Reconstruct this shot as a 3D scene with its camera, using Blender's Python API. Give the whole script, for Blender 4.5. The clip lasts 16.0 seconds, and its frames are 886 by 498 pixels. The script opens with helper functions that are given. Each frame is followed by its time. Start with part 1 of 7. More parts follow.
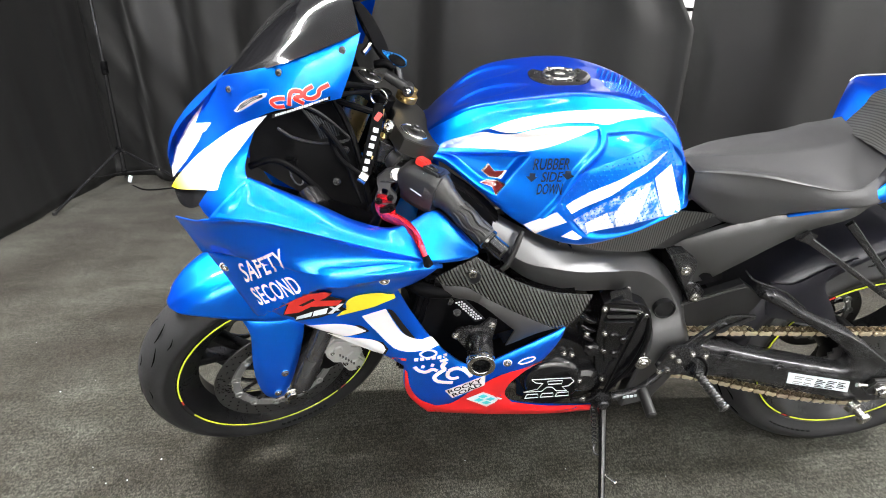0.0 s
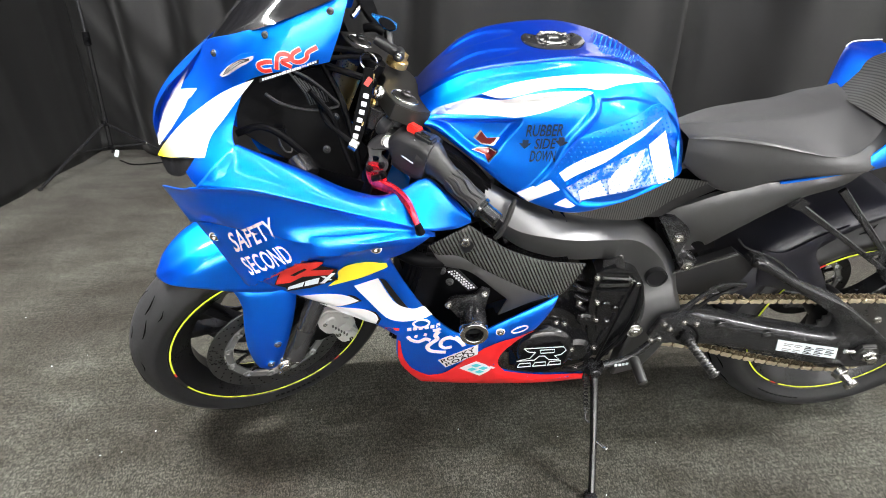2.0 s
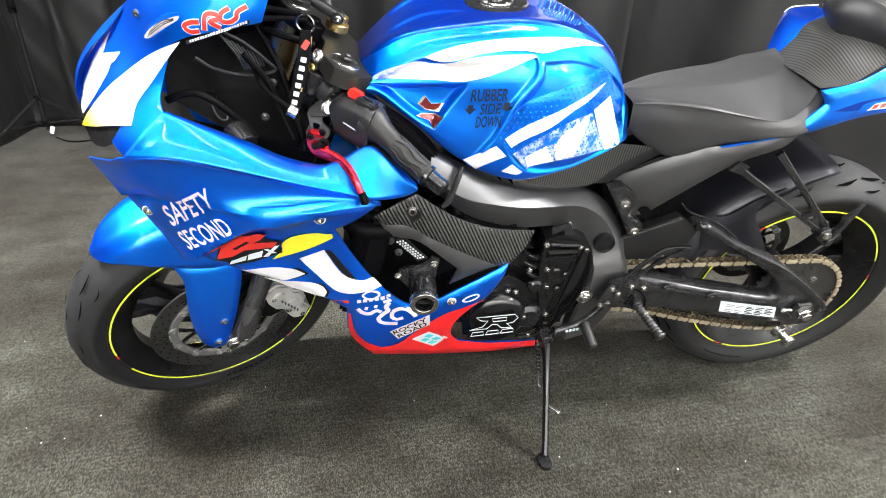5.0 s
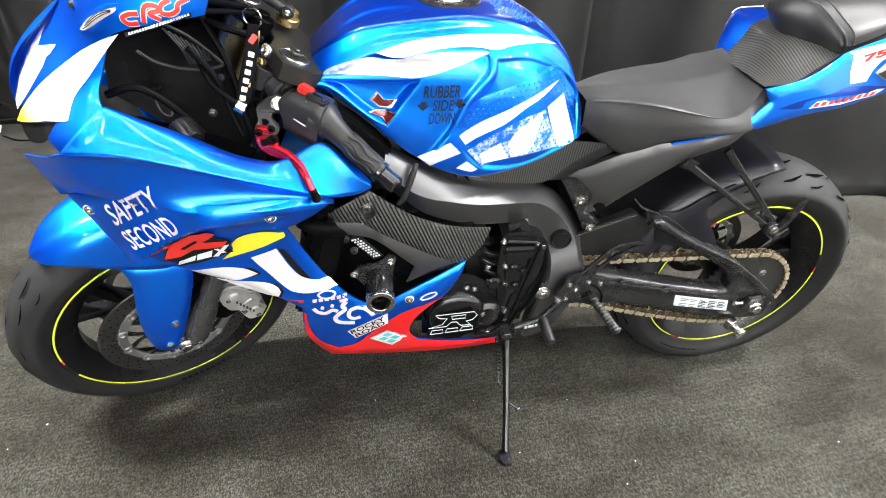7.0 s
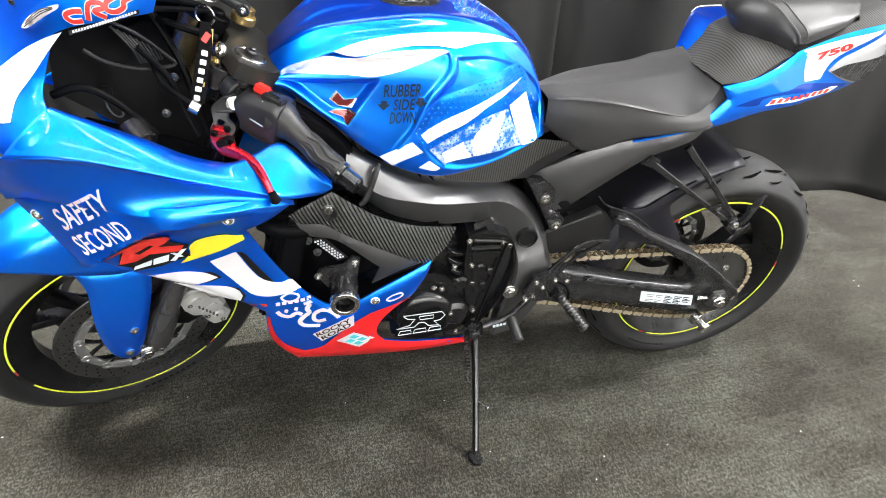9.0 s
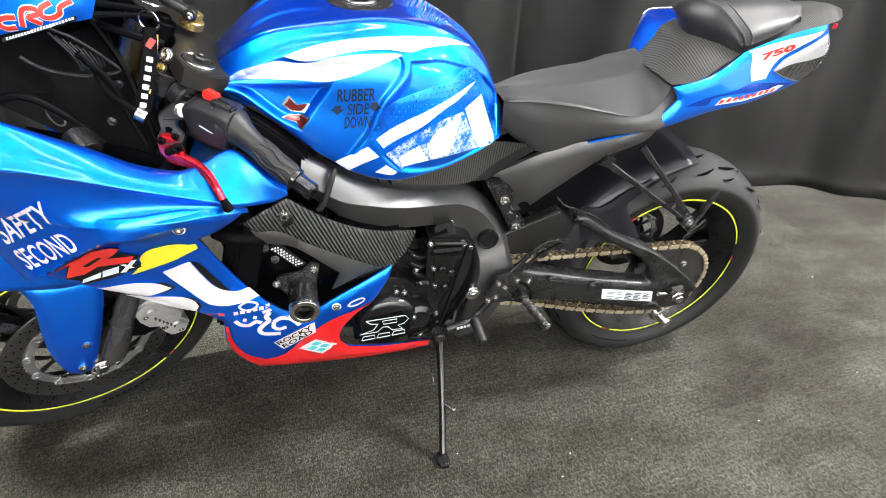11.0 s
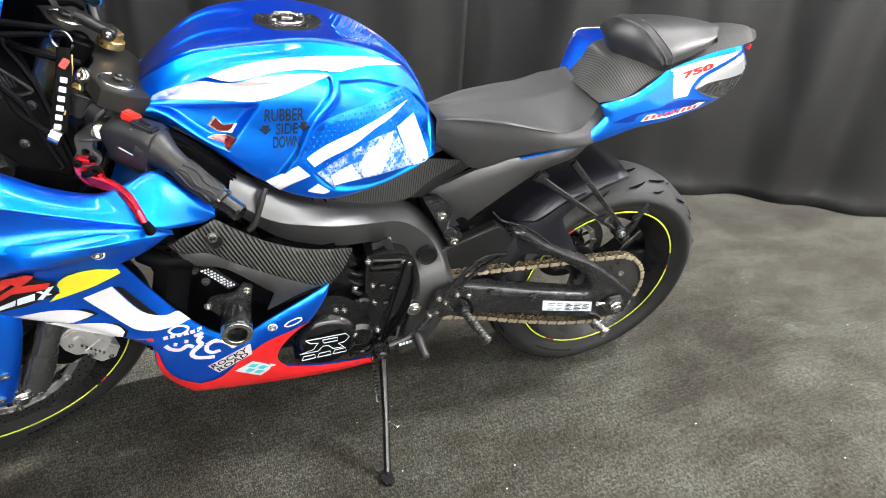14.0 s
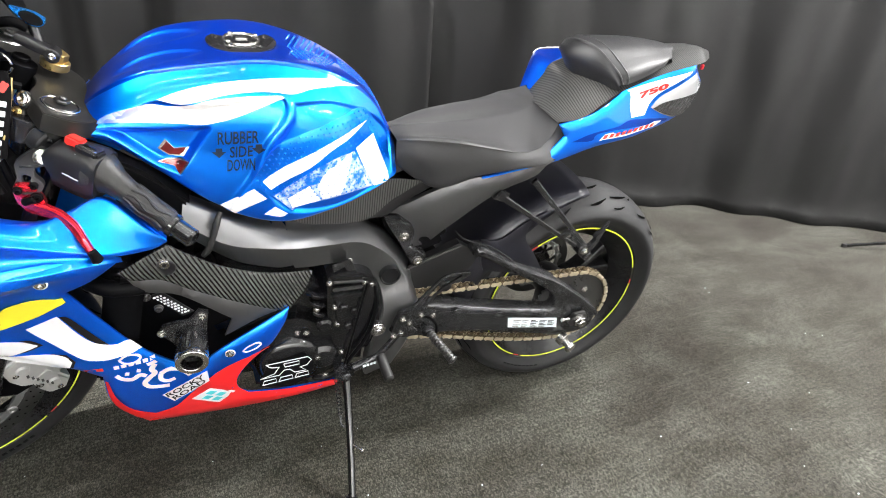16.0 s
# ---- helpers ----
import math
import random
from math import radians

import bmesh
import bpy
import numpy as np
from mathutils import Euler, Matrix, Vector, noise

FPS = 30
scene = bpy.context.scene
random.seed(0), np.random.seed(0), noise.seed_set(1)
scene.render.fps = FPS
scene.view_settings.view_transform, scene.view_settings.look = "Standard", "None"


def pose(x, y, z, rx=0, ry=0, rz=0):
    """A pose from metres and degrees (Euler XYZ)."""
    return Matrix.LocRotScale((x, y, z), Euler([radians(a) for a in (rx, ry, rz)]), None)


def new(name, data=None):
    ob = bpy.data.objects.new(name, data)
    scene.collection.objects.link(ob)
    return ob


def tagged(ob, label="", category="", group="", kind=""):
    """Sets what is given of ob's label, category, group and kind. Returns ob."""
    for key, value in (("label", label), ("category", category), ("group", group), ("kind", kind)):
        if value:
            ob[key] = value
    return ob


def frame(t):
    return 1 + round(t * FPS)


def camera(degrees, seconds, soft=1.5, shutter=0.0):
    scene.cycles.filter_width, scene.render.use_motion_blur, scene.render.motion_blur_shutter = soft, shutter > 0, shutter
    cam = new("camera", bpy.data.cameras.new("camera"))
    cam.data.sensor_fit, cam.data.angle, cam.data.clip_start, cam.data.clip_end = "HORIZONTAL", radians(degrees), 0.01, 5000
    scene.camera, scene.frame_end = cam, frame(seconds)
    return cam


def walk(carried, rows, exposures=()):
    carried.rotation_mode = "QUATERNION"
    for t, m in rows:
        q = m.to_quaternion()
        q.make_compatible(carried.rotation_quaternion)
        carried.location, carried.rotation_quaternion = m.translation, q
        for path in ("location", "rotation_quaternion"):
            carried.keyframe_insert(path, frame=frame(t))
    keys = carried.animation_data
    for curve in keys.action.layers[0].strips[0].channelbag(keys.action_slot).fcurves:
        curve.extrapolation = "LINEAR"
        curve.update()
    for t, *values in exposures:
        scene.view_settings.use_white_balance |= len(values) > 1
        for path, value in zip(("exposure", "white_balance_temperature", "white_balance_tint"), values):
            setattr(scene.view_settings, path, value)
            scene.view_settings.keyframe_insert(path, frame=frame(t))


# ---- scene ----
# The camera: one lens, and its path in metres and degrees.
cam = camera(77.67, 16.0, soft=1.0)
ROWS = [
    (0.0, -0.3265, -1.1866, 1.0689, 65.4, -0.676, -1.386),
    (0.5, -0.3272, -1.1864, 1.0637, 64.682, -0.796, -1.541),
    (1.0, -0.3268, -1.1861, 1.0609, 64.119, -0.676, -1.745),
    (1.5, -0.3267, -1.1859, 1.057, 63.603, -0.759, -1.891),
    (2.0, -0.3261, -1.1858, 1.0528, 62.971, -0.726, -2.228),
    (2.5, -0.3253, -1.1852, 1.0481, 62.291, -0.896, -2.527),
    (3.0, -0.3231, -1.1851, 1.0455, 61.79, -0.913, -2.869),
    (3.5, -0.3209, -1.1843, 1.0424, 61.408, -0.967, -3.441),
    (4.0, -0.314, -1.1825, 1.0396, 60.943, -1.05, -4.351),
    (6.5, -0.2779, -1.1829, 1.0318, 60.565, -2.101, -8.659),
    (7.0, -0.2714, -1.1835, 1.0306, 60.649, -2.341, -9.261),
    (7.5, -0.2646, -1.1829, 1.0304, 60.679, -2.527, -9.884),
    (8.0, -0.258, -1.1811, 1.031, 60.646, -2.643, -10.526),
    (8.5, -0.2517, -1.1805, 1.0305, 60.663, -2.676, -11.14),
    (9.0, -0.2462, -1.1813, 1.0297, 60.669, -2.7, -11.729),
    (11.5, -0.2158, -1.1856, 1.036, 61.025, -2.959, -15.48),
    (12.0, -0.2103, -1.1877, 1.0376, 61.149, -3.164, -15.953),
    (12.5, -0.2016, -1.1908, 1.0398, 61.42, -3.208, -16.718),
    (13.0, -0.1934, -1.1939, 1.0425, 61.742, -3.235, -17.544),
    (13.5, -0.1853, -1.1964, 1.0455, 61.993, -3.454, -18.197),
    (14.0, -0.1755, -1.1978, 1.0483, 62.359, -3.578, -19.053),
    (14.5, -0.1645, -1.1987, 1.0533, 62.876, -3.662, -19.857),
    (15.0, -0.1593, -1.1985, 1.0561, 63.266, -3.738, -20.567),
    (15.5, -0.1555, -1.1958, 1.0598, 63.474, -3.892, -21.247),
    (16.0, -0.1504, -1.1906, 1.0647, 63.616, -4.146, -21.917),
]
walk(cam, [(t, pose(x, y, z, rx, ry, rz)) for t, x, y, z, rx, ry, rz in ROWS])
# How the motorcycle stands on its side stand: leaning to its left.
LEAN, NOD, DROP = 9.516, -0.265, 0.0019
STEER = 27.30
# ---- end of path ----
BIKE = pose(0, 0, -DROP, LEAN, NOD, 0)

# ---- light: a closed shop with unseen ceiling lamps, most of them added to balance brightness ----
world = bpy.data.worlds.new("world")
scene.world = world
world.use_nodes = True
world.node_tree.nodes["Background"].inputs[0].default_value = (0.9, 0.95, 1.0, 1)
world.node_tree.nodes["Background"].inputs[1].default_value = 0.02
scene.view_settings.exposure = 0.0
LAMP_Z = 2.72
# (x, y, watts, tilt, length, width) of each lamp; narrow tubes at y -1.0 and -2.05 follow reflected lines, the others
# are added where brightness was wanted; the added southern row is turned to bounce off the pale wall
LAMPS = [(-1.90, -0.05, 330, 0, 1.2, 0.16), (2.5, -0.35, 285, 0, 1.2, 0.16), (3.9, -2.0, 260, 0, 1.2, 0.16), (-2.9, -2.2, 170, 0, 1.2, 0.12), (2.9, -2.4, 50, 0, 1.2, 0.12),
         (0.25, -0.25, 16, 0, 1.5, 0.10), (-0.85, -1.0, 9, 0, 1.5, 0.05), (0.85, -1.0, 9, 0, 1.5, 0.05), (-0.85, -2.05, 12, 0, 1.5, 0.05), (0.85, -2.05, 12, 0, 1.5, 0.05),
         (-3.0, -4.2, 190, -55, 1.2, 0.16), (-1.2, -4.2, 190, -55, 1.2, 0.16), (0.6, -4.2, 190, -55, 1.2, 0.16), (2.4, -4.2, 190, -55, 1.2, 0.16)]
for lx, ly, watts, tilt, long, wide in LAMPS:
    data = bpy.data.lights.new("unseen_ceiling_lamp", "AREA")
    data.shape, data.size, data.size_y, data.energy = "RECTANGLE", long, wide, watts
    data.color = (1.0, 0.985, 0.97)
    lamp = new("unseen_ceiling_lamp", data)
    lamp.matrix_world = pose(lx, ly, LAMP_Z, tilt)


# ---- materials ----
def material(name):
    m = bpy.data.materials.new(name)
    m.use_nodes = True
    return m, m.node_tree.nodes, m.node_tree.links, m.node_tree.nodes["Principled BSDF"]


def plain(name, color, rough=0.5, metal=0.0, coat=0.0, grain=0.0, scale=300.0, bump=0.0, spec=0.5, blotch=0.0):
    """A surface with fine grain in roughness and relief, and large soft blotches of wear."""
    m, n, l, b = material(name)
    b.inputs["Base Color"].default_value = (*color, 1)
    b.inputs["Roughness"].default_value, b.inputs["Metallic"].default_value = rough, metal
    b.inputs["Coat Weight"].default_value, b.inputs["Coat Roughness"].default_value = coat, 0.04
    b.inputs["Specular IOR Level"].default_value = spec
    co = n.new("ShaderNodeTexCoord")
    big = n.new("ShaderNodeTexNoise")
    big.inputs["Scale"].default_value, big.inputs["Detail"].default_value = 14.0, 5.0
    l.new(co.outputs["Object"], big.inputs["Vector"])
    fine = n.new("ShaderNodeTexNoise")
    fine.inputs["Scale"].default_value, fine.inputs["Detail"].default_value = scale, 3.0
    l.new(co.outputs["Object"], fine.inputs["Vector"])
    mix = n.new("ShaderNodeMix")
    mix.inputs[0].default_value = 0.5
    l.new(big.outputs["Fac"], mix.inputs[2]), l.new(fine.outputs["Fac"], mix.inputs[3])
    r = n.new("ShaderNodeMapRange")
    r.inputs["To Min"].default_value, r.inputs["To Max"].default_value = max(rough - 0.08 - grain, 0.02), min(rough + 0.08 + grain, 1)
    l.new(mix.outputs[0], r.inputs["Value"]), l.new(r.outputs[0], b.inputs["Roughness"])
    if blotch or grain:
        c = n.new("ShaderNodeMixRGB")
        k = max(blotch, grain)
        c.inputs[1].default_value = (*[v * (1 - k) for v in color], 1)
        c.inputs[2].default_value = (*[min(v * (1 + k), 1) for v in color], 1)
        l.new(mix.outputs[0], c.inputs[0]), l.new(c.outputs[0], b.inputs["Base Color"])
    if bump:
        bp = n.new("ShaderNodeBump")
        bp.inputs["Strength"].default_value, bp.inputs["Distance"].default_value = bump, 0.001
        l.new(fine.outputs["Fac"], bp.inputs["Height"]), l.new(bp.outputs[0], b.inputs["Normal"])
    return m


def flake(name, body, sparkle, share=0.6, rough=0.38):
    """Metallic paint under clear lacquer: a deep body colour with paler flakes lying in it, and slight swirl marks in the lacquer."""
    m, n, l, b = material(name)
    co = n.new("ShaderNodeTexCoord")
    v = n.new("ShaderNodeTexVoronoi")
    v.inputs["Scale"].default_value = 2200.0
    l.new(co.outputs["Object"], v.inputs["Vector"])
    s = n.new("ShaderNodeTexNoise")
    s.inputs["Scale"].default_value, s.inputs["Detail"].default_value = 60.0, 6.0
    l.new(co.outputs["Object"], s.inputs["Vector"])
    r = n.new("ShaderNodeMapRange")
    r.inputs["To Min"].default_value, r.inputs["To Max"].default_value = 0.008, 0.035
    l.new(s.outputs["Fac"], r.inputs["Value"])
    metal = n.new("ShaderNodeBsdfPrincipled")
    for q, color, k in ((b, body, 0.0), (metal, sparkle, 1.0)):
        c = n.new("ShaderNodeMixRGB")
        c.inputs[1].default_value = (*[x * 0.85 for x in color], 1)
        c.inputs[2].default_value = (*[min(1, x * 1.15) for x in color], 1)
        l.new(v.outputs["Color"], c.inputs[0]), l.new(c.outputs[0], q.inputs["Base Color"])
        q.inputs["Metallic"].default_value, q.inputs["Roughness"].default_value = k, rough
        q.inputs["Specular IOR Level"].default_value = 0.5 if k else 0.0
        q.inputs["Coat Weight"].default_value = 0.8
        l.new(r.outputs[0], q.inputs["Coat Roughness"])
    mix = n.new("ShaderNodeMixShader")
    mix.inputs[0].default_value = share
    l.new(b.outputs[0], mix.inputs[1]), l.new(metal.outputs[0], mix.inputs[2])
    l.new(mix.outputs[0], n["Material Output"].inputs["Surface"])
    return m


def twill(name, dark=0.012, light=0.062, pitch=330.0, rough=0.3, angle=24.0):
    """Woven carbon cloth under resin: slanting bands of two tones, cut by the cross weave."""
    m, n, l, b = material(name)
    co = n.new("ShaderNodeTexCoord")
    rot = n.new("ShaderNodeMapping")
    rot.inputs["Rotation"].default_value = (0, radians(angle), 0)
    l.new(co.outputs["Object"], rot.inputs["Vector"])
    w = n.new("ShaderNodeTexWave")
    w.wave_profile = "SIN"
    w.inputs["Scale"].default_value, w.inputs["Distortion"].default_value = pitch / 6.283, 0.15
    l.new(rot.outputs[0], w.inputs["Vector"])
    ck = n.new("ShaderNodeTexNoise")
    ck.inputs["Scale"].default_value = 420.0
    l.new(co.outputs["Object"], ck.inputs["Vector"])
    ramp = n.new("ShaderNodeValToRGB")
    ramp.color_ramp.elements[0].position, ramp.color_ramp.elements[1].position = 0.35, 0.65
    ramp.color_ramp.elements[0].color = (dark, dark, dark, 1)
    ramp.color_ramp.elements[1].color = (light, light, light * 0.98, 1)
    add = n.new("ShaderNodeMath")
    add.operation = "MULTIPLY_ADD"
    add.inputs[1].default_value = 0.25
    l.new(ck.outputs["Fac"], add.inputs[0]), l.new(w.outputs["Fac"], add.inputs[2])
    l.new(add.outputs[0], ramp.inputs[0]), l.new(ramp.outputs[0], b.inputs["Base Color"])
    b.inputs["Roughness"].default_value, b.inputs["Coat Weight"].default_value, b.inputs["Coat Roughness"].default_value = rough, 0.6, 0.12
    bp = n.new("ShaderNodeBump")
    bp.inputs["Strength"].default_value, bp.inputs["Distance"].default_value = 0.25, 0.0006
    l.new(w.outputs["Fac"], bp.inputs["Height"]), l.new(bp.outputs[0], b.inputs["Normal"])
    return m


def fade(name, low, high, z0, z1, rough=0.3, axis="Z"):
    """Paint that fades from one colour to another over a stretch of the machine."""
    m, n, l, b = material(name)
    co = n.new("ShaderNodeTexCoord")
    sep = n.new("ShaderNodeSeparateXYZ")
    l.new(co.outputs["Object"], sep.inputs[0])
    r = n.new("ShaderNodeMapRange")
    r.inputs["From Min"].default_value, r.inputs["From Max"].default_value = z0, z1
    l.new(sep.outputs[axis], r.inputs["Value"])
    c = n.new("ShaderNodeMixRGB")
    c.inputs[1].default_value, c.inputs[2].default_value = (*low, 1), (*high, 1)
    l.new(r.outputs[0], c.inputs[0]), l.new(c.outputs[0], b.inputs["Base Color"])
    b.inputs["Roughness"].default_value, b.inputs["Coat Weight"].default_value = rough, 0.9
    return m


def scuffed(name):
    """Blue film rubbed through to a silvery layer in uneven flecks."""
    m, n, l, b = material(name)
    co = n.new("ShaderNodeTexCoord")
    a = n.new("ShaderNodeTexNoise")
    a.inputs["Scale"].default_value, a.inputs["Detail"].default_value, a.inputs["Roughness"].default_value = 55.0, 8.0, 0.72
    l.new(co.outputs["Object"], a.inputs["Vector"])
    ramp = n.new("ShaderNodeValToRGB")
    e = ramp.color_ramp.elements
    e[0].position, e[0].color = 0.44, (0.0, 0.16, 0.72, 1)
    e[1].position, e[1].color = 0.60, (0.55, 0.70, 0.80, 1)
    l.new(a.outputs["Fac"], ramp.inputs[0]), l.new(ramp.outputs[0], b.inputs["Base Color"])
    b.inputs["Roughness"].default_value, b.inputs["Metallic"].default_value, b.inputs["Coat Weight"].default_value = 0.35, 0.35, 0.6
    return m


def carpet_material():
    """Short loop-pile carpet: heathered dark and pale yarns, worn and soiled in soft patches."""
    m, n, l, b = material("carpet")
    co = n.new("ShaderNodeTexCoord")
    mp = n.new("ShaderNodeMapping")
    mp.inputs["Rotation"].default_value = (0, 0, radians(-14))
    mp.inputs["Scale"].default_value = (0.62, 1.45, 1)
    l.new(co.outputs["Object"], mp.inputs["Vector"])
    yarn = n.new("ShaderNodeTexVoronoi")
    yarn.inputs["Scale"].default_value = 290.0
    loop = n.new("ShaderNodeMapping")
    loop.inputs["Rotation"].default_value = (0, 0, radians(28))
    loop.inputs["Scale"].default_value = (1.5, 0.75, 1)
    l.new(co.outputs["Object"], loop.inputs["Vector"]), l.new(loop.outputs[0], yarn.inputs["Vector"])
    tone = n.new("ShaderNodeSeparateColor")
    l.new(yarn.outputs["Color"], tone.inputs[0])
    fuzz = n.new("ShaderNodeTexNoise")
    fuzz.inputs["Scale"].default_value, fuzz.inputs["Detail"].default_value = 330.0, 4.0
    l.new(co.outputs["Object"], fuzz.inputs["Vector"])
    blend = n.new("ShaderNodeMix")
    blend.inputs[0].default_value = 0.6
    l.new(tone.outputs[0], blend.inputs[2]), l.new(fuzz.outputs["Fac"], blend.inputs[3])
    patch = n.new("ShaderNodeTexNoise")
    patch.inputs["Scale"].default_value, patch.inputs["Detail"].default_value, patch.inputs["Roughness"].default_value = 5.5, 7.0, 0.65
    l.new(mp.outputs[0], patch.inputs["Vector"])
    ramp = n.new("ShaderNodeValToRGB")
    e = ramp.color_ramp.elements
    e[0].position, e[0].color = 0.27, (0.014, 0.014, 0.013, 1)
    e[1].position, e[1].color = 0.73, (0.080, 0.079, 0.073, 1)
    mid = e.new(0.5)
    mid.color = (0.031, 0.030, 0.027, 1)
    l.new(blend.outputs[0], ramp.inputs[0])
    tint = n.new("ShaderNodeValToRGB")
    t = tint.color_ramp.elements
    t[0].position, t[0].color = 0.38, (0.66, 0.63, 0.57, 1)
    t[1].position, t[1].color = 0.62, (1.12, 1.13, 1.10, 1)
    l.new(patch.outputs["Fac"], tint.inputs[0])
    soil = n.new("ShaderNodeTexNoise")
    soil.inputs["Scale"].default_value, soil.inputs["Detail"].default_value, soil.inputs["Roughness"].default_value = 1.9, 6.0, 0.6
    l.new(co.outputs["Object"], soil.inputs["Vector"])
    wear = n.new("ShaderNodeValToRGB")
    w = wear.color_ramp.elements
    w[0].position, w[0].color = 0.38, (0.62, 0.56, 0.50, 1)
    w[1].position, w[1].color = 0.62, (1.24, 1.26, 1.18, 1)
    l.new(soil.outputs["Fac"], wear.inputs[0])
    rows = n.new("ShaderNodeTexWave")
    rows.bands_direction = "Y"
    rows.inputs["Scale"].default_value, rows.inputs["Distortion"].default_value, rows.inputs["Detail"].default_value, rows.inputs["Detail Scale"].default_value = 17.0, 4.0, 3.0, 2.5
    l.new(mp.outputs[0], rows.inputs["Vector"])
    row = n.new("ShaderNodeMapRange")
    row.inputs["To Min"].default_value, row.inputs["To Max"].default_value = 0.86, 1.11
    l.new(rows.outputs["Fac"], row.inputs["Value"])
    mul = n.new("ShaderNodeMixRGB")
    mul.blend_type = "MULTIPLY"
    mul.inputs[0].default_value = 1.0
    l.new(ramp.outputs[0], mul.inputs[1]), l.new(tint.outputs[0], mul.inputs[2])
    mul2 = n.new("ShaderNodeMixRGB")
    mul2.blend_type = "MULTIPLY"
    mul2.inputs[0].default_value = 1.0
    l.new(mul.outputs[0], mul2.inputs[1]), l.new(wear.outputs[0], mul2.inputs[2])
    mul3 = n.new("ShaderNodeMixRGB")
    mul3.blend_type = "MULTIPLY"
    mul3.inputs[0].default_value = 1.0
    l.new(mul2.outputs[0], mul3.inputs[1]), l.new(row.outputs[0], mul3.inputs[2])
    l.new(mul3.outputs[0], b.inputs["Base Color"])
    b.inputs["Roughness"].default_value, b.inputs["Specular IOR Level"].default_value = 0.95, 0.15
    b.inputs["Sheen Weight"].default_value, b.inputs["Sheen Roughness"].default_value = 0.10, 0.35
    bp = n.new("ShaderNodeBump")
    bp.inputs["Strength"].default_value, bp.inputs["Distance"].default_value = 0.6, 0.003
    l.new(blend.outputs[0], bp.inputs["Height"]), l.new(bp.outputs[0], b.inputs["Normal"])
    return m


def cloth_material(name, lo, hi):
    m, n, l, b = material(name)
    co = n.new("ShaderNodeTexCoord")
    big = n.new("ShaderNodeTexNoise")
    big.inputs["Scale"].default_value, big.inputs["Detail"].default_value = 1.7, 6.0
    l.new(co.outputs["Object"], big.inputs["Vector"])
    ramp = n.new("ShaderNodeValToRGB")
    ramp.color_ramp.elements[0].position, ramp.color_ramp.elements[0].color = 0.3, (lo, lo, lo, 1)
    ramp.color_ramp.elements[1].position, ramp.color_ramp.elements[1].color = 0.7, (hi, hi, hi, 1)
    l.new(big.outputs["Fac"], ramp.inputs[0]), l.new(ramp.outputs[0], b.inputs["Base Color"])
    b.inputs["Roughness"].default_value, b.inputs["Specular IOR Level"].default_value = 0.54, 0.27
    b.inputs["Sheen Weight"].default_value, b.inputs["Sheen Roughness"].default_value = 0.04, 0.5
    wv = n.new("ShaderNodeTexNoise")
    wv.inputs["Scale"].default_value = 900.0
    l.new(co.outputs["Object"], wv.inputs["Vector"])
    bp = n.new("ShaderNodeBump")
    bp.inputs["Strength"].default_value, bp.inputs["Distance"].default_value = 0.3, 0.0006
    l.new(wv.outputs["Fac"], bp.inputs["Height"]), l.new(bp.outputs[0], b.inputs["Normal"])
    return m


BLUE = flake("blue_lacquer", (0.0, 0.055, 0.90), (0.002, 0.268, 1.0), 0.82, 0.36)
# the same blue darkened: duller reflections and shade are put into the colour
DEEP = flake("darkened_blue_lacquer", (0.0, 0.024, 0.36), (0.0, 0.085, 0.50), 0.72, 0.30)
WHITE = plain("white_vinyl", (0.74, 0.75, 0.76), 0.3, coat=0.8)
YELLOW = plain("yellow_vinyl", (0.85, 0.72, 0.03), 0.3, coat=0.8)
RED = plain("red_lacquer", (0.62, 0.012, 0.015), 0.3, coat=0.9)
ORANGE = plain("red_vinyl", (0.58, 0.025, 0.018), 0.3, coat=0.8)
INK = plain("black_vinyl", (0.008, 0.008, 0.009), 0.35, spec=0.25)
GREYINK = plain("grey_vinyl", (0.010, 0.018, 0.040), 0.4, spec=0.2)
PALE = plain("pale_vinyl", (0.72, 0.80, 0.84), 0.35, coat=0.6)
TEAL = plain("teal_vinyl", (0.05, 0.55, 0.62), 0.35, coat=0.6)
SATIN = plain("satin_black_metal", (0.050, 0.050, 0.053), 0.25, metal=0.70, grain=0.12, scale=700, bump=0.06)
FRAMEPAINT = plain("frame_black_paint", (0.120, 0.120, 0.123), 0.42, metal=0.88, grain=0.10, scale=600, bump=0.08)
BLACK = plain("black_plastic", (0.0024, 0.0024, 0.0028), 0.55, grain=0.15, scale=500, bump=0.1, spec=0.06)
GLOSS = plain("gloss_black", (0.010, 0.010, 0.011), 0.14, coat=0.8)
ENGINE = plain("engine_black", (0.0075, 0.0075, 0.0085), 0.17, grain=0.04, scale=350, bump=0.04, spec=0.55)
PADVINYL = plain("pad_vinyl", (0.013, 0.013, 0.014), 0.46, grain=0.08, scale=900, bump=0.25, blotch=0.15, spec=0.32)
VINYL = plain("seat_vinyl", (0.036, 0.036, 0.037), 0.44, grain=0.08, scale=900, bump=0.22, blotch=0.15, spec=0.35)
RUBBER = plain("tyre_rubber", (0.019, 0.019, 0.020), 0.60, grain=0.18, scale=260, bump=0.15, blotch=0.25, spec=0.25)
SIDEWALL = plain("tyre_sidewall", (0.011, 0.011, 0.012), 0.5, grain=0.1, scale=260, bump=0.1, blotch=0.2, spec=0.3)
GROOVE = plain("tyre_groove", (0.004, 0.004, 0.004), 0.9, spec=0.0)
GRIPRUB = plain("grip_rubber", (0.011, 0.011, 0.011), 0.48, grain=0.2, scale=400, bump=0.3, spec=0.4)
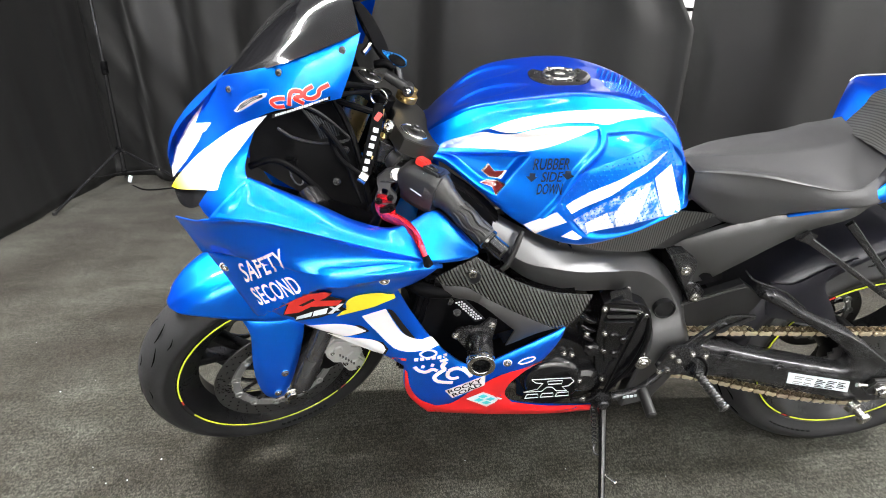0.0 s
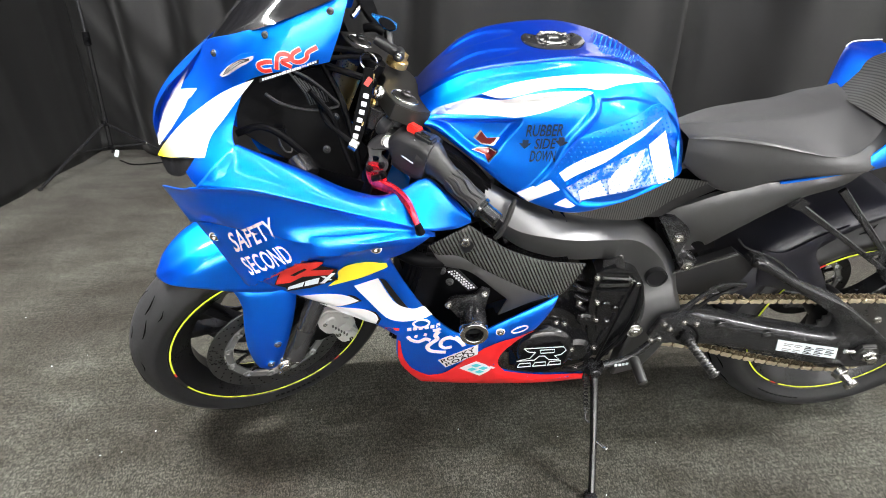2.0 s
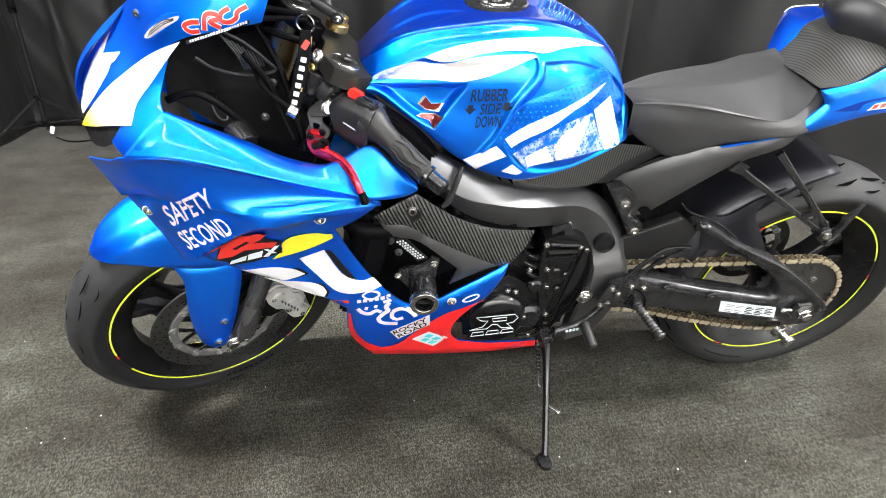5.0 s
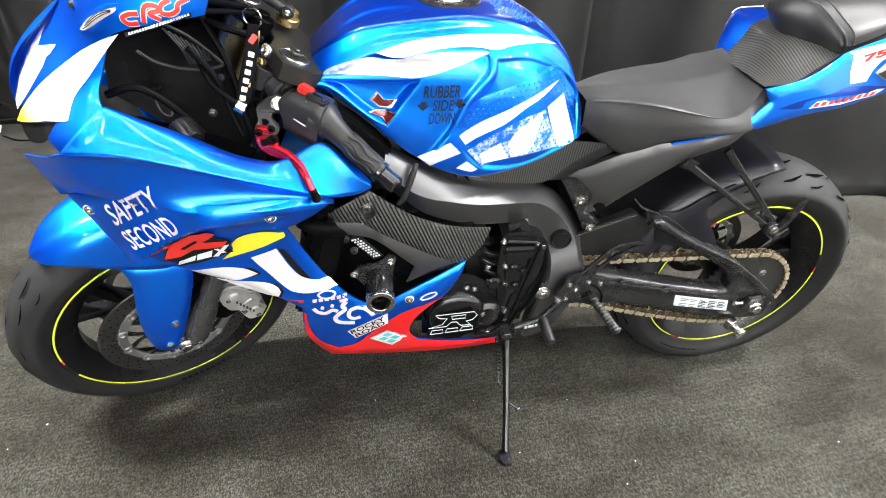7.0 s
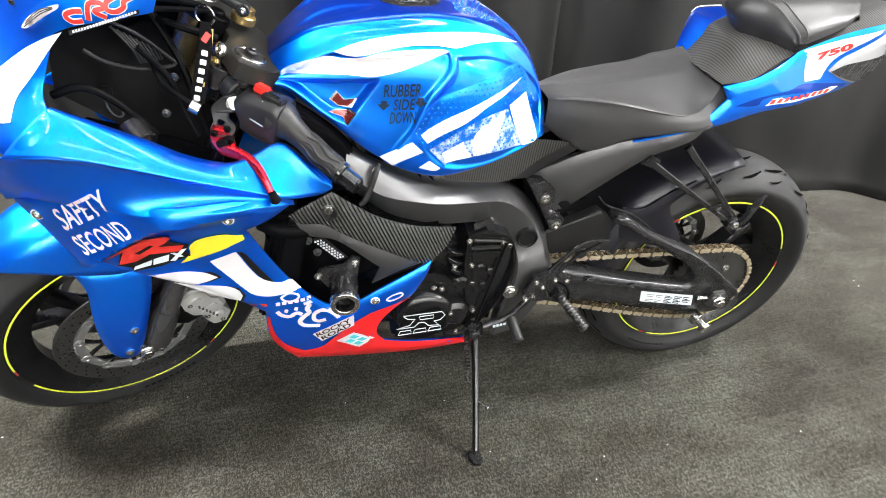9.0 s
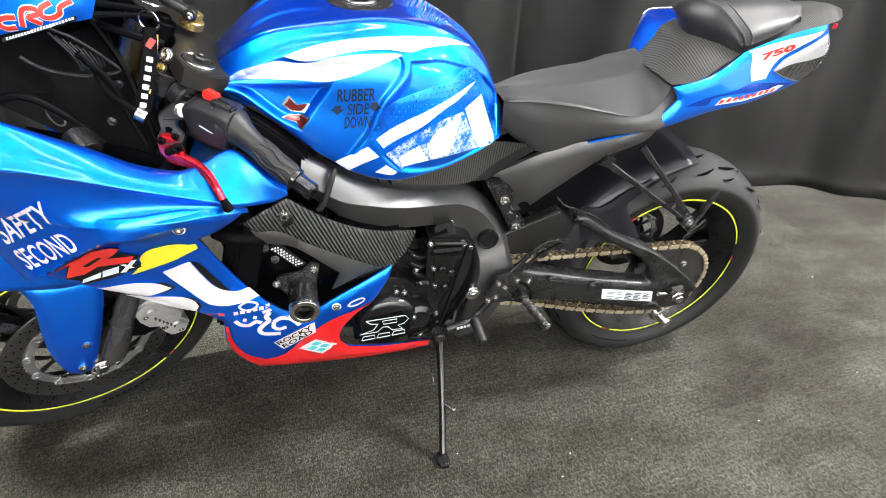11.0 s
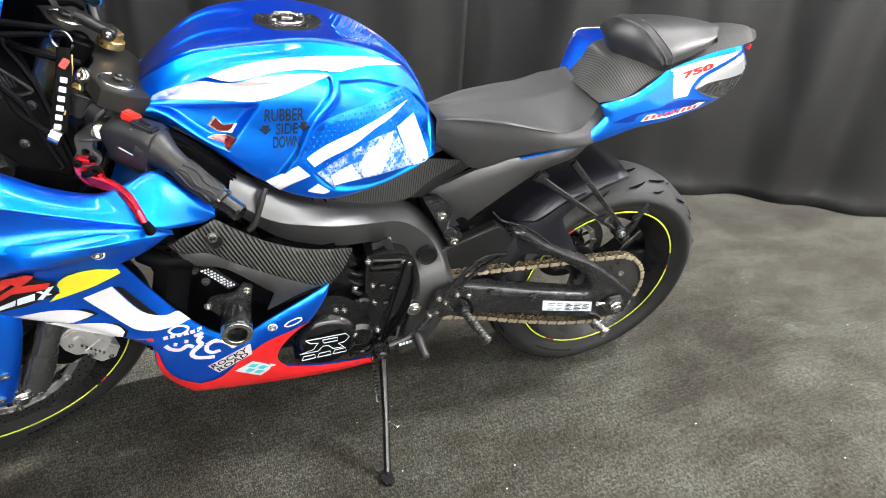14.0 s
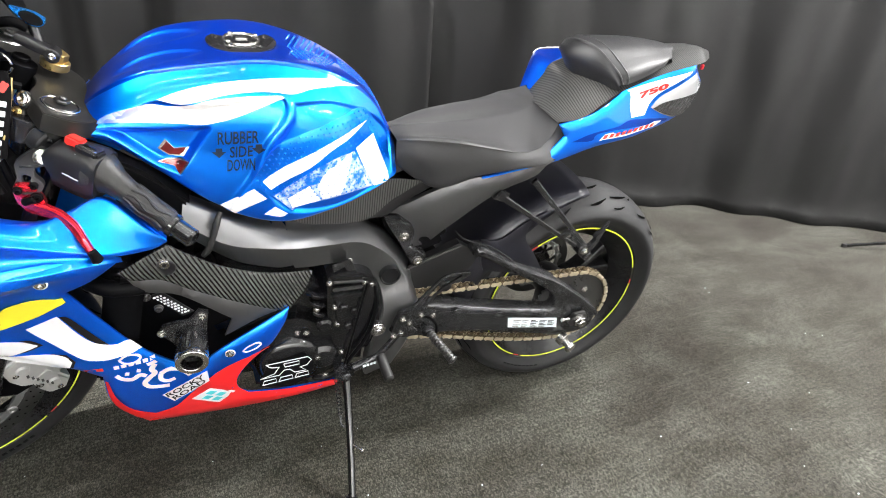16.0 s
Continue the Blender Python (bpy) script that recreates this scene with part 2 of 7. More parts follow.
STEEL = plain("bright_steel", (0.62, 0.61, 0.59), 0.24, metal=1.0, grain=0.04, scale=260)
DISC = plain("brake_disc_steel", (0.10, 0.10, 0.10), 0.34, metal=0.85, grain=0.2, scale=180)
FORKGREY = plain("fork_grey", (0.11, 0.11, 0.115), 0.24, metal=0.7, grain=0.02)
YOKE = plain("yoke_bronze_grey", (0.038, 0.037, 0.034), 0.36, metal=0.6, grain=0.1, scale=500, bump=0.1)
CARRIER = plain("disc_carrier_grey", (0.25, 0.25, 0.25), 0.38, metal=0.6, grain=0.12, scale=500)
CASTSILVER = plain("cast_silver", (0.50, 0.50, 0.49), 0.42, metal=0.45, grain=0.12, scale=500, bump=0.12)
GOLD = plain("gold_anodised", (0.62, 0.45, 0.18), 0.33, metal=0.9, grain=0.2, scale=300)
CHAINGOLD = plain("chain_gold", (0.62, 0.54, 0.40), 0.32, metal=0.8, grain=0.2, scale=200)
CHAINDARK = plain("chain_inner", (0.22, 0.17, 0.11), 0.42, metal=0.8, grain=0.3, scale=200)
REDANO = plain("red_anodised", (0.75, 0.02, 0.04), 0.22, metal=0.8, coat=0.5)
BLUEANO = plain("blue_anodised", (0.01, 0.25, 0.75), 0.28, metal=0.7, coat=0.4)
STRIPE = plain("rim_stripe", (0.75, 0.85, 0.05), 0.35, coat=0.5)
RIM = plain("rim_black", (0.006, 0.006, 0.007), 0.30, coat=0.12, grain=0.1, spec=0.2)
WHITEGOLD = fade("white_to_yellow_paint", (0.85, 0.70, 0.02), (0.80, 0.80, 0.80), 0.800, 0.868)
WHITEFADE = fade("white_to_blue_paint", (0.0, 0.13, 0.75), (0.80, 0.80, 0.80), -0.304, -0.225, 0.3, "X")
DARKRED = plain("dark_red_badge", (0.16, 0.012, 0.012), 0.2, metal=0.4, coat=0.8)
PLASTIC = plain("moulded_black_plastic", (0.010, 0.010, 0.011), 0.40, grain=0.12, scale=600, bump=0.1)
# the slight blue in this black stands in for a bluish sheen
HUGGER = plain("hugger_plastic", (0.010, 0.010, 0.015), 0.33, metal=0.2, grain=0.0, scale=500)
PEG = plain("dark_alloy", (0.07, 0.07, 0.07), 0.36, metal=0.8, grain=0.15)
SCUFFED = scuffed("scuffed_blue_film")
CARBON = twill("carbon_twill", 0.006, 0.046, 330.0, 0.24)
CARBON_B = twill("carbon_twill_tail", 0.003, 0.056, 380.0, 0.30, 0.0)
TINT = plain("smoked_screen", (0.006, 0.006, 0.007), 0.05, coat=1.0)
LENS = plain("grey_lens", (0.55, 0.56, 0.58), 0.15, metal=0.3, coat=1.0)
CHROME = plain("silver_lens", (0.62, 0.63, 0.65), 0.22, metal=0.35, coat=0.8)
CARPET = carpet_material()
CURTAIN = cloth_material("curtain_cloth", 0.003, 0.0065)
# darker copy of the cloth: the left side's dimmer look is put into the colour
CURTAIN_S = cloth_material("curtain_cloth_dimmed", 0.002, 0.0055)
WALLPAINT = plain("wall_paint", (0.72, 0.72, 0.71), 0.8, grain=0.05, scale=90, bump=0.1)
CEILPAINT = plain("ceiling_paint", (0.70, 0.70, 0.69), 0.9, grain=0.05, scale=60)


# ---- shapes ----
def finish(name, bm, mat, parent=None, label="", angle=32, smooth=True):
    me = bpy.data.meshes.new(name)
    bmesh.ops.recalc_face_normals(bm, faces=bm.faces)
    bm.to_mesh(me)
    bm.free()
    if smooth:
        me.shade_smooth()
        me.set_sharp_from_angle(angle=radians(angle))
    me.materials.append(mat)
    ob = new(name, me)
    if parent:
        ob.parent = parent
    if label:
        ob["label"] = label
    return ob


def part(name, bm, mat, parent, label="", angle=32, smooth=True):
    return finish(name, bm, mat, parent, label, angle, smooth)


def empty(name, parent=None, m=None):
    ob = new(name)
    ob.empty_display_size = 0.05
    if parent:
        ob.parent = parent
    if m:
        ob.matrix_basis = m
    return ob


def cat(p, n, closed=False):
    """Points along a Catmull-Rom curve through p, n steps a span."""
    p = [np.array(q, float) for q in p]
    if closed:
        ext = [p[-1], *p, p[0], p[1]]
    else:
        ext = [2 * p[0] - p[1], *p, 2 * p[-1] - p[-2]]
    out = []
    for i in range(1, len(ext) - 2):
        a, b, c, d = ext[i - 1:i + 3]
        for k in range(n):
            t = k / n
            out.append(0.5 * (2 * b + (c - a) * t + (2 * a - 5 * b + 4 * c - d) * t * t + (3 * b - a - 3 * c + d) * t ** 3))
    if not closed:
        out.append(p[-1])
    return out


def rounded(p, n=5, corner=48):
    """A closed outline through p, smooth but for corners sharper than the given angle."""
    p = [np.array(q, float) for q in p]
    m = len(p)
    sharp = []
    for i in range(m):
        a, b = p[i] - p[i - 1], p[(i + 1) % m] - p[i]
        ang = abs(math.degrees(math.atan2(a[0] * b[1] - a[1] * b[0], a @ b)))
        sharp.append(ang > corner)
    if not any(sharp):
        return cat(p, n, True)
    s = sharp.index(True)
    order = [(s + i) % m for i in range(m)] + [s]
    out, run = [], [p[order[0]]]
    for i in order[1:]:
        run.append(p[i])
        if sharp[i]:
            out += cat(run, n)[:-1] if len(run) > 2 else [run[0]]
            run = [p[i]]
    return out


def inside(poly, x, z):
    c, j = False, len(poly) - 1
    for i in range(len(poly)):
        (xi, zi), (xj, zj) = poly[i], poly[j]
        if (zi > z) != (zj > z) and x < (xj - xi) * (z - zi) / (zj - zi + 1e-12) + xi:
            c = not c
        j = i
    return c


def edge_dist(poly, x, z):
    P = np.array(poly)
    Q = np.roll(P, -1, 0)
    d = Q - P
    w = np.array([x, z]) - P
    t = np.clip((w * d).sum(1) / ((d * d).sum(1) + 1e-12), 0, 1)
    return float(np.sqrt((((w - d * t[:, None])) ** 2).sum(1).min()))


def filled(outline, step, holes=()):
    """Triangles that fill an outline, with inner points every step. Returns 2D points, faces and the rims."""
    from mathutils.geometry import delaunay_2d_cdt
    pts, edges = [], []
    for loop in (outline, *holes):
        s = len(pts)
        pts += [Vector((float(q[0]), float(q[1]))) for q in loop]
        edges += [(s + i, s + (i + 1) % len(loop)) for i in range(len(loop))]
    P = np.array([[q.x, q.y] for q in pts])
    lo, hi = P.min(0), P.max(0)
    row = 0
    z = lo[1] + step * 0.5
    while z < hi[1]:
        x = lo[0] + step * (0.5 if row % 2 else 1.0)
        while x < hi[0]:
            if inside(outline, x, z) and not any(inside(h, x, z) for h in holes):
                if min(edge_dist(q, x, z) for q in (outline, *holes)) > step * 0.45:
                    pts.append(Vector((x, z)))
            x += step
        z += step * 0.866
        row += 1
    v, e, f, *_ = delaunay_2d_cdt(pts, edges, [], 0, 1e-6)
    keep = []
    for t in f:
        cx, cz = sum(v[i].x for i in t) / len(t), sum(v[i].y for i in t) / len(t)
        if inside(outline, cx, cz) and not any(inside(h, cx, cz) for h in holes):
            keep.append(t)
    return v, keep


def sheet(outline, surf, step=0.02, thick=0.004, off=0.0, holes=(), n=5, corner=48, lip=0.0):
    """A curved panel: the outline (x, z) laid on the surface y = surf(x, z), with thickness and a rounded rim."""
    line = rounded(outline, n, corner) if n else outline
    hs = [rounded(h, n, corner) if n else h for h in holes]
    v, f = filled(line, step, hs)
    bm = bmesh.new()
    front, back = [], []
    for q in v:
        y = surf(q.x, q.y) + off
        if lip:
            d = min(edge_dist(h, q.x, q.y) for h in (line, *hs))
            y += lip * max(0.0, 1 - d / (2.2 * lip)) ** 2
        front.append(bm.verts.new((q.x, y, q.y)))
        back.append(bm.verts.new((q.x, y + thick, q.y)))
    count = {}
    for t in f:
        try:
            bm.faces.new([front[i] for i in t])
            bm.faces.new([back[i] for i in reversed(t)])
        except ValueError:
            continue
        for i in range(len(t)):
            a, b = t[i], t[(i + 1) % len(t)]
            k = (min(a, b), max(a, b))
            count[k] = count.get(k, 0) + 1
    for (a, b), c in count.items():
        if c == 1:
            bm.faces.new((front[a], front[b], back[b], back[a]))
    return bm


def field(ctrl):
    """A smooth surface y over (x, z) through a few places."""
    c = np.array(ctrl, float)
    P, n = c[:, :2], len(c)
    A = np.zeros((n + 3, n + 3))
    A[:n, :n] = np.linalg.norm(P[:, None] - P[None], axis=2) ** 3 + np.eye(n) * 6e-5
    A[:n, n], A[:n, n + 1:] = 1, P
    A[n:, :n] = A[:n, n:].T
    w = np.linalg.solve(A, np.concatenate([c[:, 2], np.zeros(3)]))
    return lambda x, z: float((np.linalg.norm(P - [x, z], axis=1) ** 3) @ w[:n] + w[n] + w[n + 1] * x + w[n + 2] * z)


def grid_mesh(rows, close_u=False, close_v=False, caps=False):
    bm = bmesh.new()
    V = [[bm.verts.new(p) for p in r] for r in rows]
    nu, nv = len(V), len(V[0])
    for i in range(nu if close_u else nu - 1):
        for j in range(nv if close_v else nv - 1):
            q = [V[i][j], V[(i + 1) % nu][j], V[(i + 1) % nu][(j + 1) % nv], V[i][(j + 1) % nv]]
            q = list(dict.fromkeys(q))
            if len(q) > 2:
                try:
                    bm.faces.new(q)
                except ValueError:
                    pass
    if caps and close_v:
        bm.faces.new(V[0])
        bm.faces.new(list(reversed(V[-1])))
    return bm


def loft(rails, nu=10, nv=6, both=True, move=None):
    """A smooth skin over rails (each a row of places from front to rear); both: mirrored to the other side, joined at y = 0."""
    along = [cat(r, nu) for r in rails]
    cols = [cat([r[i] for r in along], nv) for i in range(len(along[0]))]
    if move:
        cols = [[move(p) for p in c] for c in cols]
    if both:
        cols = [[np.array((p[0], -p[1], p[2])) for p in reversed(c[1:])] + list(c) for c in cols]
    return grid_mesh(cols)


def lathe(profile, c, n=64, axis="y", close=True):
    """A profile of (radius, sideways) turned round the y axis through c."""
    rows = []
    for k in range(n):
        a = 2 * math.pi * k / n
        rows.append([(c[0] + r * math.cos(a), c[1] + s, c[2] + r * math.sin(a)) for r, s in profile])
    return grid_mesh(rows, close_u=True, close_v=close)


def tube(pts, r, n=10, steps=4, taper=None, caps=True):
    """A round bar along a smooth curve; r a number or one for each point."""
    line = [Vector(p) for p in (cat(pts, steps) if len(pts) > 2 and steps else pts)]
    m = len(line)
    if isinstance(r, (int, float)):
        rad = [r] * m
    else:
        rad = [float(q) for q in np.interp(np.linspace(0, len(r) - 1, m), range(len(r)), r)]
    side = None
    rows = []
    for i, p in enumerate(line):
        d = (line[min(i + 1, m - 1)] - line[max(i - 1, 0)]).normalized()
        if side is None:
            side = d.orthogonal().normalized()
        side = (side - d * side.dot(d)).normalized()
        up = d.cross(side)
        rows.append([tuple(p + rad[i] * (side * math.cos(2 * math.pi * k / n) + up * math.sin(2 * math.pi * k / n))) for k in range(n)])
    return grid_mesh(rows, close_v=True, caps=caps)


def bar(pts, w, h, n=4):
    """A flat bar with rounded corners along pts; w sideways (y), h across."""
    line = [Vector(p) for p in (cat(pts, n) if n and len(pts) > 2 else pts)]
    m = len(line)
    prof = [(math.copysign(abs(math.cos(a)) ** 0.45, math.cos(a)), math.copysign(abs(math.sin(a)) ** 0.45, math.sin(a))) for a in [2 * math.pi * (k + 0.5) / 12 for k in range(12)]]
    rows = []
    for i, p in enumerate(line):
        d = (line[min(i + 1, m - 1)] - line[max(i - 1, 0)]).normalized()
        y = Vector((0, 1, 0))
        y = (y - d * y.dot(d)).normalized()
        up = d.cross(y)
        hh = h if isinstance(h, (int, float)) else float(np.interp(i / (m - 1), np.linspace(0, 1, len(h)), h))
        rows.append([tuple(p + y * (a * w / 2) + up * (b * hh / 2)) for a, b in prof])
    return grid_mesh(rows, close_v=True, caps=True)


def slab(outline, y0, y1, bevel=0.003, n=4, corner=48, surf=None, holes=()):
    """A plate cut to an outline (x, z), from y0 to y1, its edges rounded off."""
    line = rounded(outline, n, corner) if n else outline
    v, f = filled(line, 10.0, [rounded(h, n, corner) for h in holes])
    bm = bmesh.new()
    vs = [bm.verts.new((q.x, y0, q.y)) for q in v]
    for t in f:
        bm.faces.new([vs[i] for i in t])
    bmesh.ops.dissolve_limit(bm, angle_limit=0.01, verts=bm.verts, edges=bm.edges)
    g = bmesh.ops.extrude_face_region(bm, geom=list(bm.faces))
    for q in g["geom"]:
        if isinstance(q, bmesh.types.BMVert):
            q.co.y = y1
    if bevel:
        rim = [e for e in bm.edges if len(e.link_faces) == 2 and abs(e.verts[0].co.y - e.verts[1].co.y) < 1e-6 and e.calc_face_angle(0) > 0.8]
        bmesh.ops.bevel(bm, geom=rim, offset=bevel, segments=2, affect="EDGES", clamp_overlap=True)
    if surf:
        for q in bm.verts:
            q.co.y += surf(q.co.x, q.co.z)
    return bm


def block(c, size, bevel=0.004, m=None):
    bm = bmesh.new()
    bmesh.ops.create_cube(bm, size=1.0)
    bmesh.ops.scale(bm, vec=size, verts=bm.verts)
    if bevel:
        bmesh.ops.bevel(bm, geom=list(bm.edges), offset=min(bevel, min(size) * 0.45), segments=2, affect="EDGES")
    if m:
        bmesh.ops.transform(bm, matrix=m, verts=bm.verts)
    bmesh.ops.translate(bm, vec=c, verts=bm.verts)
    return bm


def rod(a, b, r, n=16, bevel=0.0015, r2=None):
    """A round bar from a to b with softened ends."""
    a, b = Vector(a), Vector(b)
    d = (b - a).normalized()
    s = d.orthogonal().normalized()
    u = d.cross(s)
    r2 = r if r2 is None else r2
    k = min(bevel, r * 0.5)
    rows = []
    for p, q in ((a, r - k), (a + d * k, r), (b - d * k, r2), (b, r2 - k)):
        rows.append([tuple(p + q * (s * math.cos(2 * math.pi * i / n) + u * math.sin(2 * math.pi * i / n))) for i in range(n)])
    return grid_mesh(rows, close_v=True, caps=True)


def merged(*bms):
    out = bmesh.new()
    for b in bms:
        me = bpy.data.meshes.new("tmp")
        b.to_mesh(me)
        b.free()
        out.from_mesh(me)
        bpy.data.meshes.remove(me)
    return out


def bolt(c, r=0.007, out=(0, -1, 0), h=0.005):
    """A socket-head bolt: a flanged head with a hexagonal recess."""
    a = Vector(c)
    d = Vector(out).normalized()
    s = d.orthogonal().normalized()
    u = d.cross(s)
    rows = []
    for q, z, n in ((r * 1.25, -0.002, 18), (r * 1.25, h * 0.25, 18), (r, h * 0.35, 18), (r * 0.94, h * 0.9, 18), (r * 0.8, h, 18), (r * 0.48, h, 18), (r * 0.45, h * 0.3, 18), (0.0001, h * 0.3, 18)):
        rows.append([tuple(a + d * z + q * (s * math.cos(2 * math.pi * i / n) + u * math.sin(2 * math.pi * i / n))) for i in range(n)])
    return grid_mesh(rows, close_v=True)


def decal(polys, surf, off=-0.0012, step=0.03, thick=0.0006, n=5, corner=40):
    """Thin film cut to outlines (x, z), laid on a surface."""
    return merged(*[sheet(p, surf, step, thick, off, n=n, corner=corner) for p in polys])


def words(text, surf, a, b, c, off=-0.0034, bold=0.012):
    """Letters of cut film on a surface; a: lower left, b: lower right, c: upper left, in (x, z)."""
    cu = bpy.data.curves.new("letters", "FONT")
    cu.body, cu.resolution_u, cu.offset = text, 3, bold
    ob = bpy.data.objects.new("letters", cu)
    scene.collection.objects.link(ob)
    me = ob.to_mesh()
    bm = bmesh.new()
    bm.from_mesh(me)
    ob.to_mesh_clear()
    bpy.data.objects.remove(ob)
    bpy.data.curves.remove(cu)
    X = [v.co.x for v in bm.verts]
    Y = [v.co.y for v in bm.verts]
    x0, x1, y0, y1 = min(X), max(X), min(Y), max(Y)
    bmesh.ops.remove_doubles(bm, verts=bm.verts, dist=1e-5)
    for i in range(1, 24):
        bmesh.ops.bisect_plane(bm, geom=[*bm.verts, *bm.edges, *bm.faces], plane_co=(x0 + (x1 - x0) * i / 24, 0, 0), plane_no=(1, 0, 0))
    for i in range(1, 6):
        bmesh.ops.bisect_plane(bm, geom=[*bm.verts, *bm.edges, *bm.faces], plane_co=(0, y0 + (y1 - y0) * i / 6, 0), plane_no=(0, 1, 0))
    a, b, c = (np.array(q, float) for q in (a, b, c))
    for v in bm.verts:
        p = a + (b - a) * ((v.co.x - x0) / (x1 - x0)) + (c - a) * ((v.co.y - y0) / (y1 - y0))
        v.co = (p[0], surf(p[0], p[1]) + off, p[1])
    return bm


def on_mesh(ob, default):
    """The height y(x, z) of a built skin, seen from its left side."""
    from mathutils.bvhtree import BVHTree
    me = ob.data
    tree = BVHTree.FromPolygons([v.co[:] for v in me.vertices], [p.vertices[:] for p in me.polygons])

    def f(x, z):
        h = tree.ray_cast((x, -1.0, z), (0, 1, 0))
        return h[0].y if h[0] is not None else default
    return f

# ---- the setting ----
def flat_grid(x0, x1, y0, y1, z, nx, ny, thick=0.03):
    bm = bmesh.new()
    bmesh.ops.create_grid(bm, x_segments=nx, y_segments=ny, size=0.5)
    for v in bm.verts:
        v.co = ((x0 + x1) / 2 + v.co.x * (x1 - x0), (y0 + y1) / 2 + v.co.y * (y1 - y0), z)
    g = bmesh.ops.extrude_face_region(bm, geom=list(bm.faces))
    for q in g["geom"]:
        if isinstance(q, bmesh.types.BMVert):
            q.co.z -= thick
    return bm


floor = finish("floor", flat_grid(-5, 5.5, -5, 4.5, 0, 24, 20, 0.05), CARPET)
# unseen ceiling and walls, added pale so that they bounce light onto the motorcycle
tagged(floor, "grey-brown heathered short-pile carpet, soiled in soft patches", "floor", kind="structure")
ceiling = finish("ceiling", flat_grid(-5, 5.5, -5, 4.5, 2.85, 2, 2, 0.1), CEILPAINT)
ceiling.location.z = 0.1
tagged(ceiling, "plain white ceiling out of view, added to close the room and bounce light", "ceiling", kind="structure")
for name, c, s in (("wall_south", (0.25, -5.05, 1.45), (10.7, 0.1, 2.9)), ("wall_north", (0.25, 4.55, 1.45), (10.7, 0.1, 2.9)), ("wall_west", (-5.05, -0.25, 1.45), (0.1, 9.5, 2.9)), ("wall_east", (5.55, -0.25, 1.45), (0.1, 9.5, 2.9))):
    w = finish(name, block(c, s, 0), WALLPAINT)
    tagged(w, "plain pale wall out of view, added to close the room and bounce light", "wall", kind="structure")


def ease(t):
    t = min(1.0, max(0.0, t))
    return t * t * (3 - 2 * t)


def drape(path, top, seed, folds, depth, mat, name, label, puddle=0.03, hem=0.0, parting=0.0, pull=0.0):
    """A hanging cloth along a path on the floor, with folds that open and drift on the way down, its hem resting on the carpet."""
    rnd = random.Random(seed)
    line = [np.array(p) for p in cat([np.array((x, y)) for x, y in path], 12)]
    length = [0.0]
    for a, b in zip(line, line[1:]):
        length.append(length[-1] + float(np.linalg.norm(b - a)))
    nu, nv = int(length[-1] / 0.022), 44
    waves = [(rnd.uniform(0.6, 1.5) * folds, rnd.uniform(0, 6.28), rnd.uniform(0.3, 1.0), rnd.uniform(-0.5, 0.5)) for _ in range(7)]
    rows = []
    for j in range(nv + 1):
        h = 1 - j / nv
        z = top * h
        row = []
        for i in range(nu + 1):
            s = length[-1] * i / nu
            x, y = np.interp(s, length, [p[0] for p in line]), np.interp(s, length, [p[1] for p in line])
            x2, y2 = np.interp(min(s + 0.02, length[-1]), length, [p[0] for p in line]), np.interp(min(s + 0.02, length[-1]), length, [p[1] for p in line])
            x1, y1 = np.interp(max(s - 0.02, 0), length, [p[0] for p in line]), np.interp(max(s - 0.02, 0), length, [p[1] for p in line])
            d = math.hypot(x2 - x1, y2 - y1) or 1
            nx, ny = (y2 - y1) / d, -(x2 - x1) / d
            w = 0.0
            for k, ph, amp, drift in waves:
                w += amp * math.sin(k * s + ph + drift * h * 3)
            w = depth * w / 2.2 * (0.55 + 0.45 * h)
            w += 0.05 * noise.noise((s * 1.3, h * 0.9, seed)) + 0.022 * noise.noise((s * 5.0, h * 1.2, seed + 3)) + 0.030 * (abs(noise.noise((s * 3.1 + h * .35, h * .5, seed + 8))) - .2) + 0.008 * noise.noise((s * 7.0 + h * 2.5, h * 5.0, seed + 5))
            lowz = max(0.0, 0.12 - z)
            w += puddle * (lowz / 0.12) ** 2 * (0.5 + 0.8 * noise.noise((s * 2.5, 0.3, seed)))
            w += pull * ease(1 - s / 1.6) * (abs(noise.noise(((s + .5 * z) * 5.5, z * .35, seed + 11))) - .2)
            back_off = parting * max(0.0, z - 0.95) * ease(1 - (length[-1] - s) / 0.6)
            wz = z + hem * max(0.0, noise.noise((s * 1.4, 5.0, seed))) * (1 - h)
            row.append((x + nx * w - back_off * (x2 - x1) / d, y + ny * w - back_off * (y2 - y1) / d, max(wz, 0.004)))
        rows.append(row)
    bm = grid_mesh(rows)
    ob = finish(name, bm, mat, angle=180)
    sol = ob.modifiers.new("cloth", "SOLIDIFY")
    sol.thickness = 0.003
    tagged(ob, label, "curtain")
    return ob


back = [(-2.42, 2.36), (-1.9, 2.20), (-1.0, 1.98), (0.0, 1.74), (0.90, 1.52)]
drape(back, 2.6, 5, 13, 0.07, CURTAIN_S, "curtain", "black cloth backdrop curtain hanging in soft folds to the carpet", 0.02, parting=0.6, pull=0.09)
drape([(0.80, 1.70), (1.3, 1.42), (1.95, 1.13), (2.6, 0.74), (3.2, 0.38), (4.2, -0.2)], 2.6, 9, 13, 0.055, CURTAIN, "curtain", "dark grey-black backdrop curtain, its hem trailing on the carpet", 0.05)
drape([(-2.36, -3.4), (-2.38, -1.0), (-2.38, 0.6), (-2.36, 1.5), (-2.32, 2.30)], 2.6, 14, 7, 0.035, CURTAIN_S, "curtain", "smooth black backdrop curtain hanging straight to the carpet", 0.015)

# ---- the motorcycle ----
bike = empty("motorcycle", m=BIKE)
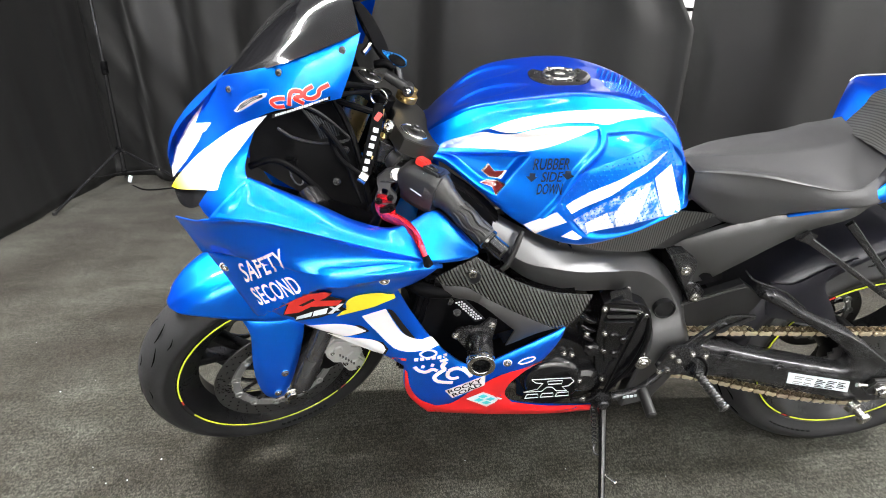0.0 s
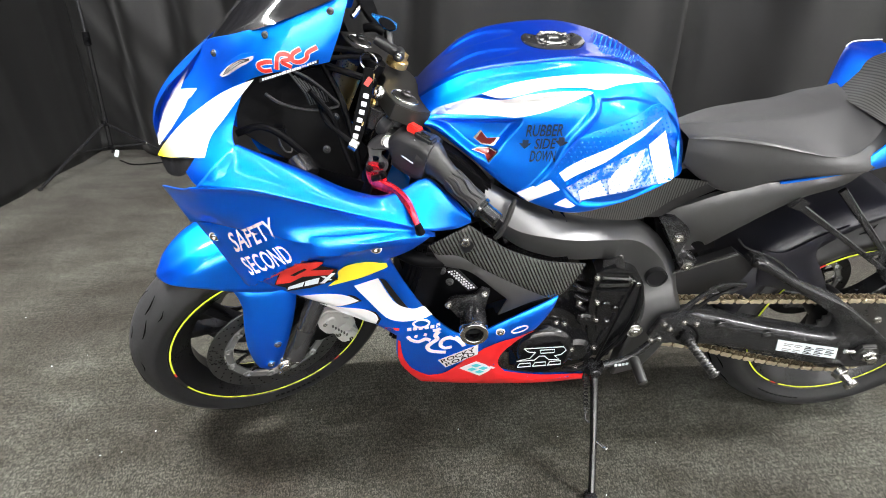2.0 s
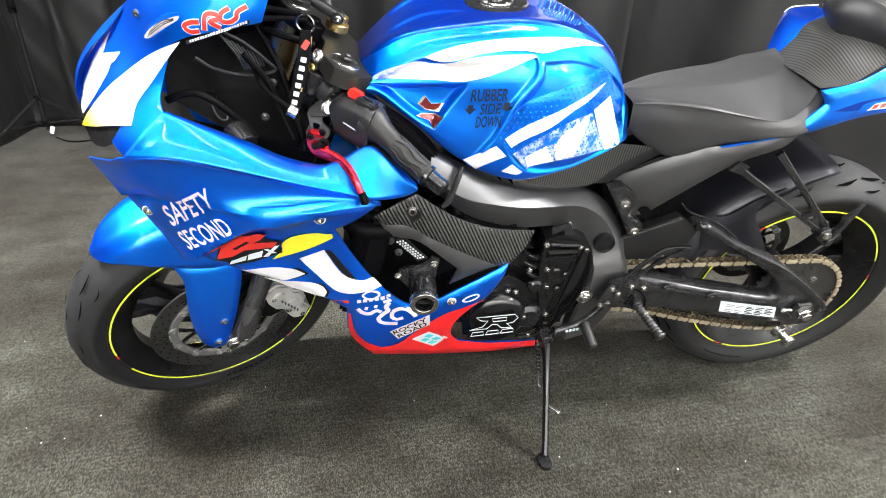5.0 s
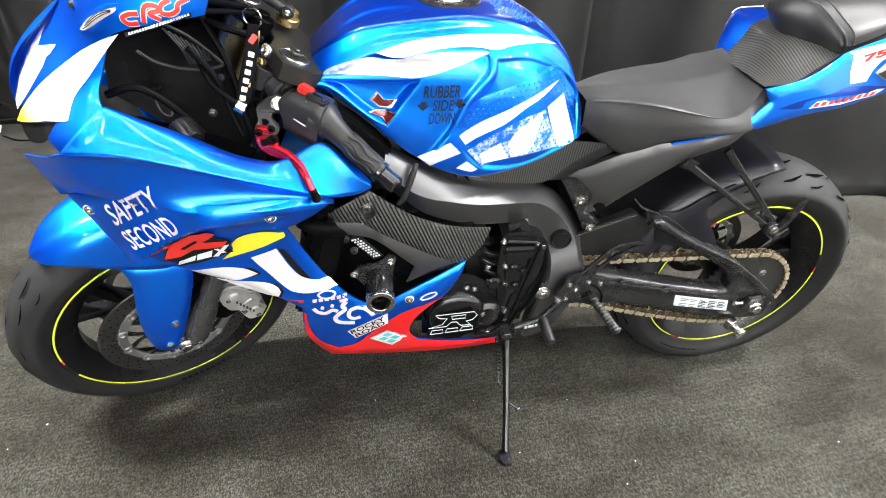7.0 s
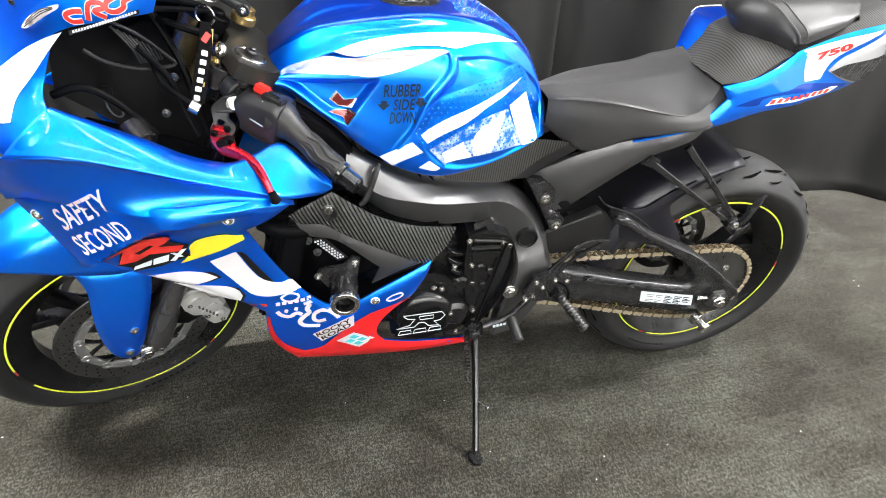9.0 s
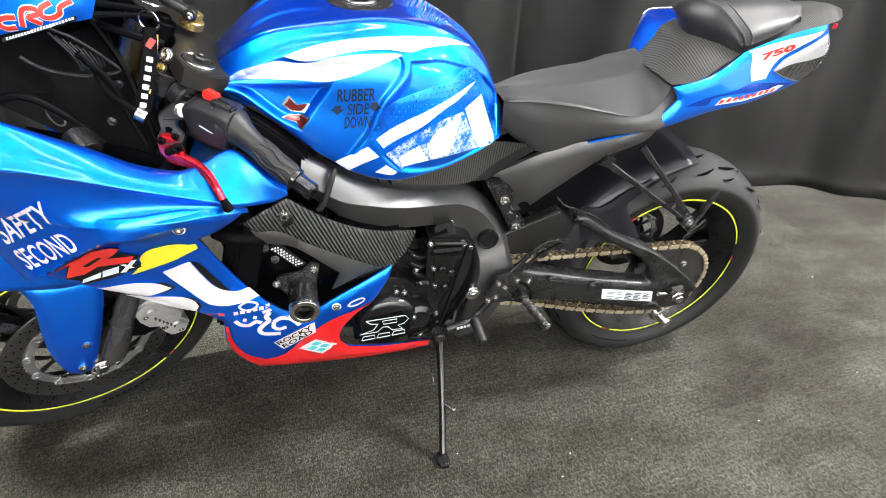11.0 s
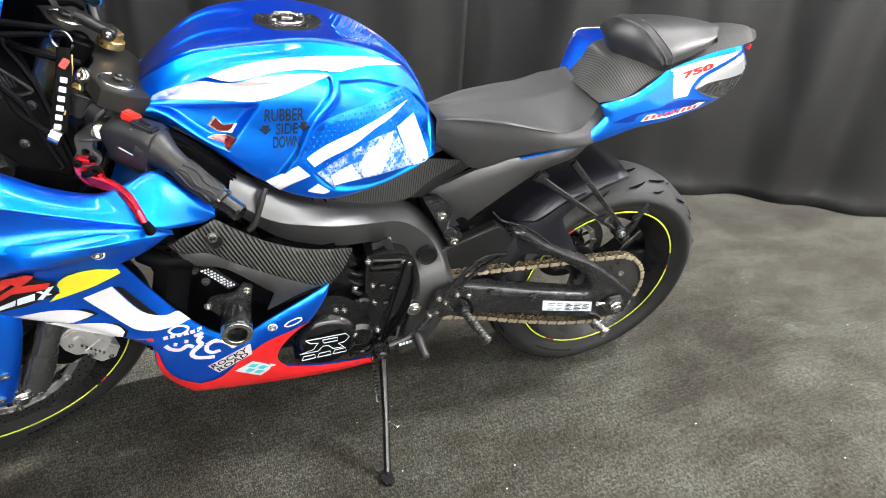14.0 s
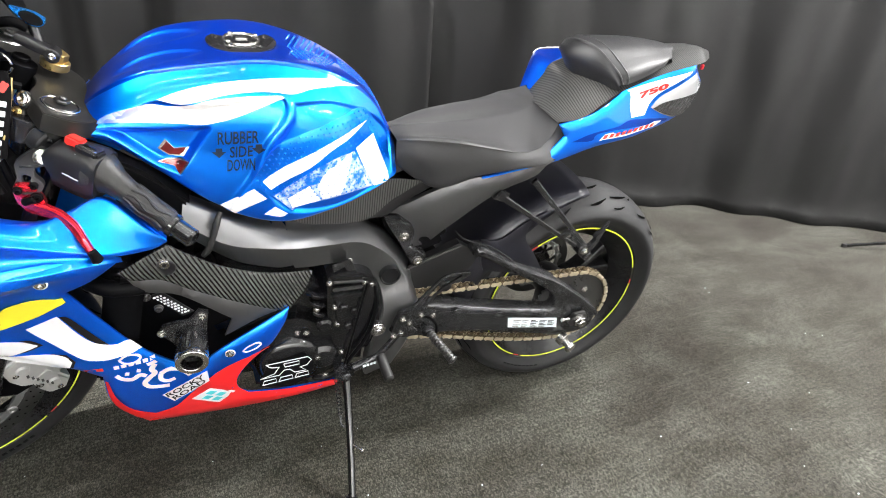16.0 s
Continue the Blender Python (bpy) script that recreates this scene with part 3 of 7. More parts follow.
tagged(bike, "blue and white sport motorcycle leaning on its side stand on carpet", "motorcycle")
RAKE = radians(23.5)
PIVOT = Vector((-0.792, 0, 0))
TURNED = Matrix.Translation(PIVOT) @ Matrix.Rotation(radians(STEER), 4, Vector((math.sin(RAKE), 0, math.cos(RAKE)))) @ Matrix.Translation(-PIVOT)

FAIR = field([(-.79, .80, -.08), (-.748, .768, -.165), (-.66, .838, -.205), (-.60, .94, -.165), (-.68, .95, -.07), (-.628, .986, -.122), (-.543, 1.009, -.16), (-.45, 1.038, -.16), (-.47, .97, -.175),
              (-.664, .803, -.24), (-.59, .80, -.25), (-.512, .78, -.252), (-.43, .748, -.252), (-.4, .682, -.24), (-.681, .681, -.198), (-.301, .678, -.208), (-.234, .698, -.184), (-.381, .646, -.232),
              (-.325, .282, -.188), (.059, .216, -.13), (-.049, .506, -.178), (-.224, .43, -.205), (-.6, .57, -.205), (-.45, .5, -.21), (-.2, .262, -.175), (-.37, .38, -.205),
              (-.35, .77, -.195), (-.34, .718, -.238), (-.55, .82, -.212), (-.49, .80, -.212), (-.44, .77, -.216), (-.605, .845, -.208), (-.65, .755, -.225), (-.55, .73, -.233), (-.31, .78, -.17)])


def mirror(ob):
    """The same part on the right side of the machine."""
    o = ob.copy()
    o.data = ob.data.copy()
    o.data.transform(Matrix.Diagonal((1, -1, 1, 1)))
    o.data.flip_normals()
    scene.collection.objects.link(o)
    return o


# fuel tank
TANK_X = [-.34, -.30, -.235, -.145, -.05, .05, .13, .185]
def rail(ys, zs, xs=TANK_X):
    return [(x, y, z) for x, y, z in zip(xs, ys, zs)]


SCOOP = rounded([(-.325, .858), (-.26, .860), (-.186, .862), (-.146, .864), (-.152, .850), (-.190, .800), (-.200, .782), (-.235, .80), (-.29, .842)], 4)
KNEE = rounded([(-.022, .898), (-.026, .874), (-.043, .852), (-.064, .824), (-.087, .776), (-.062, .728), (-.025, .700), (.05, .690), (.13, .705), (.175, .73), (.175, .80), (.13, .85), (.05, .89)], 4)
STEP = [*cat([np.array(q) for q in ((-.345, .862), (-.29, .874), (-.236, .897), (-.213, .902), (-.181, .898), (-.144, .899), (-.107, .905), (-.069, .908), (-.038, .907), (-.028, .896), (-.030, .876), (-.047, .855), (-.069, .826), (-.091, .776))], 4), np.array((-.15, .70)), np.array((-.37, .70)), np.array((-.37, .80))]


def sculpt(p):
    """The scoop under the shoulder crease and the slight hollow for the knee."""
    x, y, z = p
    d = ((x + .215) / .070) ** 2 + ((abs(y) - .040) / .024) ** 2
    if d < 1 and z > .88:
        z -= 0.003 * ease((1 - d) * 1.6)
        p = np.array((x, y, z))
    if y > -0.03:
        return p
    k = 0.0
    if inside(SCOOP, x, z):
        k += 0.015 * ease(edge_dist(SCOOP, x, z) / 0.013)
    if inside(STEP, x, z):
        d = edge_dist(STEP, x, z)
        k += 0.008 * ease(d / 0.0085) * min(1.0, max(0.0, (x + .345) / .05))
    if inside(KNEE, x, z):
        k += 0.007 * ease(edge_dist(KNEE, x, z) / 0.010)
    return np.array((x, y + k, z))


tank = empty("fuel_tank", bike)
tank_rails = [
    rail([0] * 8, [.862, .901, .939, .956, .957, .935, .881, .785]),
    rail([-.025, -.030, -.040, -.045, -.042, -.035, -.026, -.02], [.862, .900, .935, .953, .955, .933, .880, .784]),
    rail([-.046, -.055, -.075, -.083, -.076, -.058, -.042, -.032], [.861, .898, .933, .950, .954, .929, .876, .780]),
    rail([-.054, -.066, -.083, -.090, -.083, -.064, -.045, -.036], [.860, .893, .927, .944, .947, .922, .870, .775]),
    rail([-.072, -.090, -.104, -.112, -.108, -.080, -.052, -.045], [.858, .880, .907, .921, .919, .898, .846, .762]),
    rail([-.094, -.112, -.124, -.132, -.134, -.110, -.062, -.052], [.856, .864, .868, .870, .874, .862, .820, .746]),
    rail([-.104, -.117, -.128, -.137, -.142, -.128, -.072, -.056], [.854, .852, .840, .817, .810, .800, .780, .738]),
    rail([-.112, -.118, -.132, -.144, -.147, -.132, -.085, -.062], [.853, .844, .815, .765, .745, .742, .742, .730]),
    rail([-.108, -.114, -.130, -.142, -.144, -.122, -.092, -.068], [.850, .834, .792, .727, .690, .694, .709, .722], [-.335, -.295, -.235, -.15, -.05, .05, .13, .178]),
    rail([-.09, -.095, -.11, -.12, -.12, -.10, -.07, -.05], [.845, .826, .782, .716, .680, .685, .70, .715], [-.33, -.29, -.23, -.148, -.05, .05, .128, .172])]
TANK_V = 20
skin = loft(tank_rails, 40, TANK_V, True, sculpt)
skin.faces.ensure_lookup_table()
wide = 2 * TANK_V * (len(tank_rails) - 1)
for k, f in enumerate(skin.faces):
    # one paint all over: above the shoulder crease the crown's dark reflections are put in as a deeper blue
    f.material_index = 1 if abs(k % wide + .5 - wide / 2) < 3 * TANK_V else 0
for v in skin.verts:
    if v.co.y > 0:
        v.co.z += 0.2 * v.co.y * ease((v.co.x + .34) / .14)
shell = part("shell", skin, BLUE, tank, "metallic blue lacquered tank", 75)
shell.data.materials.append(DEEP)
on_tank = on_mesh(shell, -0.14)

# seat
seat = empty("rider_seat", bike)
CREASE = [(.180, -.062, .798), (.220, -.092, .811), (.2875, -.115, .813), (.365, -.124, .801), (.425, -.122, .790), (.466, -.116, .792), (.502, -.100, .8085), (.5286, -.080, .831)]
SIDE = [(.180, -.067, .772), (.218, -.096, .768), (.282, -.116, .760), (.357, -.128, .772), (.427, -.131, .773), (.482, -.126, .777), (.521, -.110, .794), (.538, -.088, .825)]
HEM = [(.184, -.060, .745), (.222, -.078, .720), (.275, -.096, .703), (.345, -.118, .7375), (.426, -.130, .754), (.496, -.128, .760), (.528, -.112, .778), (.541, -.092, .814)]
MIDDLE = [.798, .801, .803, .808, .815, .823, .832, .836]
seat_rails = [
    [(c[0], 0, z) for c, z in zip(CREASE, MIDDLE)],
    [(c[0], c[1] * .55, z) for c, z in zip(CREASE, (.799, .804, .803, .799, .798, .804, .819, .833))],
    [(c[0], c[1] * .90, c[2] + .0005) for c in CREASE],
    [(c[0], c[1] - .001, c[2] - .001) for c in CREASE],
    [(c[0] * .88 + b[0] * .12, c[1] * .88 + b[1] * .12 - .001, c[2] * .80 + b[2] * .20) for c, b in zip(CREASE, SIDE)],
    SIDE, HEM,
    [(x, y + .022, z - .003) for x, y, z in HEM]]
skin = loft(seat_rails, 10, 8)
for v in skin.verts:
    if v.co.y > 0:
        v.co.z += v.co.y * (-.46 + .73 * min(1.0, max(0.0, (v.co.x - .22) / .26)))
part("cushion", skin, VINYL, seat, "matt black moulded seat vinyl", 70)

# fairing
fairing = empty("side_fairing", bike)
PILLAR = [(-.587, .937), (-.606, .895), (-.614, .866), (-.606, .843), (-.625, .815), (-.668, .797), (-.695, .809), (-.670, .842), (-.655, .876), (-.622, .914), (-.580, .952)]
pillar = part("pillar", sheet(PILLAR, FAIR, 0.011, 0.004, -0.001, lip=0.003), BLUE, fairing, "metallic blue pillar beside the opening")
# the shoulder between the opening's edge and the crease
edge = [(-.612, -.203, .852), (-.554, -.209, .828), (-.497, -.211, .802), (-.447, -.214, .777), (-.393, -.211, .761), (-.352, -.198, .767), (-.312, -.178, .776), (-.277, -.183, .750), (-.234, -.184, .702)]
ridge = [(-.672, -.238, .800), (-.593, -.249, .801), (-.512, -.252, .782), (-.428, -.250, .756), (-.345, -.239, .725), (-.305, -.225, .705), (-.275, -.208, .695), (-.252, -.196, .692), (-.234, -.187, .696)]
inner_edge = [(x, y + .018, z - .004) for x, y, z in edge]
upper = part("upper_panel", loft([inner_edge, edge, [tuple((np.array(a) * .5 + np.array(b) * .5) + np.array((0, -.004, .003))) for a, b in zip(edge, ridge)], ridge], 8, 6, False), BLUE, fairing, "metallic blue shoulder panel", 40)
def SHELF(x, z):
    """The belly panel's face: a ledge that looks up stands out under the joint with the flank, then turns sharply under."""
    edge_z = float(np.interp(x, (-.70, -.66, -.62, -.56, -.50, -.40, -.30), (.572, .582, .602, .645, .682, .698, .695)))
    k = min(1.0, max(0.0, (-.30 - x) / .20)) * min(1.0, max(0.0, (x + .70) / .08))
    wide = float(np.interp(x, (-.66, -.58, -.50), (.145, .112, .060)))
    deep = float(np.interp(x, (-.64, -.57, -.50, -.42), (.042, .040, .027, .024)))
    d = z - edge_z
    return FAIR(x, z) - deep * k * (max(0.0, 1 - d / wide) ** 1.3 if d > 0 else math.exp(-(d / .013) ** 2))


flank_rails = [[(-.768, -.150, .753), (-.71, -.205, .777), (-.672, -.236, .797), (-.593, -.246, .798), (-.512, -.248, .779), (-.428, -.246, .753), (-.345, -.235, .722), (-.298, -.212, .690)],
               [(-.766, -.150, .748), (-.71, -.200, .766), (-.668, -.227, .781), (-.590, -.238, .781), (-.512, -.241, .765), (-.428, -.241, .744), (-.345, -.233, .718), (-.298, -.211, .688)],
               [(-.745, -.168, .730), (-.70, -.203, .736), (-.655, -.226, .742), (-.585, -.237, .737), (-.512, -.243, .728), (-.428, -.244, .723), (-.345, -.233, .711), (-.298, -.210, .684)],
               [(-.722, -.184, .700), (-.69, -.194, .706), *[(x, SHELF(x, z) - .003, z) for x, z in ((-.64, .712), (-.575, .707), (-.518, .703), (-.42, .708), (-.35, .703))], (-.297, -.208, .681)]]
flank = part("flank_panel", loft(flank_rails, 8, 8, False), BLUE, fairing, "metallic blue flank below the crease", 60)
for ob in (upper, flank):
    ob.modifiers.new("shell", "SOLIDIFY").thickness = 0.003
MID = [(-.712, .700), (-.64, .717), (-.560, .713), (-.518, .713), (-.413, .719), (-.356, .710), (-.300, .684), (-.342, .661), (-.379, .647), (-.355, .578), (-.314, .500), (-.264, .444), (-.217, .410), (-.178, .445), (-.048, .505),
       (-.056, .474), (-.086, .424), (-.109, .411), (-.147, .363), (-.158, .321), (-.138, .280), (-.054, .245), (.061, .216), (.061, .198), (-.035, .213), (-.161, .238), (-.323, .274), (-.358, .327), (-.375, .370),
       (-.374, .433), (-.414, .466), (-.496, .521), (-.599, .563), (-.649, .599), (-.678, .628), (-.702, .670)]
lower = part("lower_panel", sheet(MID, SHELF, 0.009, 0.004, 0.0, lip=0.006), BLUE, fairing, "blue belly panel with white and red graphics")
for ob in (pillar, upper, flank, lower):
    mirror(ob)
COWL = [(-.663, .976), (-.596, 1.003), (-.538, 1.021), (-.486, 1.039), (-.421, 1.063), (-.436, 1.017), (-.455, .972), (-.508, .963), (-.572, .948), (-.637, .910), (-.691, .870), (-.770, .811), (-.785, .825), (-.777, .860), (-.750, .896), (-.712, .928)]
nose = empty("front_cowl", bike)
cowl = part("cowl_panel", sheet(COWL, FAIR, 0.012, 0.004, 0.0, lip=0.003), BLUE, nose)
WHITEP = [(-.570, .947), (-.596, .920), (-.625, .888), (-.648, .863), (-.657, .838), (-.704, .826), (-.782, .789), (-.755, .820), (-.714, .859), (-.678, .886), (-.632, .917), (-.597, .936)]
wp = part("white_panel", sheet(WHITEP, FAIR, 0.010, 0.004, -0.0026), WHITEGOLD, nose, "white lamp cover fading to yellow")
for ob in (cowl, wp):
    mirror(ob)
# the curved bridge between the two halves of the nose
bridge = [[(-.663, -.07, .974), (-.675, -.035, .968), (-.680, 0, .966)], [(-.712, -.065, .928), (-.730, -.033, .924), (-.737, 0, .923)], [(-.750, -.066, .896), (-.766, -.033, .893), (-.772, 0, .892)],
          [(-.777, -.07, .860), (-.793, -.035, .858), (-.799, 0, .857)], [(-.785, -.082, .825), (-.805, -.04, .82), (-.812, 0, .82)], [(-.775, -.09, .789), (-.797, -.045, .786), (-.804, 0, .786)]]
part("nose_bridge", loft([[r[2 - k] for r in bridge] for k in range(3)], 6, 6), BLUE, nose)
screen = [[(-.672, 0, .968), (-.60, 0, 1.045), (-.52, 0, 1.105), (-.44, 0, 1.14)], [(-.665, -.06, .972), (-.592, -.07, 1.04), (-.512, -.085, 1.095), (-.44, -.09, 1.125)],
          [(-.64, -.10, .985), (-.575, -.125, 1.025), (-.50, -.135, 1.065), (-.43, -.135, 1.10)], [(-.61, -.122, .995), (-.548, -.158, 1.018), (-.486, -.162, 1.040), (-.421, -.163, 1.066)]]
part("windscreen", loft(screen, 10, 8), TINT, nose, "dark smoked glossy windscreen")

# frame spar
spar = empty("frame", bike)
SPAR = [((-.205, -.138, .740), (-.212, -.156, .708), (-.218, -.144, .680)), ((-.1344, -.130, .6937), (-.147, -.157, .658), (-.138, -.138, .606)), ((-.0789, -.118, .6635), (-.082, -.150, .635), (-.071, -.130, .573)), ((-.0196, -.105, .6388), (-.0246, -.140, .620), (-.010, -.124, .558)),
        ((.0425, -.092, .6238), (.0357, -.128, .6116), (.045, -.112, .550)), ((.1066, -.080, .6146), (.098, -.117, .604), (.085, -.104, .540)), ((.1636, -.070, .5886), (.1406, -.109, .580), (.122, -.100, .514)), ((.2075, -.064, .5381), (.183, -.100, .537), (.143, -.102, .488)),
        ((.2301, -.070, .5024), (.212, -.107, .490), (.152, -.112, .462)), ((.2348, -.100, .461), (.2225, -.122, .4537), (.156, -.124, .436)), ((.250, -.112, .415), (.238, -.134, .412), (.155, -.132, .405)), ((.246, -.118, .360), (.232, -.137, .360), (.146, -.138, .370)),
        ((.227, -.120, .297), (.212, -.138, .300), (.131, -.139, .295)), ((.200, -.120, .244), (.188, -.138, .250), (.124, -.139, .226))]
cols = []
for a, c, b in zip(*[cat([r[k] for r in SPAR], 6) for k in range(3)]):
    u, w = (a - c) / np.linalg.norm(a - c), (b - c) / np.linalg.norm(b - c)
    cols.append([a + (0, .040, -.006), a + (0, .006, .001), a - u * .004, c + u * .0035, c + (u + w) * .0006, c + w * .0035, b - w * .005, b + (0, .005, 0), b + (0, .034, 0)])
bm = grid_mesh(cols)
sp = part("left_spar", bm, FRAMEPAINT, spar, "satin black cast spar", 40)
part("head_casting", slab([(-.335, .845), (-.255, .798), (-.195, .738), (-.205, .672), (-.270, .738), (-.338, .815)], -.140, -.100, .008), BLACK, spar, "black head casting")
# black disc on the spar stands in for the shaded inside of a hole
part("spar_hole_dark", lathe([(.0, .002), (.019, .002), (.0205, -.0015), (.0225, -.0015), (.0235, .001), (.0235, .012), (.0, .012)], (.176, -.1125, .499), 28), INK, spar)
mirror(sp).name = "right_spar"

# swingarm
SWY = field([(.19, .36, -.112), (.35, .54, -.122), (.55, .45, -.138), (.76, .30, -.15), (.7, .25, -.15), (.4, .30, -.135), (.22, .32, -.118)])
SWING = [(.366, .534), (.372, .547), (.386, .549), (.408, .541), (.466, .504), (.528, .472), (.602, .436), (.679, .382), (.745, .330), (.765, .304), (.752, .252), (.695, .244), (.581, .260), (.434, .296), (.303, .310), (.200, .317), (.196, .400), (.254, .408), (.457, .367), (.600, .342), (.622, .350), (.612, .382), (.559, .426), (.493, .465), (.420, .510)]
swing = empty("swingarm", bike)
sw = part("left_arm", sheet(SWING, SWY, 0.010, 0.035, 0.0, lip=0.006), SATIN, swing, "satin black swingarm", 65)
mirror(sw).name = "right_arm"
# paler tube added to draw a highlight along the inner plate's top edge
part("plate_edge_highlight", tube([(.20, -.090, .486), (.292, -.092, .524), (.345, -.094, .547)], .0022, 8), PEG, swing)
part("inner_plate", sheet([(.17, .38), (.17, .475), (.292, .522), (.345, .545), (.40, .505), (.46, .45), (.44, .40), (.30, .395)], lambda x, z: -.086, 0.03, 0.02, lip=0.004), PLASTIC, swing)
part("cross_brace", block((.28, 0, .40), (.16, .17, .10), 0.02), BLACK, swing)
part("arm_ridge", bar([(x, SWY(x, z) - .003, z) for x, z in ((.384, .541), (.464, .497), (.527, .465), (.601, .428), (.678, .374), (.742, .323), (.758, .303))], .006, (.006, .010, .013, .015, .014, .010)), SATIN, swing)
part("beam_rib", bar([(.235, -.121, .395), (.34, -.130, .372), (.457, -.138, .352), (.60, -.146, .325)], .006, .009), SATIN, swing)
for q in ((.31, -.1155, .452), (.345, -.131, .378), (.457, -.138, .352)):
    part("boss", merged(rod(q, (q[0], q[1] - .006, q[2]), .013), rod((q[0], q[1] - .004, q[2]), (q[0], q[1] - .0075, q[2]), .006)), SATIN, swing)

# tail
TAILY = field([(.498, .755, -.127), (.653, .905, -.085), (.682, .902, -.078), (.86, .939, -.065), (.93, .96, -.03), (.56, .83, -.115), (.8, .85, -.07), (.42, .745, -.128), (.6, .78, -.115), (.7, .82, -.095)])
tail = empty("tail_unit", bike)
TAIL = [(.508, .841), (.594, .856), (.663, .888), (.683, .903), (.767, .930), (.882, .955), (.888, .938), (.946, .896), (.938, .856), (.880, .820), (.755, .796), (.620, .784), (.523, .762), (.471, .753), (.361, .7335), (.349, .736), (.469, .758), (.498, .785), (.528, .815)]
tp = part("tail_panel", sheet(TAIL, TAILY, 0.010, 0.004, 0.0, lip=0.006), BLUE, tail, "metallic blue tail panel")
hump = [[(.53, .075, .832), (.575, .095, .868), (.62, .115, .900), (.75, .09, .94), (.90, .05, .965), (.945, .03, .963)], [(.512, -.02, .842), (.56, -.01, .872), (.61, 0, .900), (.75, 0, .945), (.90, 0, .970), (.955, .005, .963)],
        [(.503, -.112, .845), (.57, -.105, .853), (.655, -.084, .893), (.767, -.072, .930), (.878, -.062, .953), (.942, -.02, .953)]]
part("hump_cover", loft(hump, 8, 10, False), CARBON_B, tail, "carbon weave seat hump cover")
ear = [[(.520, .092, .836), (.558, .140, .868), (.592, .180, .893), (.606, .186, .902), (.640, .150, .917)], [(.523, .080, .830), (.556, .115, .864), (.586, .150, .895), (.610, .160, .902), (.642, .140, .915)], [(.533, .060, .829), (.570, .085, .858), (.608, .105, .888), (.630, .115, .902), (.650, .120, .912)]]
# the far cowl's shade is put into this darker blue
ob = part("right_cowl", loft(ear, 8, 6, False), DEEP, tail, "blue right tail cowl")
ob.modifiers.new("shell", "SOLIDIFY").thickness = 0.006
part("cowl_rim", tube([(.594, .182, .8955), (.607, .1865, .9035), (.618, .176, .910), (.642, .151, .919)], 0.0013, 8), WHITE, tail)
ps = empty("passenger_seat", bike)
pill = [[(.621, .110, .926), (.620, .113, .929), (.627, .113, .934), (.650, .112, .941), (.74, .100, .949), (.82, .08, .955), (.87, .055, .962)],
        [(.616, .085, .911), (.605, .092, .934), (.613, .092, .953), (.645, .095, .962), (.74, .085, .968), (.82, .07, .969), (.878, .05, .968)],
        [(.604, .040, .904), (.591, .040, .936), (.608, .040, .966), (.643, .040, .973), (.73, .03, .978), (.82, .03, .976), (.890, .02, .970)],
        [(.624, -.012, .894), (.608, -.012, .933), (.621, -.010, .965), (.650, -.012, .969), (.74, -.012, .974), (.81, -.005, .974), (.876, -.005, .970)],
        [(.645, -.045, .893), (.631, -.049, .922), (.637, -.050, .946), (.662, -.050, .952), (.74, -.045, .961), (.81, -.035, .965), (.860, -.02, .967)],
        [(.653, -.078, .900), (.643, -.080, .917), (.647, -.078, .928), (.670, -.082, .934), (.74, -.072, .947), (.80, -.06, .955), (.838, -.046, .960)],
        [(.657, -.085, .899), (.652, -.087, .909), (.655, -.087, .914), (.676, -.088, .915), (.742, -.078, .929), (.796, -.066, .943), (.836, -.048, .955)]]
pill = [[(x if x < .65 else .65 + (x - .65) * .80, y, z) for x, y, z in r] for r in pill]
pill = [[*r, (r[-1][0] + .010, r[-1][1] * .95, r[-1][2] - .006), (r[-1][0] + .012, r[-1][1] * .95, r[-1][2] - .020)] for r in pill]
part("cushion", loft(pill, 8, 8, False), PADVINYL, ps, "black vinyl passenger pad", 70)
# a raised band with a piped seam on either edge
rails = []
for r in pill:
    c, d = Vector(r[2]), Vector(r[3])
    out = Vector((0, -.003 if c.y < -.06 else (.003 if c.y > .1 else 0), .003 if abs(c.y) < .085 else .001))
    rails.append([tuple(c + out * .3), tuple(c.lerp(d, .12) + out), tuple(c.lerp(d, .88) + out), tuple(d + out * .3)])
part("seam_band", loft(rails, 4, 8, False), PADVINYL, ps, "stitched vinyl band", 50)
for k in (1, 2):
    part("piping", tube([r[k] for r in rails], .0016, 8, 6), VINYL, ps)

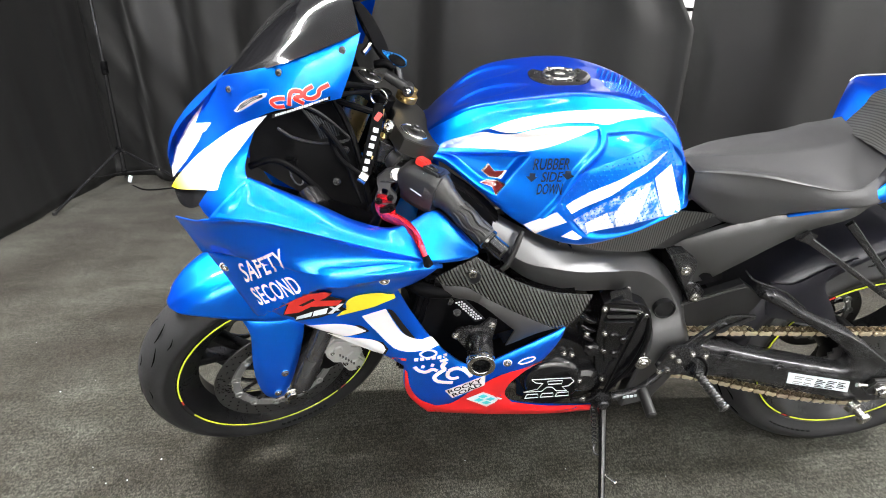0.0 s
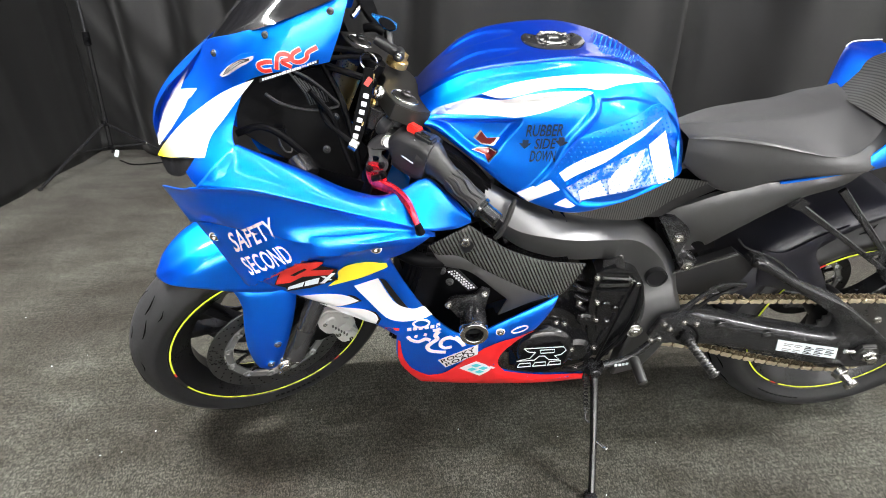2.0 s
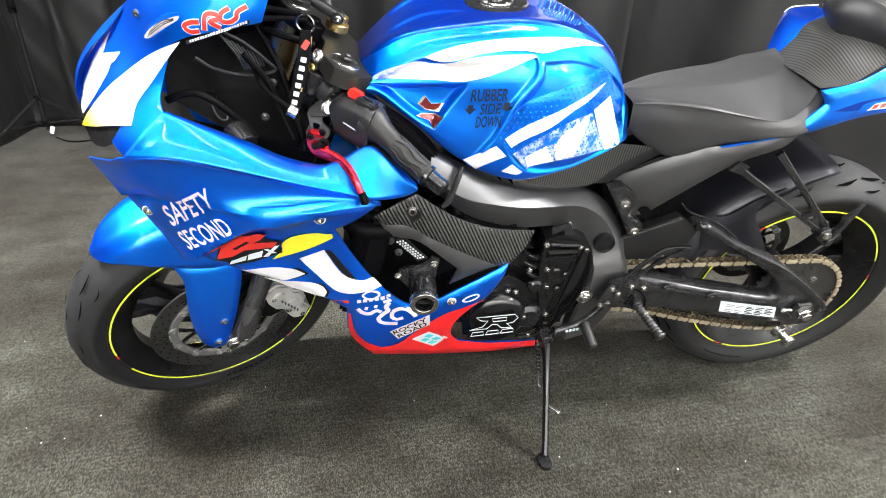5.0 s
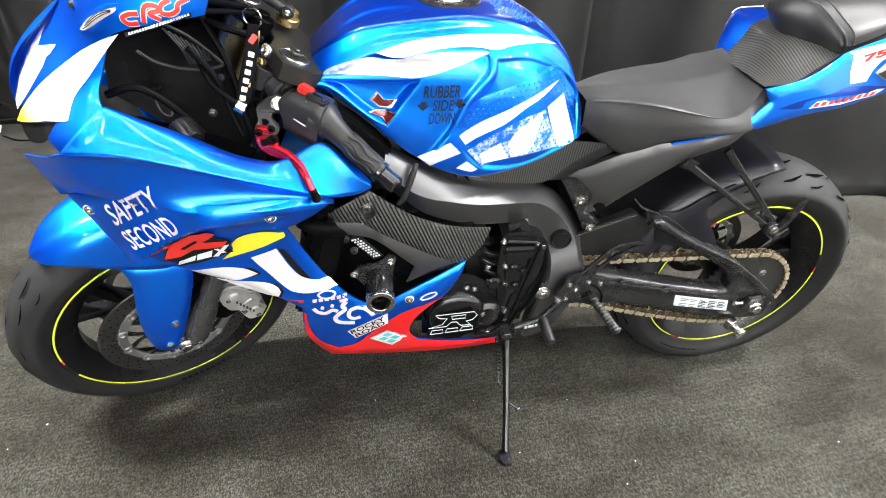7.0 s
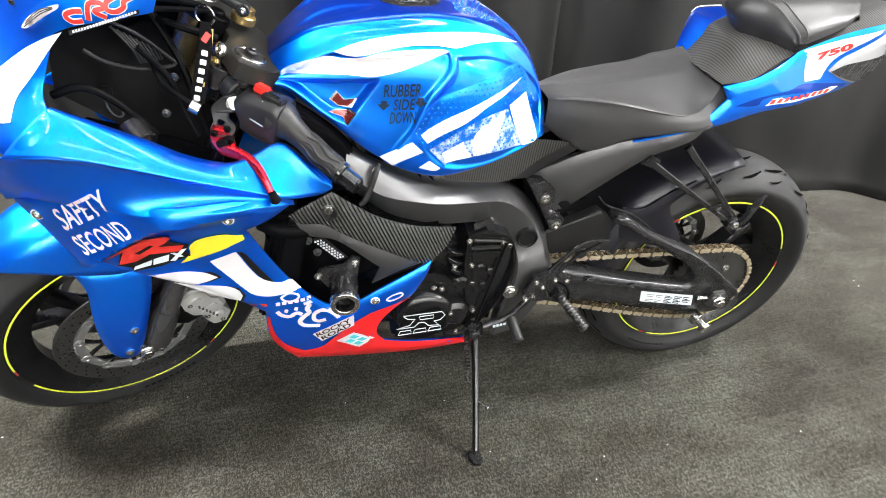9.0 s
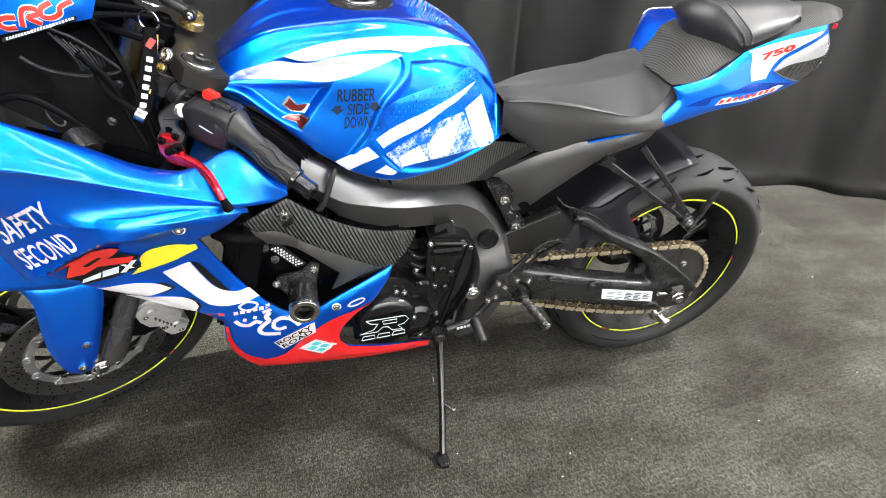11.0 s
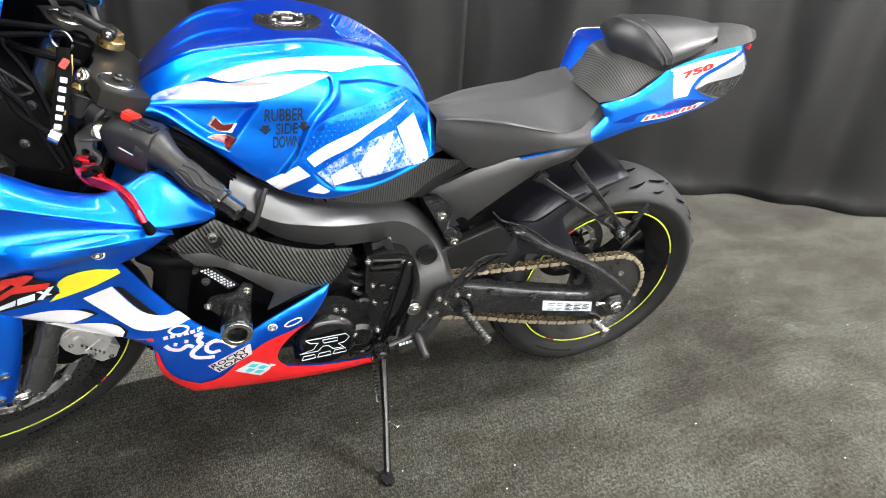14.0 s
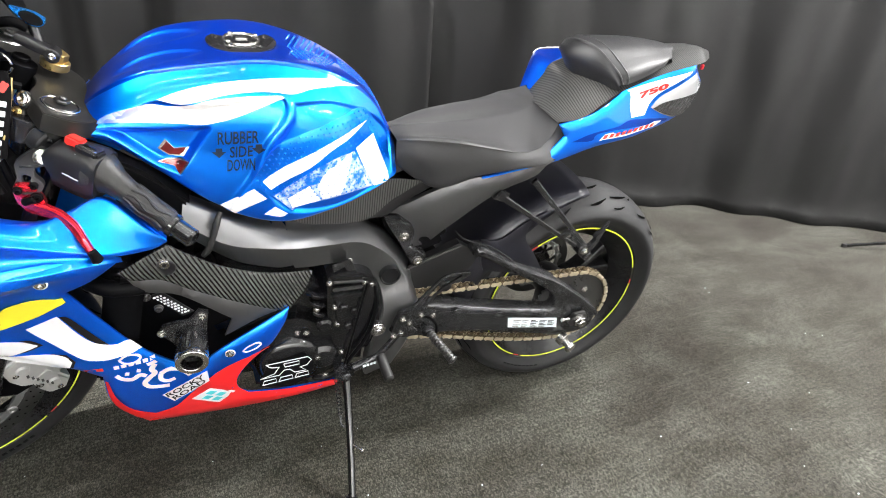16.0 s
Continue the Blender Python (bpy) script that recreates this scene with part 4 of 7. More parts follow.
# wheels
def wheel(name, c, R, half, crown, rim_half, parent, m=None):
    hub = empty(name, parent, m)
    prof = []
    for k in range(25):
        a = -1.28 + 2.56 * k / 24
        prof.append((R - crown + crown * math.cos(a), crown * 1.0 * math.sin(a) * half / (crown * math.sin(1.28))))
    low = R - crown * (1 - math.cos(1.28))
    side = [(low * .72 + .236 * .28, half * 0.99), (low * .36 + .236 * .64, half * .62 + rim_half * .38), (0.2375, rim_half + 0.004), (0.2325, rim_half + 0.0025), (0.231, rim_half - 0.001), (0.222, rim_half - 0.006)]
    prof += side + [(r, -y) for r, y in reversed(side)]
    tyre = part("tyre", lathe(prof, c, 96), RUBBER, hub, "worn black sport tyre", 40)
    tyre.data.materials.append(SIDEWALL)
    for f in tyre.data.polygons:
        if math.hypot(f.center.x - c[0], f.center.z - c[2]) < low - .003:
            f.material_index = 1
    rp = [(0.231, -rim_half), (0.231, -rim_half + 0.006), (0.214, -rim_half + 0.014), (0.190, -rim_half * 0.4), (0.188, rim_half * 0.4), (0.214, rim_half - 0.014), (0.231, rim_half - 0.006), (0.231, rim_half), (0.224, rim_half + 0.001), (0.207, rim_half - 0.012), (0.181, rim_half * 0.35), (0.179, -rim_half * 0.35), (0.207, -rim_half + 0.012), (0.224, -rim_half - 0.001)]
    part("rim", lathe(rp, c, 96), RIM, hub, "gloss black cast wheel rim", 40)
    return hub


FC, RC = (-0.695, 0, 0.297), (0.695, 0, 0.312)
front = wheel("front_wheel", FC, 0.297, 0.061, 0.054, 0.049, bike, TURNED)
rear = wheel("rear_wheel", RC, 0.317, 0.094, 0.066, 0.073, bike)


# wheel details
def arc_strip(c, r, y, a0, a1, w=0.0034, h=0.0012, n=None):
    """A thin curved strip on the rim's lip, from angle a0 to a1."""
    n = n or max(4, int(abs(a1 - a0) / 4))
    rows = []
    for k in range(n + 1):
        a = radians(a0 + (a1 - a0) * k / n)
        ca, sa = math.cos(a), math.sin(a)
        rows.append([(c[0] + q * ca, y + o, c[2] + q * sa) for q, o in ((r - w / 2, 0), (r - w / 2, -h), (r + w / 2, -h), (r + w / 2, 0))])
    return grid_mesh(rows, close_v=True, caps=True)


def ring(c, r0, r1, y0, y1, n=72, bevel=0.001):
    b = bevel
    return lathe([(r0, y0 + b), (r0 + b, y0), (r1 - b, y0), (r1, y0 + b), (r1, y1 - b), (r1 - b, y1), (r0 + b, y1), (r0, y1 - b)], c, n)


def disc(c, y, side, parent, r1=0.155):
    """A drilled floating brake disc with its bobbins and open spoked carrier."""
    u = r1 / 0.155
    d = part("brake_disc", ring((c[0], y, c[2]), 0.119 * u, r1, -0.0025, 0.0025), DISC, parent, "dark drilled steel brake disc", 30)
    holes = []
    for k in range(30):
        for j, r in enumerate((0.1265, 0.1365, 0.1465)):
            a = 2 * math.pi * (k + j * 0.33) / 30
            q = (c[0] + r * u * math.cos(a), y + side * 0.0026, c[2] + r * u * math.sin(a))
            holes.append(rod(q, (q[0], q[1] + side * 0.0006, q[2]), 0.0021, 8, 0.0002))
    part("drill_holes", merged(*holes), GROOVE, d)
    part("carrier_ring", ring((c[0], y, c[2]), 0.100 * u, 0.1165 * u, -0.0035, 0.0035), CARRIER, d, "grey alloy disc carrier", 30)
    for k in range(12):
        a = 2 * math.pi * (k + 0.4) / 12
        q = (c[0] + 0.110 * u * math.cos(a), y, c[2] + 0.110 * u * math.sin(a))
        part("bobbin", merged(ring(q, 0.0045, 0.0105, -0.006, 0.006, 18), ring(q, 0.0, 0.0032, -0.0048, 0.0048, 12)), CARRIER, d)
    for k in range(12):
        a = 2 * math.pi * (k + 0.4) / 12
        b = a + (0.30 if k % 2 else -0.30)
        pts = [(c[0] + r * u * math.cos(w), y, c[2] + r * u * math.sin(w)) for r, w in ((0.045, b), (0.075, (a + b) / 2), (0.102, a))]
        part("carrier_arm", bar(pts, 0.006, (0.011, 0.007, 0.010)), SATIN, d)
    part("carrier_hub", ring((c[0], y, c[2]), 0.030 * u, 0.050 * u, -0.004, 0.004, 40), SATIN, d)
    return d


def spokes(c, parent, half, n=3, r=0.187):
    for k in range(n):
        for s in (-1, 1):
            a = 2 * math.pi * k / n + 0.45
            b = a + s * 0.24
            p = [(c[0] + 0.03 * math.cos(a), c[1], c[2] + 0.03 * math.sin(a)), (c[0] + 0.09 * math.cos(a + s * .08), c[1], c[2] + 0.09 * math.sin(a + s * .08)), (c[0] + r * math.cos(b), c[1], c[2] + r * math.sin(b))]
            part("spoke", bar(p, half, (0.030, 0.018, 0.026)), RIM, parent)
    part("hub", merged(lathe([(0.0, -half * 0.9), (0.036, -half * 0.9), (0.042, -half * 0.6), (0.046, 0), (0.042, half * 0.6), (0.036, half * 0.9), (0.0, half * 0.9)], c, 40, close=False)), RIM, parent)


def tread(c, R, half, crown, parent, n, marks):
    """Sipes cut into the tread: slanting slots on both shoulders."""
    lift = 0.002

    def place(a, s):
        b = s * 1.28
        r = R - crown + crown * math.cos(b) + lift
        return (c[0] + r * math.cos(a), c[1] + (half + lift) * math.sin(b) / math.sin(1.28), c[2] + r * math.sin(a))
    for a0, s0, a1, s1, w in marks:
        for sg in (-1, 1):
            rows = []
            for i in range(7):
                u = i / 6
                a, q = a0 + (a1 - a0) * u, sg * (s0 + (s1 - s0) * u + 0.04 * math.sin(math.pi * u))
                ww = w * (0.25 + 0.75 * math.sin(math.pi * min(max(u, 0.08), 0.92)))
                rows.append([place(a, q - ww), place(a, q), place(a, q + ww)])
            first = part("tread_groove", grid_mesh(rows), GROOVE, parent)
            at = Matrix.Translation(c)
            for k in range(n):
                ob = first if k == 0 else first.copy()
                if k:
                    scene.collection.objects.link(ob)
                ob.matrix_basis = at @ Matrix.Rotation(-2 * math.pi * (k + (0.5 if sg > 0 else 0)) / n, 4, "Y") @ at.inverted()


tread(FC, 0.297, 0.061, 0.054, front, 11, [(0.0, 0.22, 0.16, 0.34, 0.028), (0.18, 0.46, 0.34, 0.60, 0.028), (0.02, 0.66, 0.12, 0.74, 0.02), (0.34, 0.12, 0.44, 0.20, 0.024)])
tread(RC, 0.317, 0.094, 0.066, rear, 11, [(0.0, 0.30, 0.22, 0.45, 0.036), (0.27, 0.50, 0.45, 0.66, 0.034), (0.06, 0.62, 0.20, 0.74, 0.026), (0.28, 0.10, 0.44, 0.20, 0.030), (0.50, 0.24, 0.56, 0.36, 0.020)])
for c, y, h, arcs, reds in ((FC, -0.0495, front, ((62, -50), (-58, -162), (-179, -285)), (-52, -176.5, 64.5)), (RC, -0.0735, rear, ((124, 18), (2, -111), (-119, -222)), (127, 5, -115))):
    for sg in (1, -1):
        for a0, a1 in arcs:
            part("rim_stripe", arc_strip((c[0], 0, c[2]), 0.2262, y if sg > 0 else -y + 0.0012, a0, a1), STRIPE, h, "thin fluorescent yellow rim stripe")
        for a in reds:
            part("stripe_tip", arc_strip((c[0], 0, c[2]), 0.2262, y if sg > 0 else -y + 0.0012, a + 1.2, a - 2.6), ORANGE, h, "red stripe end")
spokes(FC, front, 0.034)
spokes((RC[0], 0, RC[2]), rear, 0.05)
disc(FC, -0.068, -1, front)
disc(FC, 0.068, 1, front)
disc(RC, 0.085, 1, rear, 0.11)
# moulded sidewall lettering as raised bars
for c, h, y, R in ((FC, front, -0.0572, 0.2475), (RC, rear, -0.0885, 0.257)):
    bms = []
    for k in range(9):
        a = -95 - k * 3.4 if c is RC else -70 - k * 3.4
        bms.append(arc_strip((c[0], 0, c[2]), R, y, a, a - 2.2, 0.012, 0.0012, 4))
    part("sidewall_mark", merged(*bms), BLACK, h, "raised moulded mark bars")

part("plate_boss", merged(ring((.310, -.1175, .452), .0105, .0145, -.003, .003, 28), ring((.310, -.1175, .452), .0, .006, -.004, .003, 20)), PEG, swing)

# rear sprocket and chain
CY = -0.104
teeth = []
for k in range(90):
    a = 2 * math.pi * k / 90
    r = 0.1105 + (0.004 if k % 2 else -0.004)
    teeth.append((RC[0] + r * math.cos(a), RC[2] + r * math.sin(a)))
cut = []
for k in range(5):
    a = 2 * math.pi * k / 5 + 0.3
    cut.append([(RC[0] + (0.083 + 0.011 * math.cos(b)) * math.cos(a) - 0.013 * math.sin(b) * math.sin(a), RC[2] + (0.083 + 0.011 * math.cos(b)) * math.sin(a) + 0.013 * math.sin(b) * math.cos(a)) for b in [j * math.pi / 4 for j in range(8)]])
sprocket = part("rear_sprocket", slab(teeth, CY - 0.003, CY + 0.003, 0.0, 0, holes=cut), DISC, bike, "dark drilled rear sprocket")
for k in range(5):
    a = 2 * math.pi * k / 5 + 0.93
    q = (RC[0] + 0.06 * math.cos(a), CY - 0.003, RC[2] + 0.06 * math.sin(a))
    part("sprocket_nut", bolt(q, 0.008), REDANO if k == 1 else STEEL, sprocket)
part("cush_hub", lathe([(0.0, CY + 0.004), (0.072, CY + 0.004), (0.078, CY + 0.02), (0.07, -0.04), (0.0, -0.04)], RC, 40, close=False), RIM, rear)

FSP = (0.150, 0.372)
run = [(FSP[0], FSP[1] + 0.058), (0.33, 0.431), (0.52, 0.428), (RC[0], RC[2] + 0.1137)]
for k in range(1, 16):
    a = math.pi / 2 - math.pi * k / 16 * 1.05
    run.append((RC[0] + 0.1137 * math.cos(a), RC[2] + 0.1137 * math.sin(a)))
run += [(0.60, 0.210), (0.45, 0.246), (0.30, 0.290), (FSP[0], FSP[1] - 0.058)]
for k in range(1, 8):
    a = -math.pi / 2 - math.pi * k / 8
    run.append((FSP[0] + 0.058 * math.cos(a), FSP[1] + 0.058 * math.sin(a)))
line = cat([np.array(q) for q in run], 10, True)
cum = [0.0]
for a, b in zip(line, line[1:] + line[:1]):
    cum.append(cum[-1] + float(np.linalg.norm(b - a)))
LX, LZ = [q[0] for q in line] + [line[0][0]], [q[1] for q in line] + [line[0][1]]
links = int(cum[-1] / 0.0159) // 2 * 2
pitch = cum[-1] / links
chain = empty("drive_chain", bike)


def link_mesh(name, w, mat):
    half = pitch / 2
    up = [(-half - 0.0062, 0.0), (-half - 0.004, 0.0052), (-half, 0.0066), (-half * 0.4, 0.0050), (half * 0.4, 0.0050), (half, 0.0066), (half + 0.004, 0.0052), (half + 0.0062, 0.0)]
    o = up + [(x, -z) for x, z in reversed(up[1:-1])]
    bm = merged(slab(o, -w - 0.0018, -w, 0.0, 0), slab(o, w, w + 0.0018, 0.0, 0), rod((-half, -w - 0.003, 0), (-half, w + 0.003, 0), 0.0032, 10, 0.0004), rod((half, -w - 0.003, 0), (half, w + 0.003, 0), 0.0032, 10, 0.0004))
    me = bpy.data.meshes.new(name)
    bmesh.ops.recalc_face_normals(bm, faces=bm.faces)
    bm.to_mesh(me)
    bm.free()
    me.materials.append(mat)
    return me


plates = (link_mesh("outer_link", 0.0085, CHAINGOLD), link_mesh("inner_link", 0.0060, CHAINDARK))
for k in range(links):
    s0, s1 = cum[-1] * k / links, cum[-1] * (k + 1) / links
    p = np.array((np.interp(s0, cum, LX), np.interp(s0, cum, LZ)))
    q = np.array((np.interp(s1, cum, LX), np.interp(s1, cum, LZ)))
    ob = new("link", plates[k % 2])
    ob.parent = chain
    m = (p + q) / 2
    ob.matrix_basis = Matrix.Translation((m[0], CY, m[1])) @ Matrix.Rotation(-math.atan2(q[1] - p[1], q[0] - p[0]), 4, "Y")

# front fork, mudguard and brakes, turned with the wheel
fork = empty("front_fork", bike, TURNED)
for s in (-1, 1):
    lo, hi = Vector((-0.668, s * 0.112, 0.300)), Vector((-0.392, s * 0.106, 0.905))
    ax = (hi - lo).normalized()
    part("lower_leg", tube([lo, lo + ax * 0.03, lo + ax * 0.085, lo + ax * 0.095], [0.027, 0.028, 0.026, 0.024], 24, 0), FORKGREY, fork, "dark grey fork leg")
    part("slider_tube", rod(lo + ax * 0.085, lo + ax * 0.40, 0.0215, 24), FORKGREY, fork, "grey fork tube")
    part("outer_tube", rod(lo + ax * 0.26, lo + ax * 0.655, 0.0275, 24), GOLD if s > 0 else GLOSS, fork)
    part("fork_cap", merged(rod(lo + ax * 0.652, lo + ax * 0.666, 0.0300, 32, .003), rod(lo + ax * 0.666, lo + ax * 0.669, 0.021, 32), rod(lo + ax * 0.672, lo + ax * 0.677, 0.011, 6), rod(lo + ax * 0.677, lo + ax * 0.681, 0.005, 16)), DISC, fork, "dark fork cap with adjuster")
    part("cap_ring", ring((0, 0, 0), 0.0228, 0.0250, -0.0015, 0.0015, 36), STEEL, fork).matrix_basis = Matrix.Translation(lo + ax * 0.667) @ ax.to_track_quat("Y", "X").to_matrix().to_4x4()
    part("axle_clamp", block(lo + Vector((-0.012, 0, -0.006)), (0.070, 0.034, 0.052), 0.012), FORKGREY, fork)
    part("axle_nut", merged(rod((-0.695, s * 0.110, 0.297), (-0.695, s * 0.134, 0.297), 0.017, 20), rod((-0.695, s * 0.13, 0.297), (-0.695, s * 0.142, 0.297), 0.012, 6), rod((-0.667, s * 0.12, 0.290), (-0.667, s * 0.136, 0.290), 0.006, 12)), STEEL, fork, "bright axle nut")
    for dz in (0.0, 0.026):
        part("pinch_bolt", bolt((-0.708 + dz * .4, s * 0.131, 0.272 + dz * 2.1), 0.005, (0, s, 0)), STEEL, fork)
    # radial caliper behind the leg
    cal = part("brake_caliper", slab([(-0.606, 0.405), (-0.578, 0.420), (-0.548, 0.404), (-0.540, 0.380), (-0.526, 0.372), (-0.516, 0.340), (-0.524, 0.326), (-0.510, 0.300), (-0.523, 0.274), (-0.552, 0.278), (-0.563, 0.300), (-0.570, 0.326), (-0.587, 0.335), (-0.600, 0.362)], s * 0.076, s * 0.120, 0.005, 0), CASTSILVER, fork, "cast silver radial brake caliper")
    for x, z in ((-0.575, 0.385), (-0.538, 0.312)):
        part("piston_cap", lathe([(0.0, s * 0.005), (0.009, s * 0.005), (0.011, s * 0.003), (0.012, 0.0), (0.012, -s * 0.004)], (x, s * 0.119, z), 28, close=False), CASTSILVER, cal)
    part("caliper_bridge", block((-0.552, s * 0.100, 0.345), (0.030, 0.046, 0.050), 0.008, Matrix.Rotation(radians(62), 4, "Y")), CASTSILVER, cal)
    part("caliper_bracket", slab([(-0.66, 0.40), (-0.615, 0.43), (-0.57, 0.42), (-0.56, 0.30), (-0.60, 0.29), (-0.655, 0.34)], s * 0.080, s * 0.098, 0.004), BLACK, fork)
    for x, z in ((-0.588, 0.378), (-0.560, 0.320), (-0.532, 0.290)):
        part("caliper_bolt", bolt((x, s * 0.118, z), 0.0055, (0, s, 0)), STEEL, cal)
    for k in range(6):
        part("caliper_mark", block((-0.572 + k * 0.006, s * 0.1242, 0.366 - k * 0.010), (0.004, 0.0015, 0.008), 0), DISC, cal)
    part("brake_hose", tube([(-0.58, s * 0.10, 0.412), (-0.56, s * 0.11, 0.50), (-0.54, s * 0.09, 0.62), (-0.50, s * 0.05, 0.74)], 0.0045, 8), BLACK, fork)


def polar(r, a, y, c=FC):
    return (c[0] + r * math.cos(radians(a)), y, c[2] + r * math.sin(radians(a)))


guard = empty("front_mudguard", bike, TURNED)
arcs = (124, 116, 106, 94, 82, 70, 58)
gr = [[polar(r, a, 0) for r, a in zip((.318, .330, .338, .342, .342, .338, .330), arcs)], [polar(r, a, y) for r, a, y in zip((.318, .330, .336, .338, .338, .334, .326), arcs, (-.006, -.026, -.036, -.040, -.042, -.042, -.042))],
      [polar(r, a, y) for r, a, y in zip((.316, .322, .322, .322, .322, .320, .314), arcs, (-.011, -.044, -.064, -.070, -.074, -.074, -.072))],
      [(-.870, -.014, .556), (-.848, -.050, .568), (-.796, -.078, .563), (-.735, -.092, .538), (-.672, -.102, .520), (-.62, -.10, .525), (-.575, -.09, .55)]]
gm = part("guard_shell", loft(gr, 8, 8), BLUE, guard, "metallic blue mudguard shell", 60)
gm.modifiers.new("shell", "SOLIDIFY").thickness = 0.004
LEGY = field([(-.735, .53, -.094), (-.64, .51, -.104), (-.75, .43, -.120), (-.70, .42, -.134), (-.65, .44, -.128), (-.727, .311, -.138), (-.70, .34, -.140)])
leg = part("fork_shroud", sheet([(-.752, .548), (-.70, .535), (-.625, .525), (-.640, .47), (-.668, .40), (-.694, .335), (-.712, .302), (-.732, .300), (-.750, .322), (-.757, .38), (-.752, .44), (-.742, .50)], LEGY, 0.010, 0.004, lip=0.008), BLUE, guard, "blue fork shroud")
o = mirror(leg)
for x, z in ((-.698, .392), (-.722, .330)):
    part("shroud_bolt", bolt((x, LEGY(x, z), z), 0.0065), STEEL, guard)

# triple clamp, bars, clock and controls
yoke = part("top_yoke", slab([(-.43, -.135), (-.395, -.150), (-.355, -.140), (-.335, -.10), (-.335, -.04), (-.325, 0), (-.335, .04), (-.335, .10), (-.355, .140), (-.395, .150), (-.43, .135), (-.428, .08), (-.405, .035), (-.405, -.035), (-.428, -.08)], -0.014, 0.014, 0.005), YOKE, bike, "dark grey alloy top yoke")
yoke.matrix_basis = TURNED @ Matrix.Translation((-.388, 0, .889)) @ Matrix.Rotation(RAKE, 4, "Y") @ Matrix.Rotation(radians(90), 4, "X") @ Matrix.Translation((.388, 0, 0))
low = part("lower_yoke", block((0, 0, 0), (0.09, 0.25, 0.035), 0.012), SATIN, bike)
low.matrix_basis = TURNED @ Matrix.Translation((-.475, 0, .705)) @ Matrix.Rotation(RAKE, 4, "Y")
part("stem_nut", merged(rod((-.362, 0, .905), (-.357, 0, .918), .020, 20), rod((-.357, 0, .918), (-.352, 0, .93), .016, 6)), GOLD, bike, "gold steering stem nut").matrix_basis = TURNED
stem = part("steering_head", rod((-.480, 0, .63), (-.372, 0, .875), 0.036, 24), SATIN, bike)
stem.matrix_basis = TURNED
part("ignition_lock", merged(rod((-.42, 0, .89), (-.402, 0, .925), .022, 24), rod((-.402, 0, .925), (-.399, 0, .932), .012, 16)), BLACK, bike, "ignition lock").matrix_basis = TURNED
# a phone mount clamped on the stem
mount = empty("phone_mount", bike)
part("arm", tube([(-.4185, .012, .973), (-.400, .010, .975), (-.384, .010, .967)], .0075, 12), BLACK, mount)
part("stem_arm", bar([(-.399, .002, .958), (-.385, .000, .950), (-.362, -.002, .936)], .020, (.014, .018, .016)), PLASTIC, mount)
part("riser", rod((-.378, .016, .972), (-.374, .004, .944), .0075, 16), PLASTIC, mount)
part("clamp_boss", rod((-.3586, .012, .9325), (-.3586, -.014, .9325), .0105, 20), PLASTIC, mount)
part("clamp_bolt", bolt((-.3586, -.014, .9325), .0042), STEEL, mount)
TILTED = lambda x, z: .02 + 1.54 * (z - .980)
part("cradle", slab([(x, .980 + .52 * (z - .980)) for x, z in ((-.4057, 1.0002), (-.3882, .9946), (-.3735, .988), (-.3609, .9764), (-.3612, .9666), (-.3704, .9626), (-.3843, .9694), (-.3918, .9801), (-.3993, .9907))], -.005, .007, .003, 3, 60, TILTED), BLUEANO, mount, "blue phone cradle")
part("cradle_pad", slab([(-.3775 + .0150 * math.cos(a) + .003 * math.sin(a), .9800 - .0055 * math.cos(a) + .0050 * math.sin(a)) for a in [k * math.pi / 8 for k in range(16)]], -.009, -.004, .001, 0, surf=TILTED), BLACK, mount)

part("yoke_lug", merged(rod((-.383, -.066, .880), (-.3925, -.086, .8955), .0125, 20), rod((-.395, -.070, .868), (-.4035, -.086, .8775), .010, 20)), YOKE, bike)
part("yoke_bolt", bolt((-.3925, -.086, .8955), .0088, (-.25, -.85, .45)), STEEL, bike)
part("yoke_bolt", bolt((-.4035, -.086, .8775), .0055, (-.25, -.85, .45)), GOLD, bike)

bars = empty("handlebar", bike)
part("clip_on", tube([(-.400, -.085, .862), (-.385, -.100, .846), (-.365, -.118, .828), (-.312, -.148, .803)], .0125, 16), BLACK, bars)
part("fork_clamp", rod((-.408, -.076, .838), (-.393, -.076, .872), .033, 24), SATIN, bars)
part("handlebar_grip", tube([(-.318, -.143, .806), (-.306, -.149, .803), (-.290, -.159, .793), (-.274, -.169, .780), (-.245, -.186, .757), (-.219, -.202, .736)], [.035, .033, .0215, .0185, .0182, .0180], 24), GRIPRUB, bars, "worn black rubber grip")
GD = Vector((.073, -.045, -.062)).normalized()
GU = GD.orthogonal().normalized()
GW = GD.cross(GU)
# wavy raised pads moulded along the grip
for k in range(10):
    a0 = k * math.pi / 5
    pts = []
    for j in range(9):
        a = a0 + .16 * math.sin(j * 1.1 + k)
        pts.append(tuple(Vector((-.272, -.170, .779)).lerp(Vector((-.226, -.198, .7415)), j / 8) + (GU * math.cos(a) + GW * math.sin(a)) * .0180))
    part("grip_rib", tube(pts, .0022, 6, 2), GRIPRUB, bars)
part("bar_end", merged(rod((-.219, -.202, .736), (-.192, -.225, .722), .0150, 24, .003), rod((-.222, -.200, .738), (-.216, -.204, .734), .0195, 24)), GLOSS, bars, "black bar end weight")
part("switch_housing", bar([(-.352, -.125, .8155), (-.350, -.1262, .815), (-.335, -.1345, .8095), (-.314, -.146, .804), (-.302, -.152, .801)], .064, (.058, .066, .070, .074, .076, .066), 4), PLASTIC, bars, "black switch housing", 50)
HD = Vector((.060, -.034, -.023)).normalized()
HY = (Vector((0, 1, 0)) - HD * HD.y).normalized()
HU = HD.cross(HY)
